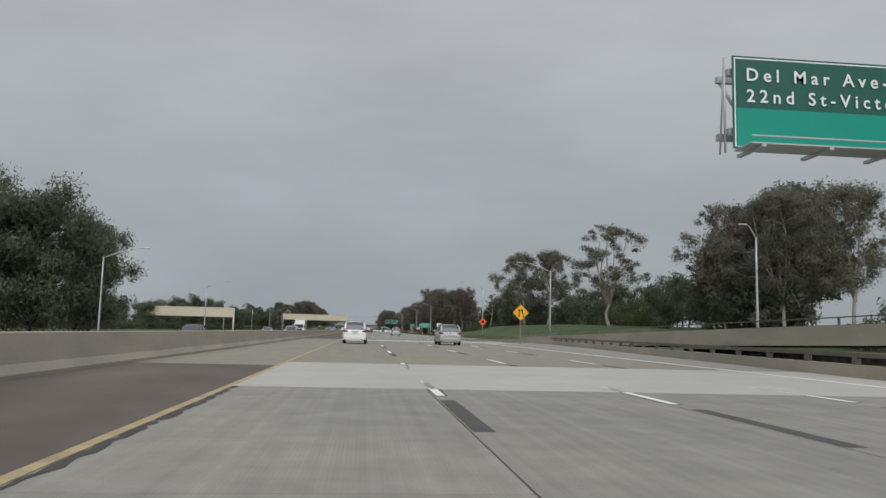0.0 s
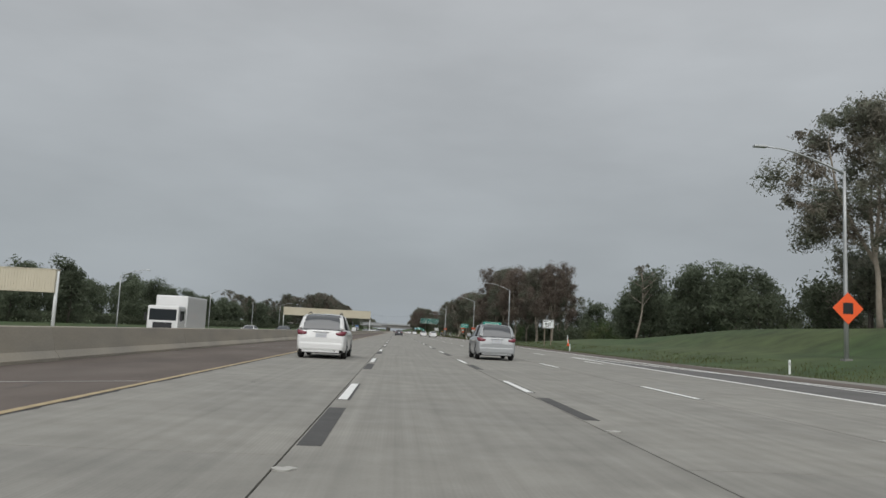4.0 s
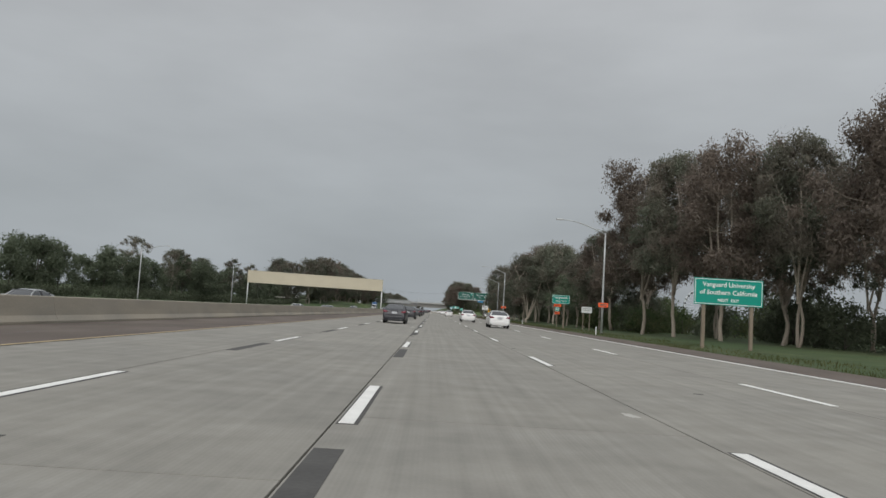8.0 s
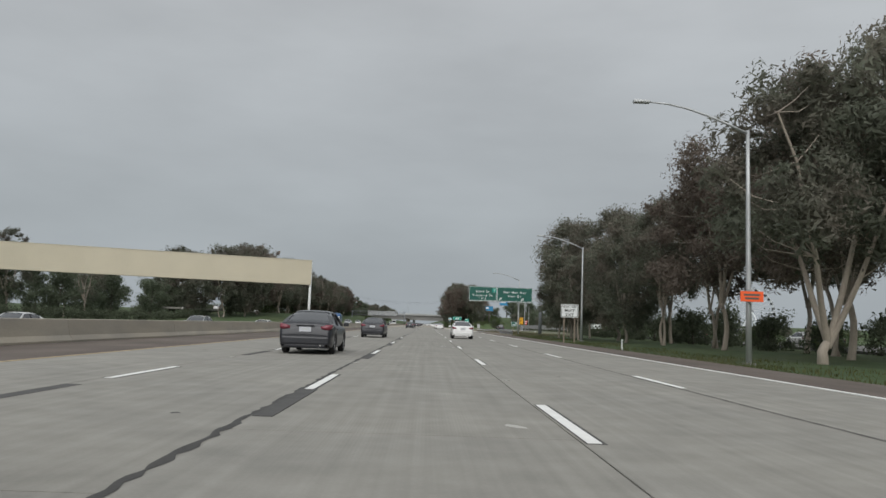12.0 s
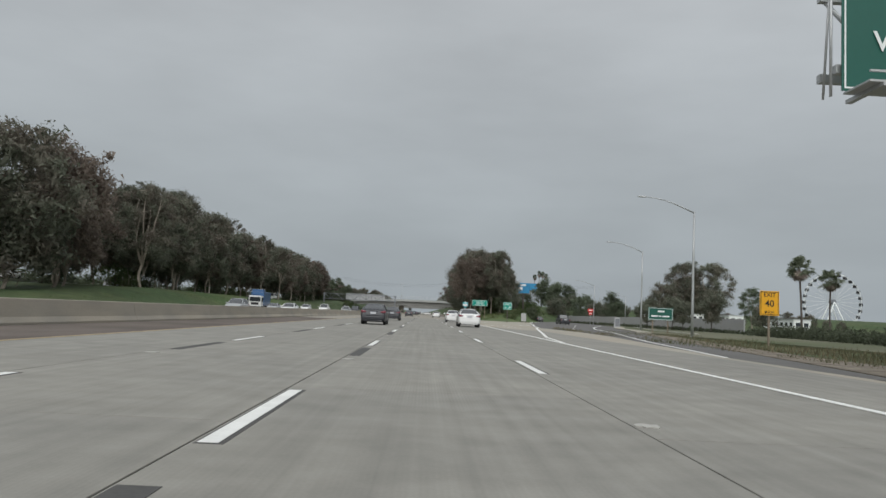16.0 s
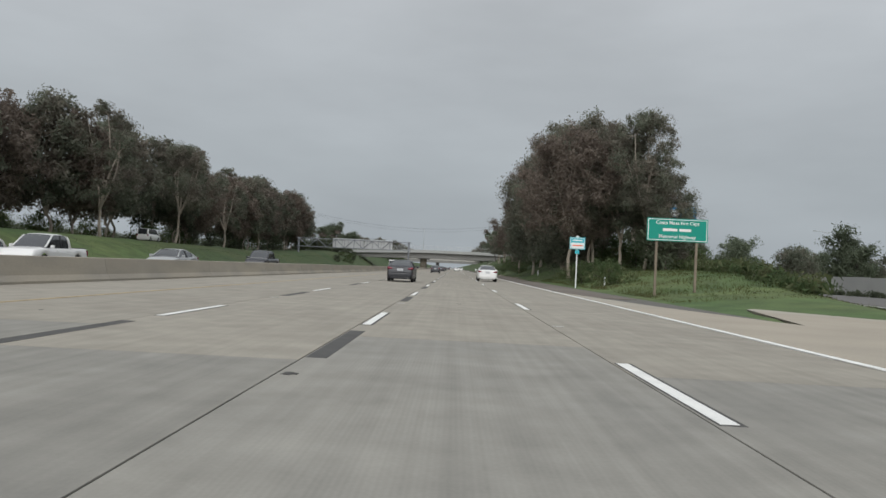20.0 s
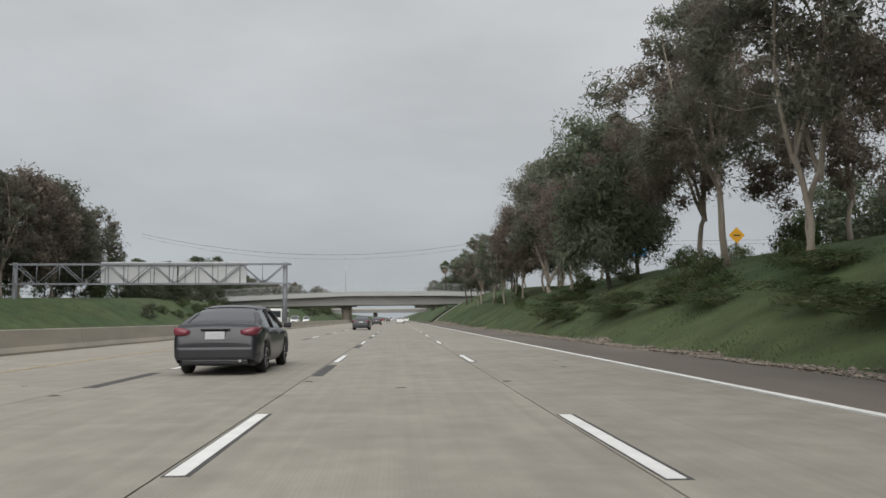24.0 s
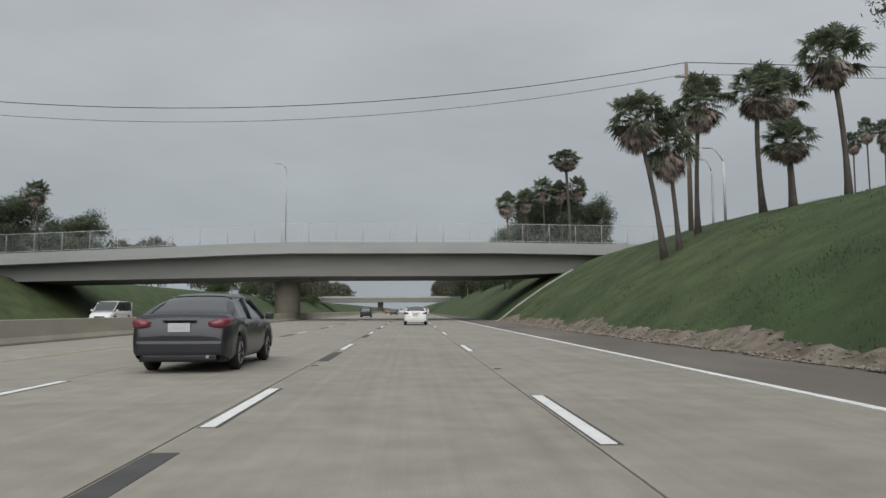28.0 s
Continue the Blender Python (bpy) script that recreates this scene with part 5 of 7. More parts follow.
grove(HEDGE, -53, -43, 616, 690, 10, 0.94, 1.06)
grove(HEDGE, -53, -42, 690, 760, 10, 0.94, 1.06)
grove(HEDGE, -53, -42.5, 760, 898, 17, 0.95, 1.12)
stand(HEDGE, [(-46.5, 899, 15.5), (-52, 906, 15)])
grove(SPARSE[:2], -44, -41, 620, 880, 8, 0.9, 1.08)
stand(BROAD[3:], [(-44, 1010, 9.8), (-49, 1012, 9), (-56, 1012, 13)], 1.0)
put(CONE, -57.5, 1008, 0.72)
grove(FAR, -60, -34, 1050, 1500, 30, 0.7, 0.9)
# palms
for x, y, wide, h, tilt in ((25.0, 932.6, 1.0, 8.7, -6), (26.1, 933.0, 0.9, 6.6, -3), (28.7, 936.6, 0.95, 8.8, -1), (32.3, 934.6, 1.05, 7.9, -6), (36.3, 938.6, 1.0, 8.6, 1), (32.3, 930.6, 0.85, 3.9, 1), (35.7, 930.6, 1.05, 8.9, 0), (81, 1004, 0.85, 20, -2), (84, 1005, 0.85, 22.5, -1), (86, 1004, 0.85, 22, -1), (89, 1008, 0.85, 21, 0), (66, 995, 1.0, 7, 0)):
    palm_at(x, y, h, wide * 1.05, tilt)
palm_at(34.9, 1006, 17.4, 1.6)
for k in range(5):
    palm_at(25 + 3.1 * k, 1005 + 1.5 * k, 13.5 - 0.8 * (k % 2), 1.0)
for x, h in ((-57.2, 9.0), (-53.2, 7.6), (-49.6, 8.6), (-47.6, 8.2), (-44.6, 7.8), (-41.5, 9.8), (-61, 9.5), (-66, 8.5)):
    palm_at(x, 955 + rt.uniform(-3, 3), h, 1.4)
palm_at(-48.5, 1006, 14.0, 1.1)
SLIM = make_palm("fan_palm", 57, 10.2, "slender fan palm with a thin green crown", skirt=0.9, frond=2.5)
put(SLIM, 65.4, 618, 1.0)
put(SLIM, 69.6, 618, 0.85, 90)

# understorey
def hedge_row(label, x, y0, y1, high, thick, count, seed, leaf="leaf_dark", slant=0.0):
    """A continuous belt of shrubs along the road, its top uneven."""
    rng = random.Random(seed)
    row = thing("hedge", label, "hedge", at=(x, y0, ground_height(x, y0)))
    clumps = []
    for k in range(count):
        y = (y1 - y0) * (k + rng.random()) / count
        dx = rng.uniform(-0.5, 0.5) * thick + slant * y
        g = ground_height(x + dx, y0 + y) - ground_height(x, y0)
        h = high * rng.uniform(0.75, 1.15)
        clumps.append(((dx, y, g + h * 0.42), (thick * rng.uniform(0.8, 1.2), (y1 - y0) / count * rng.uniform(0.9, 1.3), h * 0.58)))
    crown = new("foliage", leaf_mesh("foliage", clumps, 75, 0.2, leaf, seed))
    crown.parent = row


grove(BUSH, 46, 62, 66, 280, 34, 1.0, 1.7)
grove(BUSH[:1], 42, 54, 282, 356, 12, 0.8, 1.3)
grove(BUSH, 33, 44, 352, 400, 14, 0.8, 1.2)
grove(BUSH, 46, 58, 340, 440, 18, 1.2, 1.8)
grove(BUSH[:1], 36, 44, 398, 512, 16, 0.7, 1.1)
grove(BUSH, 44, 47, 425, 530, 18, 0.6, 0.95)
grove(BUSH, 28, 44, 712, 780, 14, 0.8, 1.3)
hedge_row("long clipped dark hedge in front of the grey wall", 57.2, 590, 770, 0.75, 0.55, 150, 7)
hedge_row("dark shrub belt along the far side of the lanes", -55, 110, 600, 2.2, 1.9, 150, 9)
grove(BUSH, -52, -44, 604, 915, 26, 0.9, 1.5)
hedge_row("tall dark understorey behind the roadside trees", 50, 292, 350, 3.9, 2.4, 40, 14)
hedge_row("dark low shrubs behind the guardrail", 41, 512, 606, 1.5, 2.4, 70, 12, slant=0.14)
grove(FAR, 95, 260, 740, 830, 22, 0.28, 0.42)
hedge_row("tall green weeds along the edge of the exit ramp", 27.5, 671, 735, 1.0, 1.3, 60, 10, "leaf_shrub", 0.16)
hedge_row("tall dark shrub belt behind the frontage road", -72, 590, 915, 3.0, 2.4, 110, 8)
grove(BUSH[:1], -60, -36, 905, 962, 26, 0.8, 1.3)
grove(BUSH, -36, -29, 880, 962, 14, 0.35, 0.6)
grove(BUSH, 26, 46, 1000, 1300, 14, 1.4, 2.2)
grove(BUSH, -60, -30, 1000, 1300, 14, 1.4, 2.2)
grove(BUSH[1:], 20, 26, 690, 712, 3, 0.5, 0.7)
grove(BUSH[1:], 22, 30, 780, 900, 8, 0.35, 0.6)
for k in range(22):
    y = 768 + 3.1 * k + rt.uniform(-1, 1)
    put(BUSH[1], rt.uniform(20.5, 25.5), y, rt.uniform(0.55, 1.0), rt.uniform(0, 360), rt.uniform(0.16, 0.3))


# ---- lamps, signs and bridges ----
def street_lamp(x, y, side=-1, height=10.2, arm=4.4, label="tall galvanised street lamp with a curved arm"):
    lamp = thing("street_lamp", label, "street lamp", "freeway lamps", (x, y, ground_height(x, y)))
    part("pole", tube([(0, 0, -0.3), (0, 0, 3), (0, 0, 7), (0, 0, height)], [0.13, 0.115, 0.095, 0.075], 10), "steel", lamp)
    part("base_plate", box(-0.22, 0.22, -0.22, 0.22, -0.3, 0.08, 0.02), "girder", lamp)
    pts = [(side * arm * u, 0, height - 0.15 + 1.25 * math.sin(u * 1.57)) for u in (0, 0.2, 0.4, 0.6, 0.8, 1.0)]
    part("arm", tube(pts, [0.065, 0.06, 0.052, 0.045, 0.04, 0.035], 8), "steel", lamp)
    hx, hz = side * (arm + 0.3), height + 1.1
    part("luminaire", box(hx - 0.36, hx + 0.36, -0.15, 0.15, hz - 0.06, hz + 0.06, 0.04), "steel", lamp)
    return lamp


for x, y in ((29.3, 106.2), (28.3, 163), (26.4, 271.9), (25.1, 327), (23.0, 411.3), (26.0, 461), (80, 773), (26.5, 521.6), (52.4, 700)):
    street_lamp(x, y)
for x, y in ((32.4, 571.8), (39.2, 611.3)):
    street_lamp(x, y, -1, 11.2)
street_lamp(36.0, 60, -1, 10.0, 0.9)
for x, y in ((-27, 86), (-27.5, 145), (-45, 262), (-45, 328), (-45, 388), (-46, 455)):
    street_lamp(x, y, 1)


def words(text, size, mat, parent, at, name="lettering", align="CENTER", space=1.0):
    """Raised lettering in the plane of a sign that faces the oncoming driver."""
    cu = bpy.data.curves.new("lettering", "FONT")
    cu.body, cu.size, cu.align_x, cu.align_y, cu.extrude = text, size, align, "CENTER", 0.004
    cu.offset = size * 0.012
    cu.space_character = space
    cu.resolution_u = 3
    ob = bpy.data.objects.new("lettering", cu)
    me = bpy.data.meshes.new_from_object(ob)
    bpy.data.objects.remove(ob)
    bpy.data.curves.remove(cu)
    me.materials.clear()
    me.materials.append(M[mat])
    o = new(name, me)
    o.parent = parent
    o.matrix_basis = pose(*at, 90, 0, 0)
    return o


def panel(w, h, z, mat, parent, border=None, x=0.0, y=0.0, name="panel", label="", thick=0.03):
    p = part(name, box(x - w / 2, x + w / 2, y, y + thick, z - h / 2, z + h / 2, 0.008), mat, parent, label)
    if border:
        b = bmesh.new()
        t, i = 0.035, 0.05
        for a in ((x - w / 2 + i, x + w / 2 - i, z + h / 2 - i - t, z + h / 2 - i), (x - w / 2 + i, x + w / 2 - i, z - h / 2 + i, z - h / 2 + i + t), (x - w / 2 + i, x - w / 2 + i + t, z - h / 2 + i + t, z + h / 2 - i - t), (x + w / 2 - i - t, x + w / 2 - i, z - h / 2 + i + t, z + h / 2 - i - t)):
            box(a[0], a[1], y - 0.006, y - 0.001, a[2], a[3], 0, b)
        part("border", b, border, parent)
    return p


def bars(rows, mat, parent, y=-0.005):
    """Plain bars in place of writing too small to read: rows of (x0, x1, z, height)."""
    for x0, x1, z, h in rows:
        part("text_bar", box(x0, x1, y, y + 0.004, z - h / 2, z + h / 2), mat, parent)


def post(x, z1, parent, mat="timber", w=0.12, y=0.05):
    part("post", box(x - w / 2, x + w / 2, y, y + w, -0.6, z1, 0.01), mat, parent)


def sign(name, label, x, y, group="road signs"):
    return thing(name, label, "road sign", group, (x, y, ground_height(x, y)))


# merge warning diamond
s = sign("warning_sign", "yellow diamond merge warning sign on a timber post", 18.9, 77.2)
b = box(-0.61, 0.61, 0, 0.03, -0.61, 0.61, 0.01)
bmesh.ops.transform(b, matrix=pose(0, 0, 3.4, 0, 45, 0), verts=b.verts)
part("panel", b, "sign_yellow", s)
b = bmesh.new()
for cx, lean in ((-0.18, 0), (0.2, 18)):
    k = len(b.verts)
    box(-0.055, 0.055, -0.006, -0.001, -0.42, 0.22, 0, b)
    v = [b.verts.new(p) for p in ((-0.16, -0.006, 0.2), (0.16, -0.006, 0.2), (0, -0.006, 0.46))]
    b.faces.new(v)
    b.verts.ensure_lookup_table()
    bmesh.ops.transform(b, matrix=pose(cx, 0, 3.36, 0, -lean, 0), verts=b.verts[k:])
part("arrow_symbol", b, "black", s)
post(0, 3.2, s)

# orange work-zone diamond on the lamp pole
s = sign("warning_sign", "orange diamond work-zone sign on a lamp pole", 28.3, 162.8)
b = box(-0.6, 0.6, 0, 0.02, -0.6, 0.6, 0.01)
bmesh.ops.transform(b, matrix=pose(0, 0, 2.75, 0, 45, 0), verts=b.verts)
part("panel", b, "sign_orange", s)
part("symbol", box(-0.28, 0.28, -0.006, -0.001, 2.45, 3.05), "black", s, "dark figure panel")
part("bracket", box(-0.05, 0.05, 0.02, 0.1, 1.9, 3.6), "steel", s)


def must_exit(x, y, z):
    s = sign("lane_sign", "white lane-ends exit sign with black lettering on posts", x, y)
    panel(1.5, 1.12, z, "sign_white", s, "black")
    words("RIGHT LANE", 0.21, "black", s, (0, -0.004, z + 0.33))
    words("MUST", 0.34, "black", s, (0, -0.004, z + 0.02))
    words("EXIT", 0.34, "black", s, (0, -0.004, z - 0.33))
    post(-0.45, z + 0.3, s)
    post(0.45, z + 0.3, s)


must_exit(25.0, 226, 2.95)
must_exit(21.4, 443.6, 2.75)

s = sign("guide_sign", "green guide sign with white lettering on timber posts", 26.4, 297.9)
panel(4.3, 1.66, 3.55, "sign_teal", s, "sign_white")
words("Vanguard University", 0.40, "sign_white", s, (0, -0.004, 3.98))
words("of Southern California", 0.40, "sign_white", s, (0, -0.004, 3.50))
words("NEXT  EXIT", 0.26, "sign_white", s, (0, -0.004, 3.02))
post(-1.5, 4.0, s, w=0.2)
post(1.5, 4.0, s, w=0.2)

s = sign("guide_sign", "green fairgrounds guide sign on a timber post", 24.8, 350)
panel(2.3, 1.15, 3.75, "sign_teal", s, "sign_white")
words("Fairgrounds", 0.36, "sign_white", s, (0, -0.004, 3.98))
words("NEXT 2 EXITS", 0.23, "sign_white", s, (0, -0.004, 3.52))
post(0.45, 4.0, s, w=0.2)
s = sign("detour_sign", "orange detour arrow over a green route shield on a post", 24.3, 349.6)
panel(0.95, 0.30, 2.95, "sign_orange", s, name="arrow_panel")
bars(((-0.3, 0.3, 2.95, 0.08),), "black", s)
panel(0.55, 0.55, 2.45, "sign_teal", s, "sign_white", name="route_shield")
words("73", 0.3, "sign_white", s, (0, -0.004, 2.43))
panel(0.65, 0.32, 1.98, "sign_orange", s, name="lower_panel")
bars(((-0.22, 0.22, 1.98, 0.09),), "black", s)
post(0, 2.9, s, w=0.1)
s = sign("notice_board", "plain white notice board on timber posts", 27.2, 345)
panel(1.3, 0.75, 2.55, "sign_white", s)
bars(((-0.5, 0.5, 2.7, 0.07), (-0.45, 0.4, 2.5, 0.07)), "grey_panel", s)
post(-0.4, 2.8, s)
post(0.4, 2.8, s)
for x, y in ((25.1, 326.8), (23.0, 411.1)):
    s = sign("work_zone_sign", "small orange work-zone panel strapped to a lamp pole", x, y)
    panel(0.98, 0.44, 2.9, "sign_orange", s, y=-0.15)
    bars(((-0.35, 0.35, 2.97, 0.09), (-0.3, 0.3, 2.82, 0.09)), "rust_steel", s, y=-0.155)
    part("bracket", box(-0.05, 0.05, -0.12, 0.1, 2.6, 3.2), "steel", s)

s = sign("exit_speed_sign", "yellow exit 40 advisory speed sign on a post", 30.8, 553.4)
panel(1.25, 1.56, 2.72, "sign_yellow", s, "black")
words("EXIT", 0.38, "black", s, (0, -0.004, 3.24))
words("40", 0.6, "black", s, (0, -0.004, 2.68))
words("M.P.H.", 0.24, "black", s, (0, -0.004, 2.14))
post(0, 3.2, s)
s = sign("guide_sign", "dark green ramp guide sign on two posts", 33.4, 584)
panel(2.6, 1.3, 2.15, "sign_green", s, "sign_white")
bars(((-0.3, 0.4, 2.42, 0.17), (-0.95, -0.3, 1.92, 0.15), (-0.15, 0.05, 1.92, 0.15), (0.2, 0.95, 1.92, 0.15)), "sign_white", s)
post(-0.8, 2.6, s)
post(0.8, 2.6, s)
s = sign("barrier_board", "plain grey-white upright board on the gore nose", 27.8, 650)
panel(0.95, 1.5, 1.15, "wall_white", s)
post(-0.4, 1.9, s, "rust_steel")
post(0.4, 1.9, s, "rust_steel")
s = sign("exit_sign", "green exit gore sign with a white arrow", 22.5, 630.5)
panel(1.4, 1.22, 2.85, "sign_teal", s, "sign_white")
words("EXIT", 0.36, "sign_white", s, (0, -0.004, 3.14))
words("4", 0.42, "sign_white", s, (-0.34, -0.004, 2.58))
b = bmesh.new()
box(-0.05, 0.05, -0.006, -0.001, -0.22, 0.12, 0, b)
b.faces.new([b.verts.new(p) for p in ((-0.15, -0.006, 0.1), (0.15, -0.006, 0.1), (0, -0.006, 0.3))])
bmesh.ops.transform(b, matrix=pose(0.28, 0, 2.55, 0, 45, 0), verts=b.verts)
part("arrow_symbol", b, "sign_white", s)
post(0, 3.0, s, "rust_steel")
s = sign("guide_sign", "wide green guide sign in the grass on two posts", 21.05, 673.7)
zc = 3.77 - ground_height(21.05, 673.7)
panel(3.35, 1.27, zc, "sign_teal", s, "sign_white")
words("Costa Mesa Fire Capt", 0.27, "sign_white", s, (0, -0.004, zc + 0.38))
bars(((-0.8, 0.0, zc, 0.15), (0.1, 0.75, zc, 0.15)), "sign_white", s)
words("Memorial Highway", 0.27, "sign_white", s, (0, -0.004, zc - 0.38))
post(-1.1, zc + 0.3, s)
post(1.1, zc + 0.3, s)
s = sign("adopt_sign", "light blue highway sponsor sign with a white panel", 18.95, 694.7)
zc = 3.64 - ground_height(18.95, 694.7)
panel(1.28, 1.0, zc, "sign_cyan", s, "sign_white")
panel(1.05, 0.45, zc - 0.18, "sign_white", s, y=-0.02, name="white_panel", thick=0.015)
bars(((-0.4, 0.4, zc + 0.25, 0.1),), "sign_white", s)
bars(((-0.42, 0.42, zc - 0.18, 0.08),), "sign_orange", s, y=-0.026)
panel(0.36, 0.3, zc - 0.72, "sign_cyan", s, name="tab_panel")
panel(0.25, 0.12, zc + 0.55, "sign_white", s, name="top_tab")
post(0, zc, s, "sign_white", 0.1)
s = sign("warning_sign", "orange diamond sign at the top of the bank", 38, 822)
b = box(-0.5, 0.5, 0, 0.02, -0.5, 0.5, 0.01)
bmesh.ops.transform(b, matrix=pose(0, 0, 2.6, 0, 45, 0), verts=b.verts)
part("panel", b, "sign_yellow", s)
bars(((-0.3, 0.3, 2.6, 0.12),), "black", s)
post(0, 2.4, s)


def billboard(x, y, z, w, h, mat, label):
    s = thing("billboard", label, "billboard", at=(x, y, ground_height(x, y)))
    zb = z - ground_height(x, y)
    panel(w, h, zb, mat, s, "black")
    part("picture_patch", box(-w * 0.05, w * 0.4, -0.012, -0.004, zb - h * 0.3, zb + h * 0.25, 0.003), "sign_blue", s)
    part("picture_patch", box(-w * 0.42, -w * 0.1, -0.012, -0.004, zb - h * 0.05, zb + h * 0.32, 0.003), "sign_white", s)
    part("walkway", box(-w / 2, w / 2, -0.9, -0.1, zb - h / 2 - 0.25, zb - h / 2 - 0.1), "rust_steel", s)
    part("mast", tube([(0, 0.4, -0.5), (0, 0.4, zb)], [0.35, 0.3], 10), "rust_steel", s)


billboard(38, 730, 9.3, 3.6, 2.2, "sign_blue", "blue roadside billboard on a steel mast")
billboard(70, 957, 19.5, 11, 4.2, "sign_blue", "large blue advertising billboard beyond the bank")


# overhead guide signs on cantilevers
def overhead(x0, x1, y, z0, z1, px, texts, label, split=None):
    s = thing("overhead_sign", label, "overhead sign", at=(px, y, 0))
    part("column", tube([(0, 0.5, -0.5), (0, 0.5, z1 + 0.2)], [0.32, 0.26], 14), "steel" if split is None else "gantry_steel", s)
    for z in (z0 + 0.4, z1 - 0.5):
        part("chord", box(x0 - px - 0.05, 0.2, 0.32, 0.5, z, z + 0.18), "steel", s)
        part("chord", box(x0 - px - 0.05, 0.2, 0.95, 1.1, z, z + 0.18), "steel", s)
    n = 8
    for k in range(n):
        a = x0 - px + (px - x0) * k / n
        c = x0 - px + (px - x0) * (k + 1) / n
        lo, hi = (z0 + 0.5, z1 - 0.4) if k % 2 else (z1 - 0.4, z0 + 0.5)
        part("brace", tube([(a, 1.02, lo), (c, 1.02, hi)], [0.05, 0.05], 6), "steel", s)
    spans = [(x0, x1)] if not split else [(x0, split - 0.05), (split + 0.05, x1)]
    for a, c in spans:
        panel(c - a, z1 - z0, (z0 + z1) / 2, "sign_green", s, "sign_white", x=(a + c) / 2 - px, y=0.2)
    for text, size, tx, tz in texts:
        words(text, size, "sign_white", s, (tx - px, 0.17, tz), align="LEFT" if split is None else "CENTER", space=1.5 if split is None else 1.42)
    part("walkway", box(x0 - px, x1 - px, -0.75, 0.15, z0 - 0.10, z0 - 0.06), "steel", s)
    for k in range(int((x1 - x0) / 1.8) + 1):
        xx = x0 - px + 0.3 + 1.8 * k
        part("walkway_bracket", box(xx - 0.06, xx + 0.06, -0.8, 0.5, z0 - 0.18, z0 - 0.10), "steel", s)
    part("walkway_rail", box(x0 - px, x1 - px, -0.78, -0.74, z0 + 0.08, z0 + 0.12), "steel", s)
    part("end_rail", tube([(x0 - px - 0.2, 0.25, z0 - 0.12), (x0 - px - 0.2, 0.25, z1 - 0.05)], [0.03, 0.03], 6), "steel", s)
    part("end_brace", tube([(x0 - px - 0.2, 0.55, z0 - 0.1), (x0 - px - 0.2, 0.25, z1 - 0.1)], [0.025, 0.025], 6), "steel", s)
    return s


first = overhead(11.85, 18.9, 16.3, 6.05, 8.58, 19.7, (("Del Mar Ave-Fair Dr", 0.49, 12.21, 8.05), ("22nd St-Victoria St", 0.49, 12.22, 7.47)), "green overhead guide sign with a fresh teal lower patch")
part("patch_panel", box(11.95 - 19.7, 18.8 - 19.7, 0.185, 0.196, 6.12, 7.15), "sign_teal", first, "brighter teal sheeting")
second = overhead(16.97, 28.75, 520, 5.83, 8.5, 30.4, (("22nd St", 0.58, 19.45, 7.58), ("Victoria St", 0.58, 19.45, 6.86), ("1 MILE", 0.36, 19.45, 6.3), ("Del Mar Ave", 0.58, 25.5, 7.58), ("Fair Dr", 0.58, 25.5, 6.86)), "pair of green overhead guide signs on a cantilever", 22.15)
part("exit_tab", box(21.28 - 30.4, 22.02 - 30.4, 0.178, 0.196, 7.48, 8.26, 0.01), "sign_teal", second, "fresh teal exit number tab")
words("EXIT", 0.26, "sign_white", second, (21.65 - 30.4, 0.165, 8.06))
words("3", 0.42, "sign_white", second, (21.65 - 30.4, 0.165, 7.7))
for x in (22.8, 26.9):
    b = bmesh.new()
    box(-0.07, 0.07, -0.008, -0.001, -0.32, 0.1, 0, b)
    b.faces.new([b.verts.new(q) for q in ((-0.24, -0.008, 0.06), (0.24, -0.008, 0.06), (0, -0.008, 0.38))])
    bmesh.ops.transform(b, matrix=pose(x - 30.4, 0.172, 6.28, 0, 45, 0), verts=b.verts)
    part("arrow_symbol", b, "sign_white", second)


def back_sign(x0, x1, y, z0, z1, label, turn=0.0):
    """The cream ribbed back of a sign bridge over the opposite carriageway."""
    s = thing("sign_bridge", label, "sign bridge", "sign bridges", (x1, y, 0), turn)
    w = x1 - x0
    part("panel", box(-w, 0, 0, 1.1, z0, z1, 0.02), "cream", s)
    b = bmesh.new()
    k = int(w / 0.3)
    for i in range(k):
        xx = -w + (i + 0.5) * w / k
        box(xx - 0.05, xx + 0.05, -0.045, -0.001, z0 + 0.06, z1 - 0.06, 0, b)
    tagged(part("ribs", b, "cream", s), kind="stuff")
    part("top_cap", box(-w - 0.05, 0.05, -0.06, 1.16, z1 + 0.001, z1 + 0.07), "cream", s)
    for xx in (-w + 0.2, 0.0):
        part("column", tube([(xx, 0.55, -0.5), (xx, 0.55, z1 - 0.1)], [0.2, 0.18], 12), "sign_white", s)


back_sign(-56, -33, 209, 3.6, 6.1, "cream panelled back of a sign bridge over the far lanes")
back_sign(-50.0, -8.2, 492, 6.35, 9.95, "long cream corrugated back of a sign bridge on white posts", 19.0)

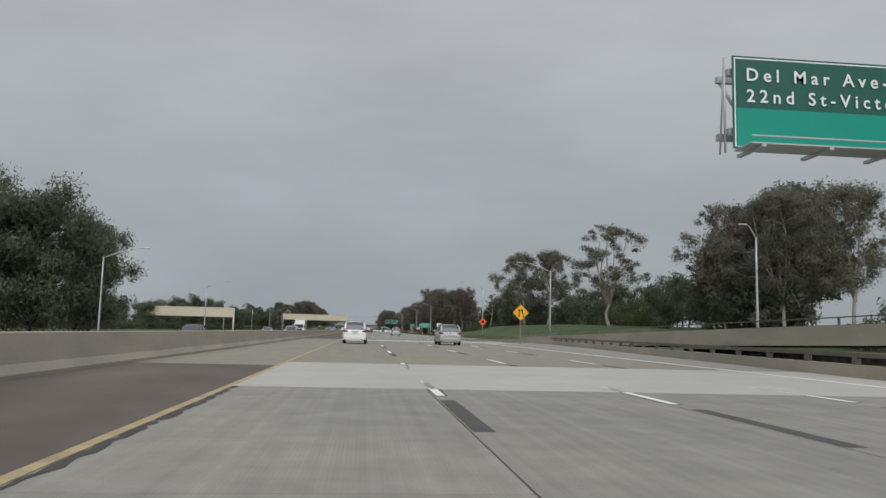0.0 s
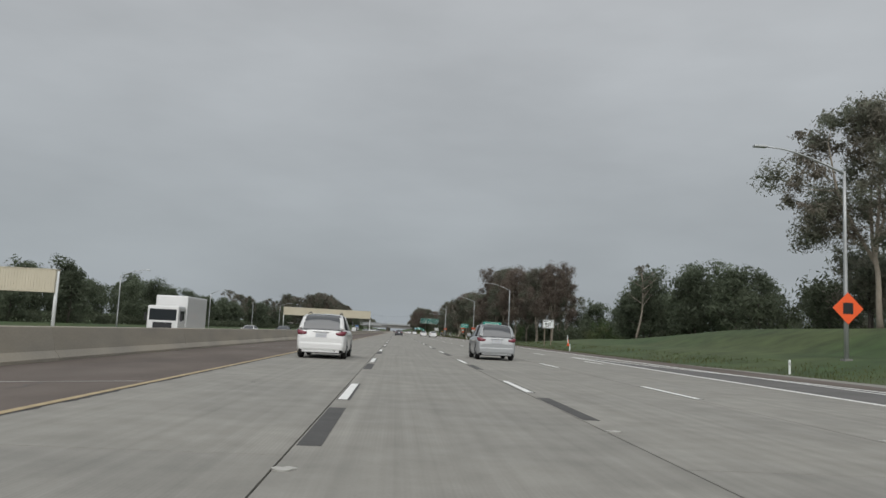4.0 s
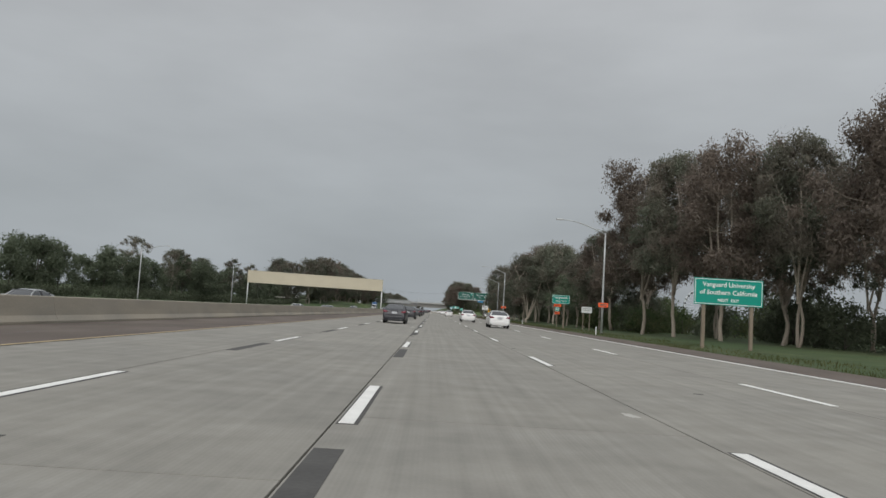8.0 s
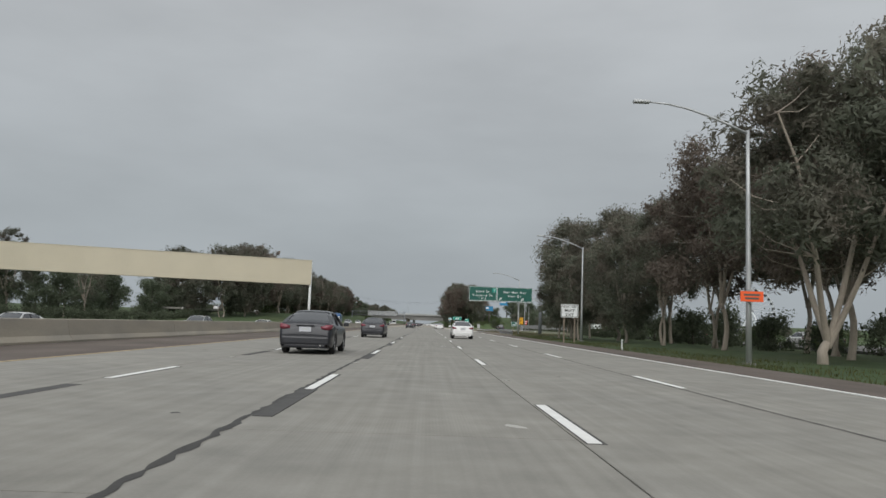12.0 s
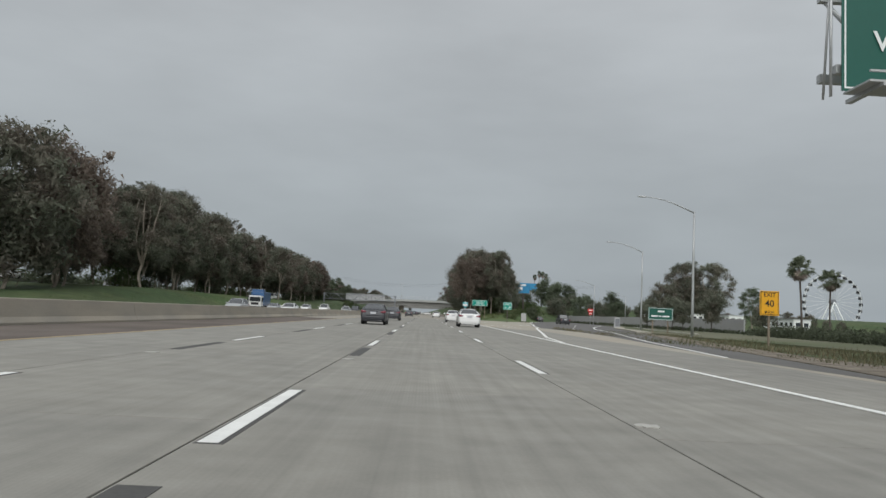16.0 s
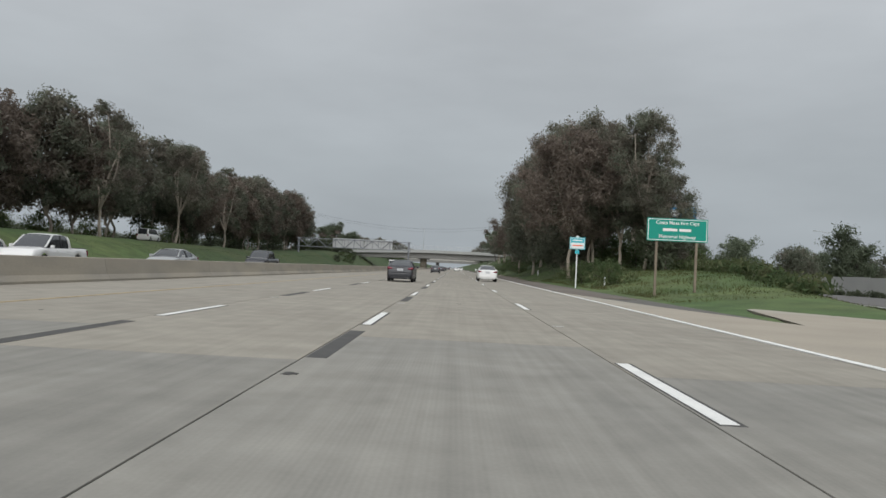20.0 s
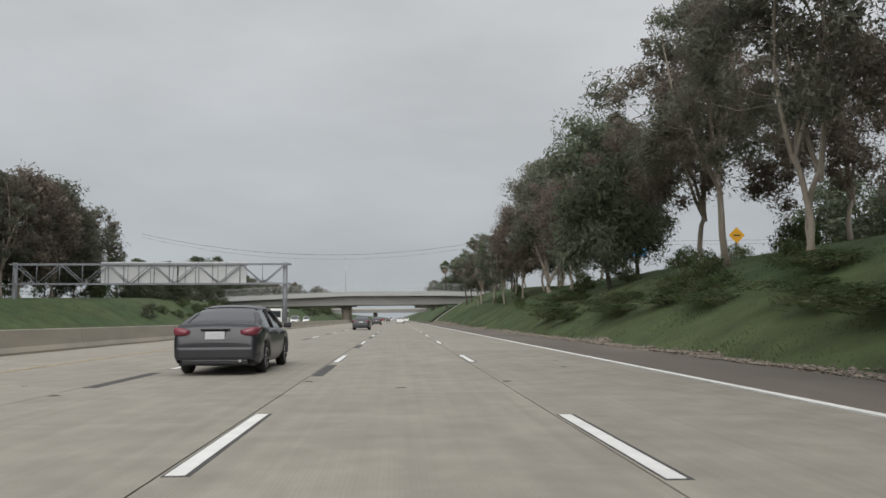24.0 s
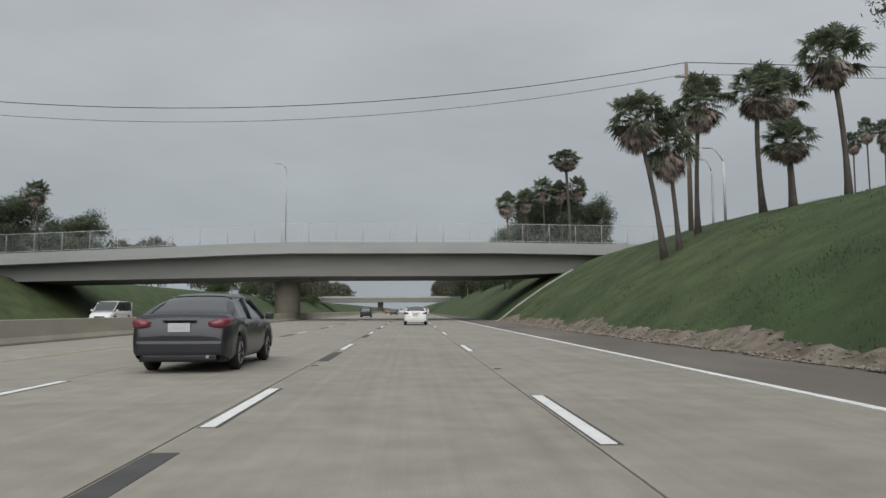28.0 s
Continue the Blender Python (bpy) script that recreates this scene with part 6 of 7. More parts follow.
# steel truss gantry with bare sign backs
g = thing("sign_gantry", "grey steel truss gantry with bare sign backs over the far lanes", "sign gantry", at=(-4.9, 854, 0))
part("column", tube([(0, 0, -0.5), (0, 0, 8.2)], [0.3, 0.28], 14), "gantry_steel", g)
part("column", tube([(-32.5, 0, -0.5), (-32.5, 0, 8.2)], [0.3, 0.28], 14), "gantry_steel", g)
for yy in (-0.55, 0.55):
    for zz in (5.6, 8.0):
        part("chord", box(-33, 0.7, yy - 0.08, yy + 0.08, zz - 0.09, zz + 0.09, 0.01), "gantry_steel", g)
for k in range(12):
    a = -32.4 + 2.7 * k
    lo, hi = (5.6, 8.0) if k % 2 else (8.0, 5.6)
    for yy in (-0.55, 0.55):
        part("brace", tube([(a, yy, lo), (a + 2.7, yy, hi)], [0.06, 0.06], 6), "gantry_steel", g)
    part("strut", tube([(a, -0.55, 5.6), (a, -0.55, 8.0)], [0.05, 0.05], 6), "gantry_steel", g)
for a, c in ((-22.6, -13.4), (-13.2, -4.9)):
    part("sign_back", box(a, c, 0.7, 0.78, 5.5, 8.35, 0.01), "grey_panel", g, "bare aluminium back of a sign")
    for k in range(5):
        xx = a + (c - a) * (k + 0.5) / 5
        part("stiffener", box(xx - 0.05, xx + 0.05, 0.62, 0.699, 5.55, 8.3), "gantry_steel", g)

# ---- road bridge over the freeway ----
ob = thing("overpass", "concrete road bridge with chain-link fence over the freeway", "bridge", at=(0, 971, 0))
SEGS = ((-70, 6.3, 3.9), (-37, 7.4, 4.4), (-5.6, 8.75, 5.0), (20, 8.75, 5.05), (34, 8.5, 5.7))


def deck_level(x):
    for (a, za, ba), (c, zc_, bc) in zip(SEGS, SEGS[1:]):
        if x <= c:
            u = (x - a) / (c - a)
            return za + (zc_ - za) * u, ba + (bc - ba) * u
    return SEGS[-1][1], SEGS[-1][2]


def deck_strip(name, y0, y1, zf, mat, x0=-95, x1=42, n=24):
    v, f = [], []
    for i in range(n + 1):
        x = x0 + (x1 - x0) * i / n
        lo, hi = zf(x)
        v += [(x, y0, lo), (x, y1, lo), (x, y1, hi), (x, y0, hi)]
    for i in range(n):
        a = 4 * i
        f += [(a, a + 4, a + 5, a + 1), (a + 1, a + 5, a + 6, a + 2), (a + 2, a + 6, a + 7, a + 3), (a + 3, a + 7, a + 4, a)]
    f += [(0, 1, 2, 3), (4 * n + 3, 4 * n + 2, 4 * n + 1, 4 * n)]
    o = new(name, raw(name, v, f, mat))
    o.parent = ob
    return o


# girder colour carries the shade under the deck; deck and parapet stay paler
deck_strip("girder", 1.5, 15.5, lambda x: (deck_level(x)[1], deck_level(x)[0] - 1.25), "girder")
deck_strip("deck", 0.0, 17.0, lambda x: (deck_level(x)[0] - 1.245, deck_level(x)[0] - 0.95), "bridge_concrete")
deck_strip("parapet", 0.02, 0.3, lambda x: (deck_level(x)[0] - 0.945, deck_level(x)[0]), "bridge_concrete")
deck_strip("parapet", 16.7, 16.98, lambda x: (deck_level(x)[0] - 0.945, deck_level(x)[0]), "deck")
part("pier", tube([(-5.6, 8.5, -0.5), (-5.6, 8.5, 5.6)], [1.5, 1.5], 24), "barrier", ob, "round concrete median pier")
# cap and abutments share the shade-darkened girder grey
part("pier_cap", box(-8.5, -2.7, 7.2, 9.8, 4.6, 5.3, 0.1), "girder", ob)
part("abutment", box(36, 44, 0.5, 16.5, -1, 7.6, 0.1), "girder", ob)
part("abutment", box(-97, -60, 0.5, 16.5, -1, 7.0, 0.1), "girder", ob)
for k in range(46):
    x = -95 + 3.0 * k
    z = deck_level(x)[0]
    part("fence_post", tube([(x, 0.16, z - 0.05), (x, 0.16, z + 2.1)], [0.035, 0.035], 6), "steel", ob)
for dz in (0.12, 2.08):
    o = deck_strip("fence_rail", 0.13, 0.18, lambda x, dz=dz: (deck_level(x)[0] + dz, deck_level(x)[0] + dz + 0.05), "steel")
v, f = [], []
for k in range(760):
    x = -95 + 0.18 * k
    z = deck_level(x)[0]
    for a, c in ((0, 2.0), (2.0, 0)):
        i = len(v)
        v += [(x, 0.15, z + a + 0.1), (x + 0.012, 0.15, z + a + 0.1), (x + 0.9 + 0.012, 0.16, z + c + 0.1), (x + 0.9, 0.16, z + c + 0.1)]
        f.append((i, i + 1, i + 2, i + 3))
mesh_ob = new("chain_link", raw("chain_link", v, f, "steel"))
mesh_ob.parent = ob
tagged(mesh_ob, "fine chain-link mesh", kind="stuff")
sl = thing("street_lamp", "slim grey lamp standing on the bridge parapet", "street lamp", at=(-5.9, 979, 7.8))
part("pole", tube([(0, 0, 0), (0, 0, 6), (0, 0, 10.7)], [0.11, 0.09, 0.07], 8), "steel", sl)
part("arm", tube([(0, 0, 10.6), (-0.3, 0, 11.2), (-0.9, 0, 11.4)], [0.06, 0.05, 0.04], 8), "steel", sl)
part("luminaire", box(-1.4, -0.8, -0.12, 0.12, 11.32, 11.44, 0.03), "steel", sl)

far = thing("overpass", "distant concrete road bridge across the freeway", "bridge", at=(0, 1260, 0))
part("girder", box(-80, 60, 0, 14, 5.2, 7.2, 0.05), "girder", far)
part("parapet", box(-80, 60, -0.2, 0.1, 7.201, 8.1), "deck", far)
part("pier", tube([(-5.6, 7, -0.5), (-5.6, 7, 5.3)], [1.4, 1.4], 16), "girder", far)


# ---- vehicles ----
CARS = {
    # length, half width, wheel radius, wheel positions, top of the lower body (y, z), glasshouse (y, z), half width at the roof
    "sedan": (4.8, 0.91, 0.33, (1.02, 3.80), ((0, 0.66), (0.05, 0.93), (0.14, 1.06), (0.75, 1.08), (1.6, 1.0), (3.4, 0.97), (4.1, 0.92), (4.55, 0.80), (4.72, 0.66), (4.8, 0.56)), ((0.55, 1.05), (0.80, 1.17), (1.15, 1.33), (1.5, 1.43), (1.9, 1.47), (2.5, 1.47), (2.9, 1.42), (3.3, 1.22), (3.72, 0.97)), 0.57),
    "suv": (4.65, 0.93, 0.37, (0.95, 3.62), ((0, 0.75), (0.05, 1.02), (0.10, 1.10), (1.6, 1.10), (3.2, 1.08), (3.9, 1.02), (4.4, 0.92), (4.58, 0.75), (4.65, 0.6)), ((0.06, 1.08), (0.16, 1.28), (0.36, 1.54), (0.9, 1.64), (1.8, 1.67), (2.4, 1.63), (2.8, 1.47), (3.4, 1.07)), 0.62),
    "pickup": (5.6, 0.98, 0.40, (1.15, 4.55), ((0, 0.75), (0.04, 1.10), (0.08, 1.18), (2.0, 1.18), (3.9, 1.16), (4.7, 1.14), (5.4, 1.04), (5.55, 0.8), (5.6, 0.65)), ((1.95, 1.16), (2.02, 1.5), (2.15, 1.82), (2.6, 1.88), (3.3, 1.88), (3.6, 1.82), (3.9, 1.6), (4.45, 1.14)), 0.70),
    "van": (5.2, 0.97, 0.36, (1.0, 4.15), ((0, 0.75), (0.03, 1.1), (0.06, 1.2), (3.6, 1.18), (4.4, 1.10), (5.0, 0.95), (5.15, 0.75), (5.2, 0.6)), ((0.03, 1.18), (0.06, 1.6), (0.14, 1.95), (1.0, 2.02), (3.0, 2.02), (3.4, 1.95), (3.8, 1.7), (4.5, 1.08)), 0.80),
}


def curve_at(rows, y):
    if y <= rows[0][0]:
        return rows[0][1]
    for (a, za), (b, zb) in zip(rows, rows[1:]):
        if y <= b:
            return za + (zb - za) * (y - a) / (b - a)
    return rows[-1][1]


def loft(rings, bm=None, close=True):
    bm = bm or bmesh.new()
    rows = [[bm.verts.new(p) for p in r] for r in rings]
    for a, b in zip(rows, rows[1:]):
        for i in range(len(a) - 1):
            f = bm.faces.new((a[i], a[i + 1], b[i + 1], b[i]))
            f.smooth = True
    if close:
        bm.faces.new(rows[0][::-1])
        bm.faces.new(rows[-1])
    bmesh.ops.recalc_face_normals(bm, faces=bm.faces)
    return bm


def tail_shape(sx, W, zl):
    """A lamp that wraps round the rear corner and tapers towards the boot lid."""
    b = bmesh.new()
    rows = []
    for x, y, lo, hi in ((0.62 * W, -0.012, 0.20, 0.13), (0.72 * W, -0.010, 0.225, 0.11), (0.84 * W, 0.012, 0.24, 0.075), (0.93 * W, 0.07, 0.225, 0.06), (0.965 * W, 0.20, 0.19, 0.055), (0.985 * W, 0.42, 0.12, 0.06)):
        rows.append([b.verts.new((sx * x, y, zl - lo)), b.verts.new((sx * (x + 0.012), y - 0.008, zl - (lo + hi) / 2)), b.verts.new((sx * x, y, zl - hi)), b.verts.new((sx * x * 0.8, y + 0.12, zl - hi)), b.verts.new((sx * x * 0.8, y + 0.12, zl - lo))])
    for p, q in zip(rows, rows[1:]):
        for i in range(5):
            b.faces.new((p[i], p[(i + 1) % 5], q[(i + 1) % 5], q[i])).smooth = True
    b.faces.new(rows[0][::-1])
    b.faces.new(rows[-1])
    bmesh.ops.recalc_face_normals(b, faces=b.faces)
    return b


def car(kind, paint, label, x, y, away=True, name=None, group="traffic", plate=True, z=0.0):
    """A car whose tail stands at y (driving away), or whose nose does (coming towards)."""
    L, W, R, wheels, top, house, wr = CARS[kind]
    c = thing(name or {"sedan": "sedan_car", "suv": "suv_car", "pickup": "pickup_truck", "van": "passenger_van"}[kind], label, {"sedan": "car", "suv": "car", "pickup": "pickup truck", "van": "van"}[kind], group, (x, y if away else y + L, z), 0 if away else 180)
    P = "paint_" + paint

    def plan(v):
        e = min(v / 0.55, (L - v) / 0.8, 1.0)
        return W * (0.86 + 0.14 * math.sqrt(max(0.0, 1 - (1 - e) ** 2)))

    def under(v):
        z0 = 0.24 + 0.10 * (1 - min(1, v / 0.35)) + 0.08 * (1 - min(1, (L - v) / 0.35))
        for wy in wheels:
            d = abs(v - wy)
            if d < R + 0.07:
                z0 = max(z0, R + math.sqrt(max(0.0, (R + 0.07) ** 2 - d * d)))
        return z0

    ys = sorted({round(v, 3) for v in [p[0] for p in top] + [0.02, 0.09, 0.3, 0.5] + [L - 0.3, L - 0.1] + [wy + (R + 0.07) * q for wy in wheels for q in (-1.001, -1, -0.92, -0.75, -0.5, -0.25, 0, 0.25, 0.5, 0.75, 0.92, 1, 1.001)] + [L * k / 14 for k in range(1, 14)] if 0 <= v <= L})
    rings = []
    for v in ys:
        w, zt, zb = plan(v), curve_at(top, v), under(v)
        zb = min(zb, zt - 0.06)
        h = zt - zb
        half = [(w * 0.93, zb), (w * 0.985, zb + 0.12 * h), (w, zb + 0.45 * h), (w * 0.985, zb + 0.72 * h), (w * 0.94, zt - 0.035), (w * 0.86, zt), (w * 0.45, zt + 0.02), (0, zt + 0.028)]
        rings.append([(-a, v, b) for a, b in half] + [(a, v, b) for a, b in half[-2::-1]])
    part("body", loft(rings), P, c)
    part("underbody", box(-W * 0.86, W * 0.86, 0.25, L - 0.3, 0.2, 0.55), "trim_black", c)
    rings = []
    hv = sorted({round(v, 3) for v in [p[0] for p in house] + [house[0][0] + (house[-1][0] - house[0][0]) * k / 14 for k in range(15)]})
    for v in hv:
        z1 = curve_at(house, v)
        zb = min(curve_at(top, v) - 0.03, z1 - 0.01)
        u = min(1.0, max(0.0, (z1 - zb) / (max(p[1] for p in house) - 1.0)))
        wb = plan(v) * 0.90
        wt = wb + (wr - wb) * u
        half = [(wb, zb), (wb + (wt - wb) * 0.55, zb + (z1 - zb) * 0.6), (wt + 0.03, z1 - 0.05 * u), (wt * 0.86, z1), (wt * 0.4, z1 + 0.012), (0, z1 + 0.016)]
        rings.append([(-a, v, b) for a, b in half] + [(a, v, b) for a, b in half[-2::-1]])
    glass = part("glasshouse", loft(rings), "glass", c, "dark tinted windows")
    zmax = max(p[1] for p in house)
    roof_v = [v for v in hv if curve_at(house, v) > zmax - 0.09]
    rings = []
    for v in roof_v:
        z1 = curve_at(house, v)
        half = [(wr + 0.042, z1 - 0.062), (wr + 0.03, z1 - 0.02), (wr * 0.86, z1 + 0.010), (wr * 0.4, z1 + 0.024), (0, z1 + 0.028)]
        rings.append([(-a, v, b) for a, b in half] + [(a, v, b) for a, b in half[-2::-1]])
    part("roof", loft(rings, close=False), P, c)
    mid = (roof_v[0] + roof_v[-1]) / 2
    for sx in (-1, 1):
        zb0, zb1 = curve_at(house, house[0][0]), curve_at(house, house[-1][0])
        wa, wc = plan(house[0][0]) * 0.90, plan(house[-1][0]) * 0.88
        skin = []
        for v in [q for q in hv if q <= house[0][0] + (0.66 if kind == "sedan" else 0.34)]:
            z1 = curve_at(house, v)
            zb = min(curve_at(top, v) - 0.03, z1 - 0.01)
            u = min(1.0, max(0.0, (z1 - zb) / (zmax - 1.0)))
            wb = plan(v) * 0.90
            wt = wb + (wr - wb) * u
            skin.append([(sx * (wb + 0.02), v, zb), (sx * (wb + (wt - wb) * 0.55 + 0.02), v, zb + (z1 - zb) * 0.6), (sx * (wt + 0.05), v, z1 - 0.05 * u + 0.004), (sx * (wt * 0.9), v, z1 + 0.012)])
        part("quarter_panel", loft(skin, close=False), P, c)
        if kind != "sedan":
            part("rear_pillar", tube([(sx * wa, house[0][0] + 0.02, zb0), (sx * (wa * 0.45 + wr * 0.55 + 0.02), (house[0][0] * 0.4 + roof_v[0] * 0.6), zb0 + (zmax - zb0) * 0.62), (sx * (wr + 0.03), roof_v[0], curve_at(house, roof_v[0]) - 0.03)], [0.085, 0.075, 0.06], 6), P, c)
        part("front_pillar", tube([(sx * wc, house[-1][0] - 0.03, zb1 + 0.02), (sx * (wr + 0.04), roof_v[-1], curve_at(house, roof_v[-1]) - 0.03)], [0.05, 0.045], 6), P, c)
        part("middle_pillar", tube([(sx * (plan(mid) * 0.9 + 0.005), mid, curve_at(top, mid) - 0.03), (sx * (wr + 0.06), mid, zmax - 0.06)], [0.04, 0.035], 6), "trim_black", c)
        part("mirror", box(sx * (W + 0.10) - 0.09, sx * (W + 0.10) + 0.09, house[-1][0] - 0.42, house[-1][0] - 0.28, curve_at(top, 3.2) - 0.02, curve_at(top, 3.2) + 0.13, 0.03), P, c)
        zl = curve_at(top, 0.3)
        tl = tail_shape(sx, W, zl) if kind in ("sedan", "suv") else box(sx * W * 0.86 - 0.08, sx * W * 0.86 + 0.08, -0.012, 0.16, zl - 0.38, zl - 0.08, 0.02)
        part("tail_lamp", tl, "tail_red", c)
        part("head_lamp", box(sx * W * 0.68 - 0.2, sx * W * 0.68 + 0.2, L - 0.42, L - 0.10, 0.60, 0.76, 0.05), "head_clear", c)
        for q, wy in enumerate(wheels):
            wheel = part("wheel", tube([(sx * (W - 0.22), wy, R), (sx * (W - 0.19), wy, R), (sx * (W - 0.05), wy, R), (sx * (W - 0.015), wy, R)], [R - 0.03, R, R, R - 0.035], 22), "tyre", c, "black rubber tyre")
            rim = part("rim", tube([(sx * (W - 0.05), wy, R), (sx * (W - 0.008), wy, R)], [R * 0.68, R * 0.64], 18), "rim", wheel, "alloy wheel rim")
            hub = bmesh.new()
            for k in range(5):
                a = k * 1.2566
                tube([(sx * (W - 0.004), wy + 0.12 * R * math.cos(a), R + 0.12 * R * math.sin(a)), (sx * (W - 0.004), wy + 0.6 * R * math.cos(a + 0.6), R + 0.6 * R * math.sin(a + 0.6))], [0.022, 0.014], 5, hub)
            part("spokes", hub, "trim_black", wheel)
        for k, vy in enumerate((mid - 0.55, mid + 0.45)):
            part("door_handle", box(sx * W * 0.985 - 0.015, sx * W * 0.985 + 0.015, vy - 0.1, vy + 0.1, curve_at(top, vy) - 0.17, curve_at(top, vy) - 0.13, 0.008), P if paint != "silver" else "chrome", c)
    part("rear_bumper", box(-W * 0.86, W * 0.86, -0.022, 0.16, 0.33, 0.60, 0.06), P, c)
    part("lower_valance", box(-W * 0.74, W * 0.74, 0.02, 0.24, 0.235, 0.345, 0.03), P, c)
    part("front_bumper", box(-W * 0.84, W * 0.84, L - 0.2, L + 0.03, 0.3, 0.56, 0.05), P, c)
    part("grille", box(-W * 0.45, W * 0.45, L - 0.15, L + 0.005, 0.57, 0.72, 0.02), "trim_black", c)
    if plate:
        zp = curve_at(top, 0.3) - 0.22
        part("number_plate", box(-0.2, 0.2, -0.012 if kind != "sedan" else -0.01, 0.06, zp - 0.09, zp + 0.07, 0.006), "plate", c)
        part("plate_bar", box(-0.11, 0.11, -0.016, -0.0125, zp - 0.025, zp + 0.03), "grey_panel", c)
    if kind in ("sedan", "suv"):
        part("trim_strip", box(-0.3, 0.3, -0.006, 0.1, curve_at(top, 0.3) - 0.115, curve_at(top, 0.3) - 0.09, 0.006), P if kind == "sedan" else "chrome", c)
        part("exhaust_tip", tube([(0.52, 0.0, 0.31), (0.52, 0.25, 0.31)], [0.035, 0.035], 8), "chrome", c)
    if kind == "pickup":
        part("load_bed", box(-W * 0.82, W * 0.82, 0.12, 1.9, 1.185, 1.215), "trim_black", c)
    if kind == "suv":
        for sx in (-1, 1):
            part("roof_rail", tube([(sx * (wr - 0.02), roof_v[0] + 0.1, zmax + 0.0), (sx * (wr - 0.02), mid, zmax + 0.07), (sx * (wr - 0.02), roof_v[-1] - 0.1, zmax + 0.0)], [0.02, 0.02, 0.02], 6), "trim_black", c)
    return c


# going our way
# one silver and one white crossover, each added twice
car("suv", "silver", "silver crossover in the third lane", 9.2, 159.4)
car("suv", "silver", "silver crossover in the third lane", 9.3, 58.5)
car("suv", "white", "white crossover car in the fast lane", 1.7, 55.5)
car("suv", "white", "white crossover car in the fast lane", 1.7, 152.5)
# copies of one dark sedan, added ahead of the camera along its path
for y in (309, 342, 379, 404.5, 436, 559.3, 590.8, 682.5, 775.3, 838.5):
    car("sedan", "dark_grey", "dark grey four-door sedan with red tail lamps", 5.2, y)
# copies of one white sedan, added in the same way
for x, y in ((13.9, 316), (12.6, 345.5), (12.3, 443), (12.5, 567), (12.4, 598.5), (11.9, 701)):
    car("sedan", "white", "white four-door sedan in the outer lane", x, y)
# the same two sedans again, beyond the end of the path
car("sedan", "white", "white four-door sedan in the middle lane", 9.7, 944.5)
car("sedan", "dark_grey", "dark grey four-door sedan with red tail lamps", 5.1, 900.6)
for kind, paint, label, x, y in (
    ("suv", "dark_grey", "dark green-grey SUV far ahead under the bridge", 1.8, 1014), ("sedan", "black_car", "black sedan far down the road", 5.2, 1075), ("sedan", "silver", "silver sedan in distant traffic", 9.0, 1090),
    ("suv", "white", "white SUV in distant traffic", 12.6, 1060), ("sedan", "red_car", "dark red sedan in distant traffic", 1.8, 1140), ("suv", "silver", "silver SUV in distant traffic", 9.2, 1170), ("van", "white", "white van in distant traffic", 5.3, 1210), ("sedan", "white", "white sedan in distant traffic", 12.7, 1190)):
    car(kind, paint, label, x, y, plate=False)
# on the exit ramp
car("pickup", "dark_grey", "dark grey pickup truck on the exit ramp", 36.2, 652)
car("sedan", "black_car", "black sedan on the exit ramp", 41, 715)
car("van", "white", "white van parked on the lawn above the far lanes", -40.5, 750, plate=False, group="parked cars", z=ground_height(-40.5, 752) + 0.03)
# parked in the lot beyond the trees
for k, (kind, paint, label) in enumerate((("sedan", "white", "white sedan parked in the lot"), ("suv", "silver", "silver SUV parked in the lot"), ("sedan", "dark_grey", "dark sedan parked in the lot"), ("suv", "white", "white SUV parked in the lot"), ("sedan", "red_car", "dark red sedan parked in the lot"), ("van", "white", "white van parked in the lot"), ("sedan", "silver", "silver sedan parked in the lot"), ("suv", "black_car", "black SUV parked in the lot"))):
    car(kind, paint, label, 53 + 2.9 * (k % 2) + 2.2 * (k // 4), 436 + 11.5 * k, group="parked cars", plate=False, z=0.13)
for kind, paint, label, y in (("sedan", "white", "white sedan parked on the frontage road", 631), ("suv", "silver", "silver SUV parked on the frontage road", 672), ("sedan", "white", "white sedan parked on the frontage road", 690), ("sedan", "silver", "silver sedan parked on the frontage road", 741), ("suv", "white", "white SUV parked on the frontage road", 772), ("sedan", "dark_grey", "dark sedan parked on the frontage road", 806)):
    car(kind, paint, label, -60.5, y, plate=False, group="parked cars", z=3.43)
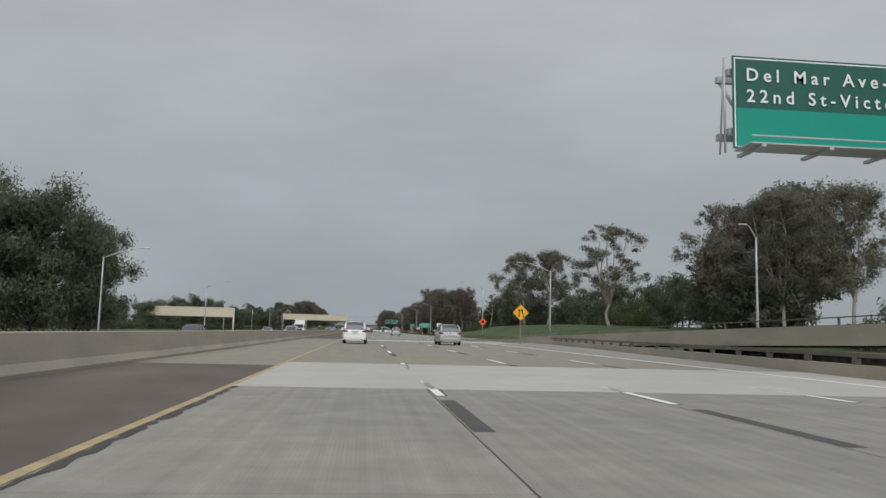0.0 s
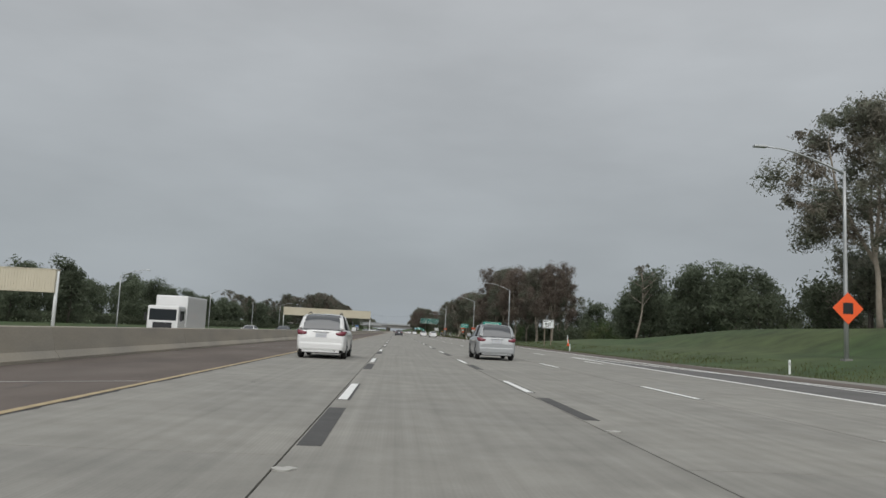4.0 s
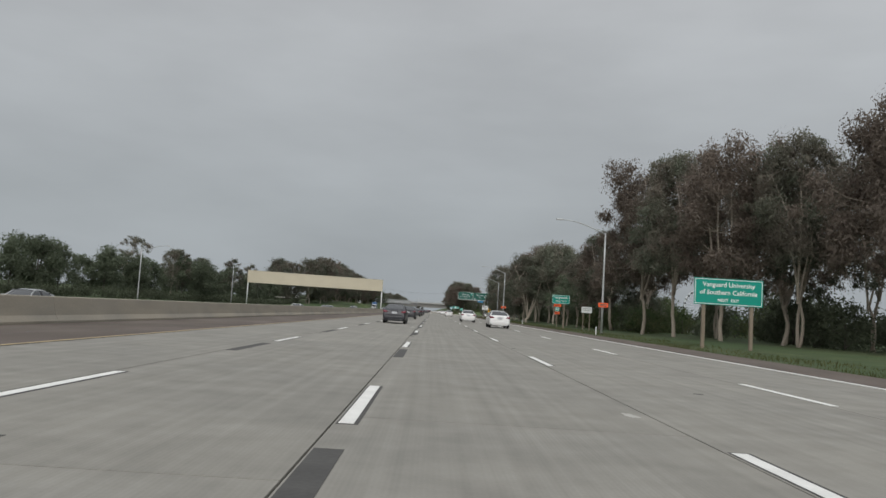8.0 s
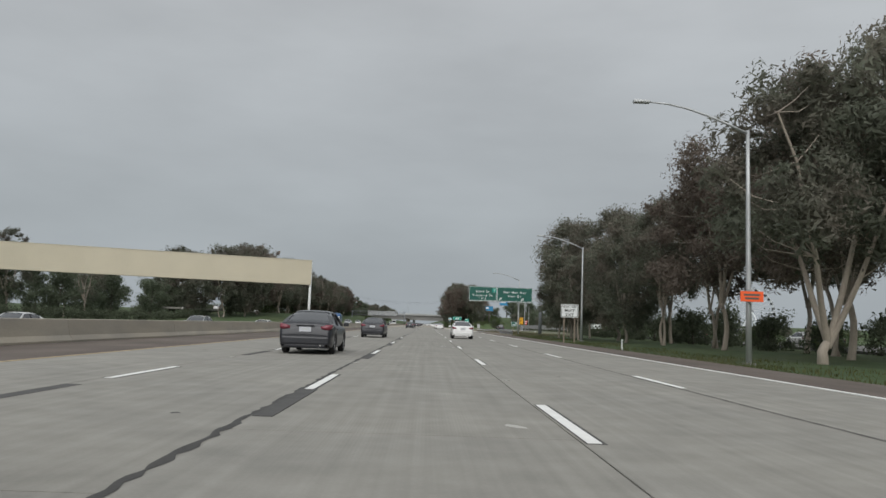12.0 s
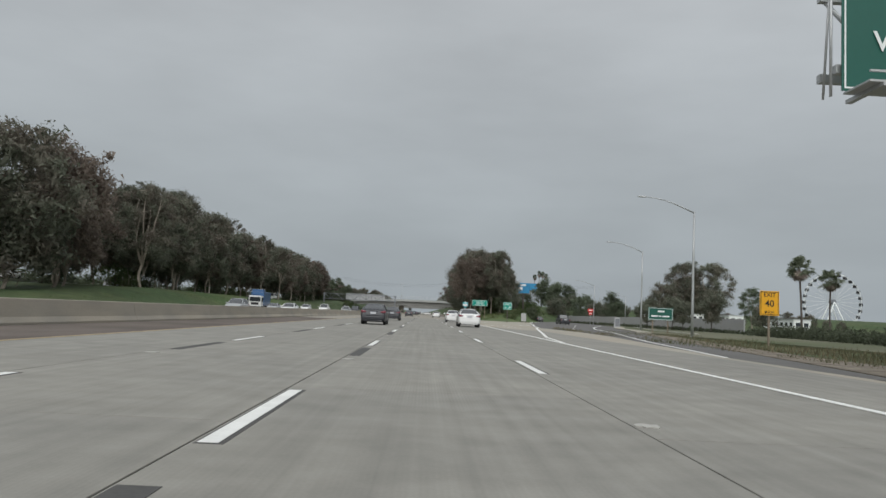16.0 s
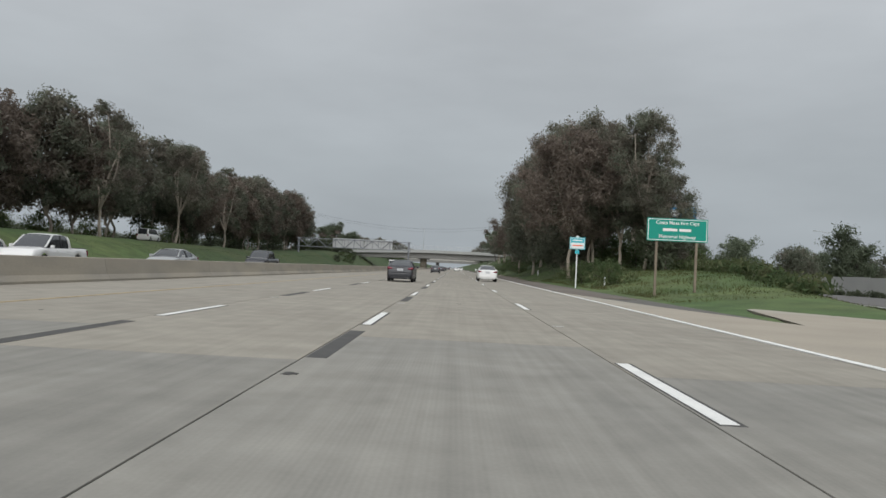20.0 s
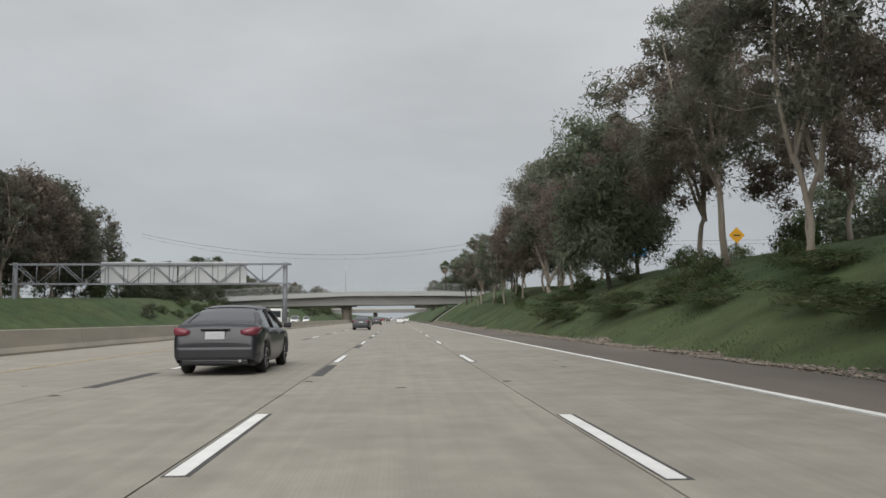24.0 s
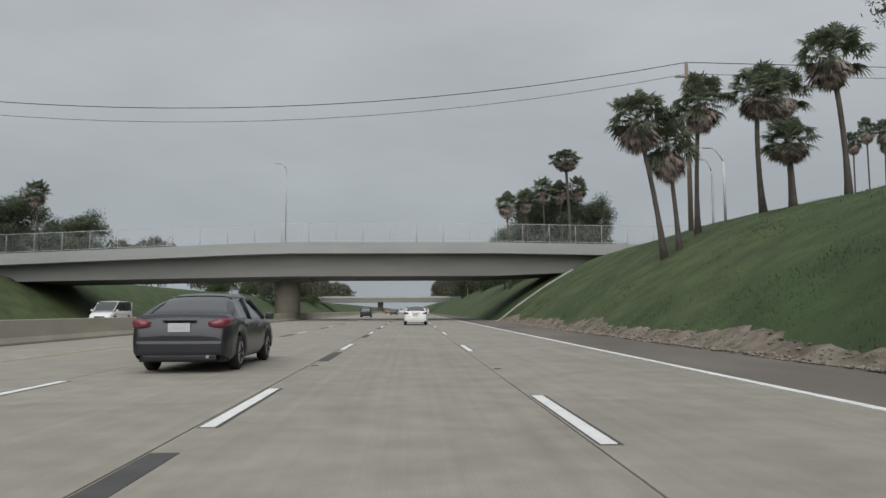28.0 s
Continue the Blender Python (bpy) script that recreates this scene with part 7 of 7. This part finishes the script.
# on the far carriageway, coming towards
for kind, paint, label, x, y in (
    ("suv", "dark_grey", "dark SUV on the far carriageway", -13, 66),
    ("sedan", "silver", "silver sedan on the far carriageway", -17, 84),
    ("suv", "silver", "silver SUV beyond the median barrier", -17, 152),
    ("pickup", "white", "white pickup truck beyond the median barrier", -9, 118),
    ("sedan", "white", "white sedan on the far carriageway", -17, 235),
    ("suv", "dark_grey", "grey SUV on the far carriageway", -13, 241),
    ("suv", "pearl", "pale SUV beyond the median barrier", -9, 239),
    ("van", "white", "white passenger van beyond the median barrier", -9, 249),
    ("sedan", "silver", "silver sedan beyond the median barrier", -17, 296),
    ("sedan", "white", "white sedan on the far carriageway", -13, 367),
    ("sedan", "silver", "silver sedan on the far carriageway", -13, 404),
    ("sedan", "pearl", "pale sedan on the far carriageway", -17, 426),
    ("suv", "silver", "silver SUV on the far carriageway", -13, 451),
    ("sedan", "white", "white sedan beyond the median barrier", -9, 462),
    ("suv", "silver", "grey SUV on the far carriageway", -13, 592),
    ("sedan", "white", "white sedan beyond the median barrier", -9, 604),
    ("sedan", "silver", "silver sedan on the far carriageway", -17, 634),
    ("suv", "white", "white SUV on the far carriageway", -17, 669),
    ("pickup", "white", "white utility truck on the far carriageway", -13, 669),
    ("sedan", "silver", "silver sedan beyond the median barrier", -9, 677),
    ("pickup", "dark_grey", "dark pickup truck beyond the median barrier", -9, 699),
    ("pickup", "white", "white pickup truck on the far carriageway", -13, 714),
    ("van", "white", "white van beyond the median barrier", -17, 952),
    ("van", "white", "white van on the far carriageway", -21, 1010),
):
    car(kind, paint, label, x, y, away=False, group="oncoming traffic", plate=False, z=far_level(y))


def wheel_set(c, xs, ys, r, w=0.3):
    for y in ys:
        for x in xs:
            wh = part("wheel", tube([(x - w / 2, y, r), (x - w / 2 + 0.03, y, r), (x + w / 2 - 0.03, y, r), (x + w / 2, y, r)], [r - 0.04, r, r, r - 0.04], 20), "tyre", c)
            part("rim", tube([(x - w / 2 - 0.01, y, r), (x + w / 2 + 0.01, y, r)], [r * 0.55, r * 0.55], 14), "rim", wh)


def cab_truck(name, label, category, x, y, cab, body_mat, body, body_name, z=0.0):
    """A heavy vehicle seen from its nose: cab at y = 0, load behind it."""
    c = thing(name, label, category, "oncoming traffic", (x, y, z))
    part("cab", box(-1.15, 1.15, 0, 1.9, 0.7, 2.75, 0.12), cab, c)
    part("windscreen", box(-1.0, 1.0, -0.012, 0.2, 1.65, 2.5, 0.03), "glass", c)
    for sx in (-1, 1):
        part("side_window", box(sx * 1.16 - 0.01, sx * 1.16 + 0.01, 0.4, 1.5, 1.7, 2.4, 0.005), "glass", c)
        part("head_lamp", box(sx * 0.85 - 0.2, sx * 0.85 + 0.2, -0.02, 0.1, 0.85, 1.05, 0.02), "head_clear", c)
        part("mirror", box(sx * 1.32 - 0.07, sx * 1.32 + 0.07, 0.1, 0.2, 1.6, 2.2, 0.02), "trim_black", c)
    part("grille", box(-0.7, 0.7, -0.02, 0.1, 1.05, 1.5, 0.02), "trim_black", c)
    part("front_bumper", box(-1.2, 1.2, -0.15, 0.2, 0.4, 0.78, 0.05), "trim_black", c)
    part("chassis", box(-0.6, 0.6, 0.3, body[1], 0.5, 0.95), "trim_black", c)
    part(body_name, box(-1.22, 1.22, 2.05, body[1], 0.96, body[0], 0.1), body_mat, c)
    wheel_set(c, (-1.0, 1.0), (0.9, body[1] - 2.4, body[1] - 1.2), 0.5)
    return c


t1 = cab_truck("refuse_truck", "blue refuse collection truck with a white cab", "truck", -22.5, 646, "paint_white", "paint_blue_truck", (3.5, 8.2), "hopper_body")
part("lift_arm", tube([(-1.3, 0.2, 1.4), (-1.3, 1.2, 3.6), (-1.3, 3.0, 3.9)], [0.1, 0.1, 0.1], 6), "trim_black", t1)
part("top_hopper", box(-1.1, 1.1, 2.1, 3.6, 3.501, 3.95, 0.08), "paint_blue_truck", t1)
cab_truck("box_truck", "white box truck on the far carriageway", "truck", -13, 182, "paint_white", "paint_white", (3.6, 8.0), "cargo_box", -0.5)
bus = thing("shuttle_bus", "white shuttle bus with dark side windows", "bus", "oncoming traffic", (-13, 897, 0))
part("body", box(-1.25, 1.25, 0, 9.5, 0.45, 3.1, 0.15), "paint_white", bus)
part("windscreen", box(-1.1, 1.1, -0.012, 0.2, 1.5, 2.7, 0.05), "glass", bus)
for k in range(6):
    for sx in (-1, 1):
        part("side_window", box(sx * 1.255 - 0.01, sx * 1.255 + 0.01, 0.7 + 1.4 * k, 1.85 + 1.4 * k, 1.6, 2.6, 0.005), "glass", bus)
part("front_bumper", box(-1.27, 1.27, -0.12, 0.2, 0.35, 0.75, 0.05), "trim_black", bus)
for sx in (-1, 1):
    part("head_lamp", box(sx * 0.9 - 0.18, sx * 0.9 + 0.18, -0.02, 0.1, 0.85, 1.05, 0.02), "head_clear", bus)
wheel_set(bus, (-1.05, 1.05), (1.6, 7.6), 0.48)


# ---- overhead wires, fairground wheel, small roadside things ----
gz = ground_height(30.3, 942)
wires = thing("power_line", "two sagging overhead power cables on a timber pole", "power line", at=(30.3, 942, gz))
part("pole", tube([(0, 0, -0.5), (0, 0, 6), (0, 0, 19.9 - gz)], [0.2, 0.17, 0.13], 9), "timber", wires)
part("crossarm", box(-0.9, 0.9, -0.06, 0.06, 18.7 - gz, 18.84 - gz), "timber", wires)
for top, low, thick in ((19.9, 16.8, 0.028), (19.0, 15.7, 0.018)):
    pts = [(-0.8 * i * 5.0, 0.3 * i, low + (top - low) * ((i * 4.0 - 36.0) / 36.0) ** 2 - gz) for i in range(22)]
    part("cable", tube(pts, [thick] * 22, 4), "black", wires)
    pts = [(5.0 * i, 0.2 * i, top + 0.05 * i - 0.004 * i * (16 - i) - gz) for i in range(17)]
    part("cable", tube(pts, [thick] * 17, 4), "black", wires)
wheel = thing("ferris_wheel", "tall white fairground wheel with dark gondolas", "ferris wheel", at=(272, 989, 0))
HUB, RIM = 20.4, 18.6
for yy in (-0.8, 0.8):
    ring = [(RIM * math.cos(2 * math.pi * k / 48), yy, HUB + RIM * math.sin(2 * math.pi * k / 48)) for k in range(49)]
    part("rim", tube(ring, [0.16] * 49, 6, cap=False), "sign_white", wheel)
part("hub", tube([(0, -1.6, HUB), (0, 1.6, HUB)], [1.7, 1.7], 18), "gantry_steel", wheel)
for k in range(28):
    a = 2 * math.pi * k / 28
    gx_, gz_ = RIM * math.cos(a), HUB + RIM * math.sin(a)
    part("spoke", tube([(0, 0, HUB), (gx_, 0, gz_)], [0.06, 0.06], 4), "sign_white", wheel)
    part("gondola", box(gx_ - 0.9, gx_ + 0.9, -0.9, 0.9, gz_ - 2.0, gz_ - 0.1, 0.35), "trim_black", wheel)
for sx in (-9, 9):
    for yy in (-2.4, 2.4):
        part("leg", tube([(sx, yy * 2.0, -0.5), (0, yy, HUB)], [0.5, 0.35], 8), "sign_white", wheel)


def site_trailer(x, y, length, height):
    """A white site cabin with a row of dark windows in its long side."""
    c = thing("site_trailer", "white flat-roofed site cabin behind the wall", "cabin", "fairground cabins", (x, y, ground_height(x, y)))
    part("body", box(0, 3.0, 0, length, 0.1, height, 0.04), "sign_white", c)
    part("roof", box(-0.12, 3.12, -0.12, length + 0.12, height + 0.001, height + 0.14, 0.03), "grey_panel", c)
    n = max(2, int(length / 1.7))
    for k in range(n):
        yy = length * (k + 0.5) / n
        part("window", box(-0.02, 0.1, yy - 0.45, yy + 0.45, height - 1.15, height - 0.5, 0.01), "glass", c)
    for k in range(2):
        xx = 0.8 + 1.4 * k
        part("window", box(xx - 0.4, xx + 0.4, -0.02, 0.1, height - 1.15, height - 0.5, 0.01), "glass", c)


for x, y, length, height in ((71, 681, 11, 3.7), (71, 659, 13, 3.5), (74, 716, 14, 3.9), (72, 634, 12, 2.9)):
    site_trailer(x, y, length, height)
s = sign("ramp_sign", "small red panel over a green panel at the bank top", 38.9, 950)
zs = 9.0 - ground_height(38.9, 950)
panel(1.35, 0.42, zs, "sign_red", s, name="upper_panel")
panel(0.75, 0.62, zs - 0.55, "sign_teal", s, name="lower_panel")
bars(((-0.5, 0.5, zs, 0.12), (-0.25, 0.25, zs - 0.55, 0.14)), "sign_white", s)
post(0, zs, s, "steel", 0.08)
cabinet = thing("utility_cabinet", "grey roadside utility cabinet with a dark door", "utility cabinet", at=(40.6, 630, 0.03))
part("plinth", box(-0.55, 0.55, -0.4, 0.4, -0.1, 0.12, 0.01), "deck", cabinet)
part("body", box(-0.45, 0.45, -0.32, 0.32, 0.121, 1.6, 0.03), "grey_panel", cabinet)
part("door", box(-0.36, 0.36, -0.345, -0.322, 0.22, 1.5, 0.01), "gantry_steel", cabinet)
part("roof", box(-0.5, 0.5, -0.37, 0.37, 1.601, 1.68, 0.02), "grey_panel", cabinet)
s = sign("ramp_sign", "red wrong-way panels on a pole beside the ramp", 50.7, 696)
panel(1.4, 0.7, 3.75, "sign_red", s, name="upper_panel")
panel(0.9, 0.75, 2.95, "sign_red", s, name="lower_panel")
bars(((-0.5, 0.5, 3.75, 0.2), (-0.3, 0.3, 2.95, 0.16)), "sign_white", s)
post(0, 4.0, s, "steel", 0.1)
street_lamp(37.2, 952, -1, 6.4, 1.2, "slim grey street lamp at the bridge approach")
street_lamp(40.2, 962, -1, 7.4, 0.8, "slim grey street lamp at the bridge approach")
frontage = thing("road", "quiet frontage road behind the trees on the far bank", "road", kind="structure")
sheet("lane_paving", [(-66, 590), (-58.5, 590), (-58.5, 900), (-66, 900)], 3.42, "concrete", frontage, thick=0.5)
part("kerb", box(-58.49, -58.2, 590, 900, 2.9, 3.5), "deck", frontage, "pale concrete kerb")


def traffic_cone(x, y):
    c = thing("traffic_cone", "orange traffic cone with a white band on the grass", "traffic cone", at=(x, y, ground_height(x, y)))
    part("base", box(-0.19, 0.19, -0.19, 0.19, -0.02, 0.05, 0.015), "sign_orange", c)
    part("cone_body", tube([(0, 0, 0.04), (0, 0, 0.35), (0, 0, 0.7)], [0.14, 0.085, 0.03], 14), "sign_orange", c)
    part("band", tube([(0, 0, 0.36), (0, 0, 0.50)], [0.089, 0.066], 14), "sign_white", c, "white reflective band")


def marker_post(x, y, h=0.95):
    c = thing("marker_post", "white flexible marker post beside the road", "marker post", at=(x, y, ground_height(x, y)))
    part("post", box(-0.05, 0.05, -0.02, 0.02, -0.2, h, 0.008), "sign_white", c)
    part("reflector", box(-0.035, 0.035, -0.026, -0.021, h - 0.25, h - 0.1), "grey_panel", c)


traffic_cone(25.8, 217.2)
marker_post(29.0, 231.6)
for x, y in ((23.6, 160), (23.2, 205), (22.8, 262), (22.6, 318), (22.5, 372), (22.4, 430), (20.4, 690), (21.0, 742)):
    marker_post(x, y, 0.7)
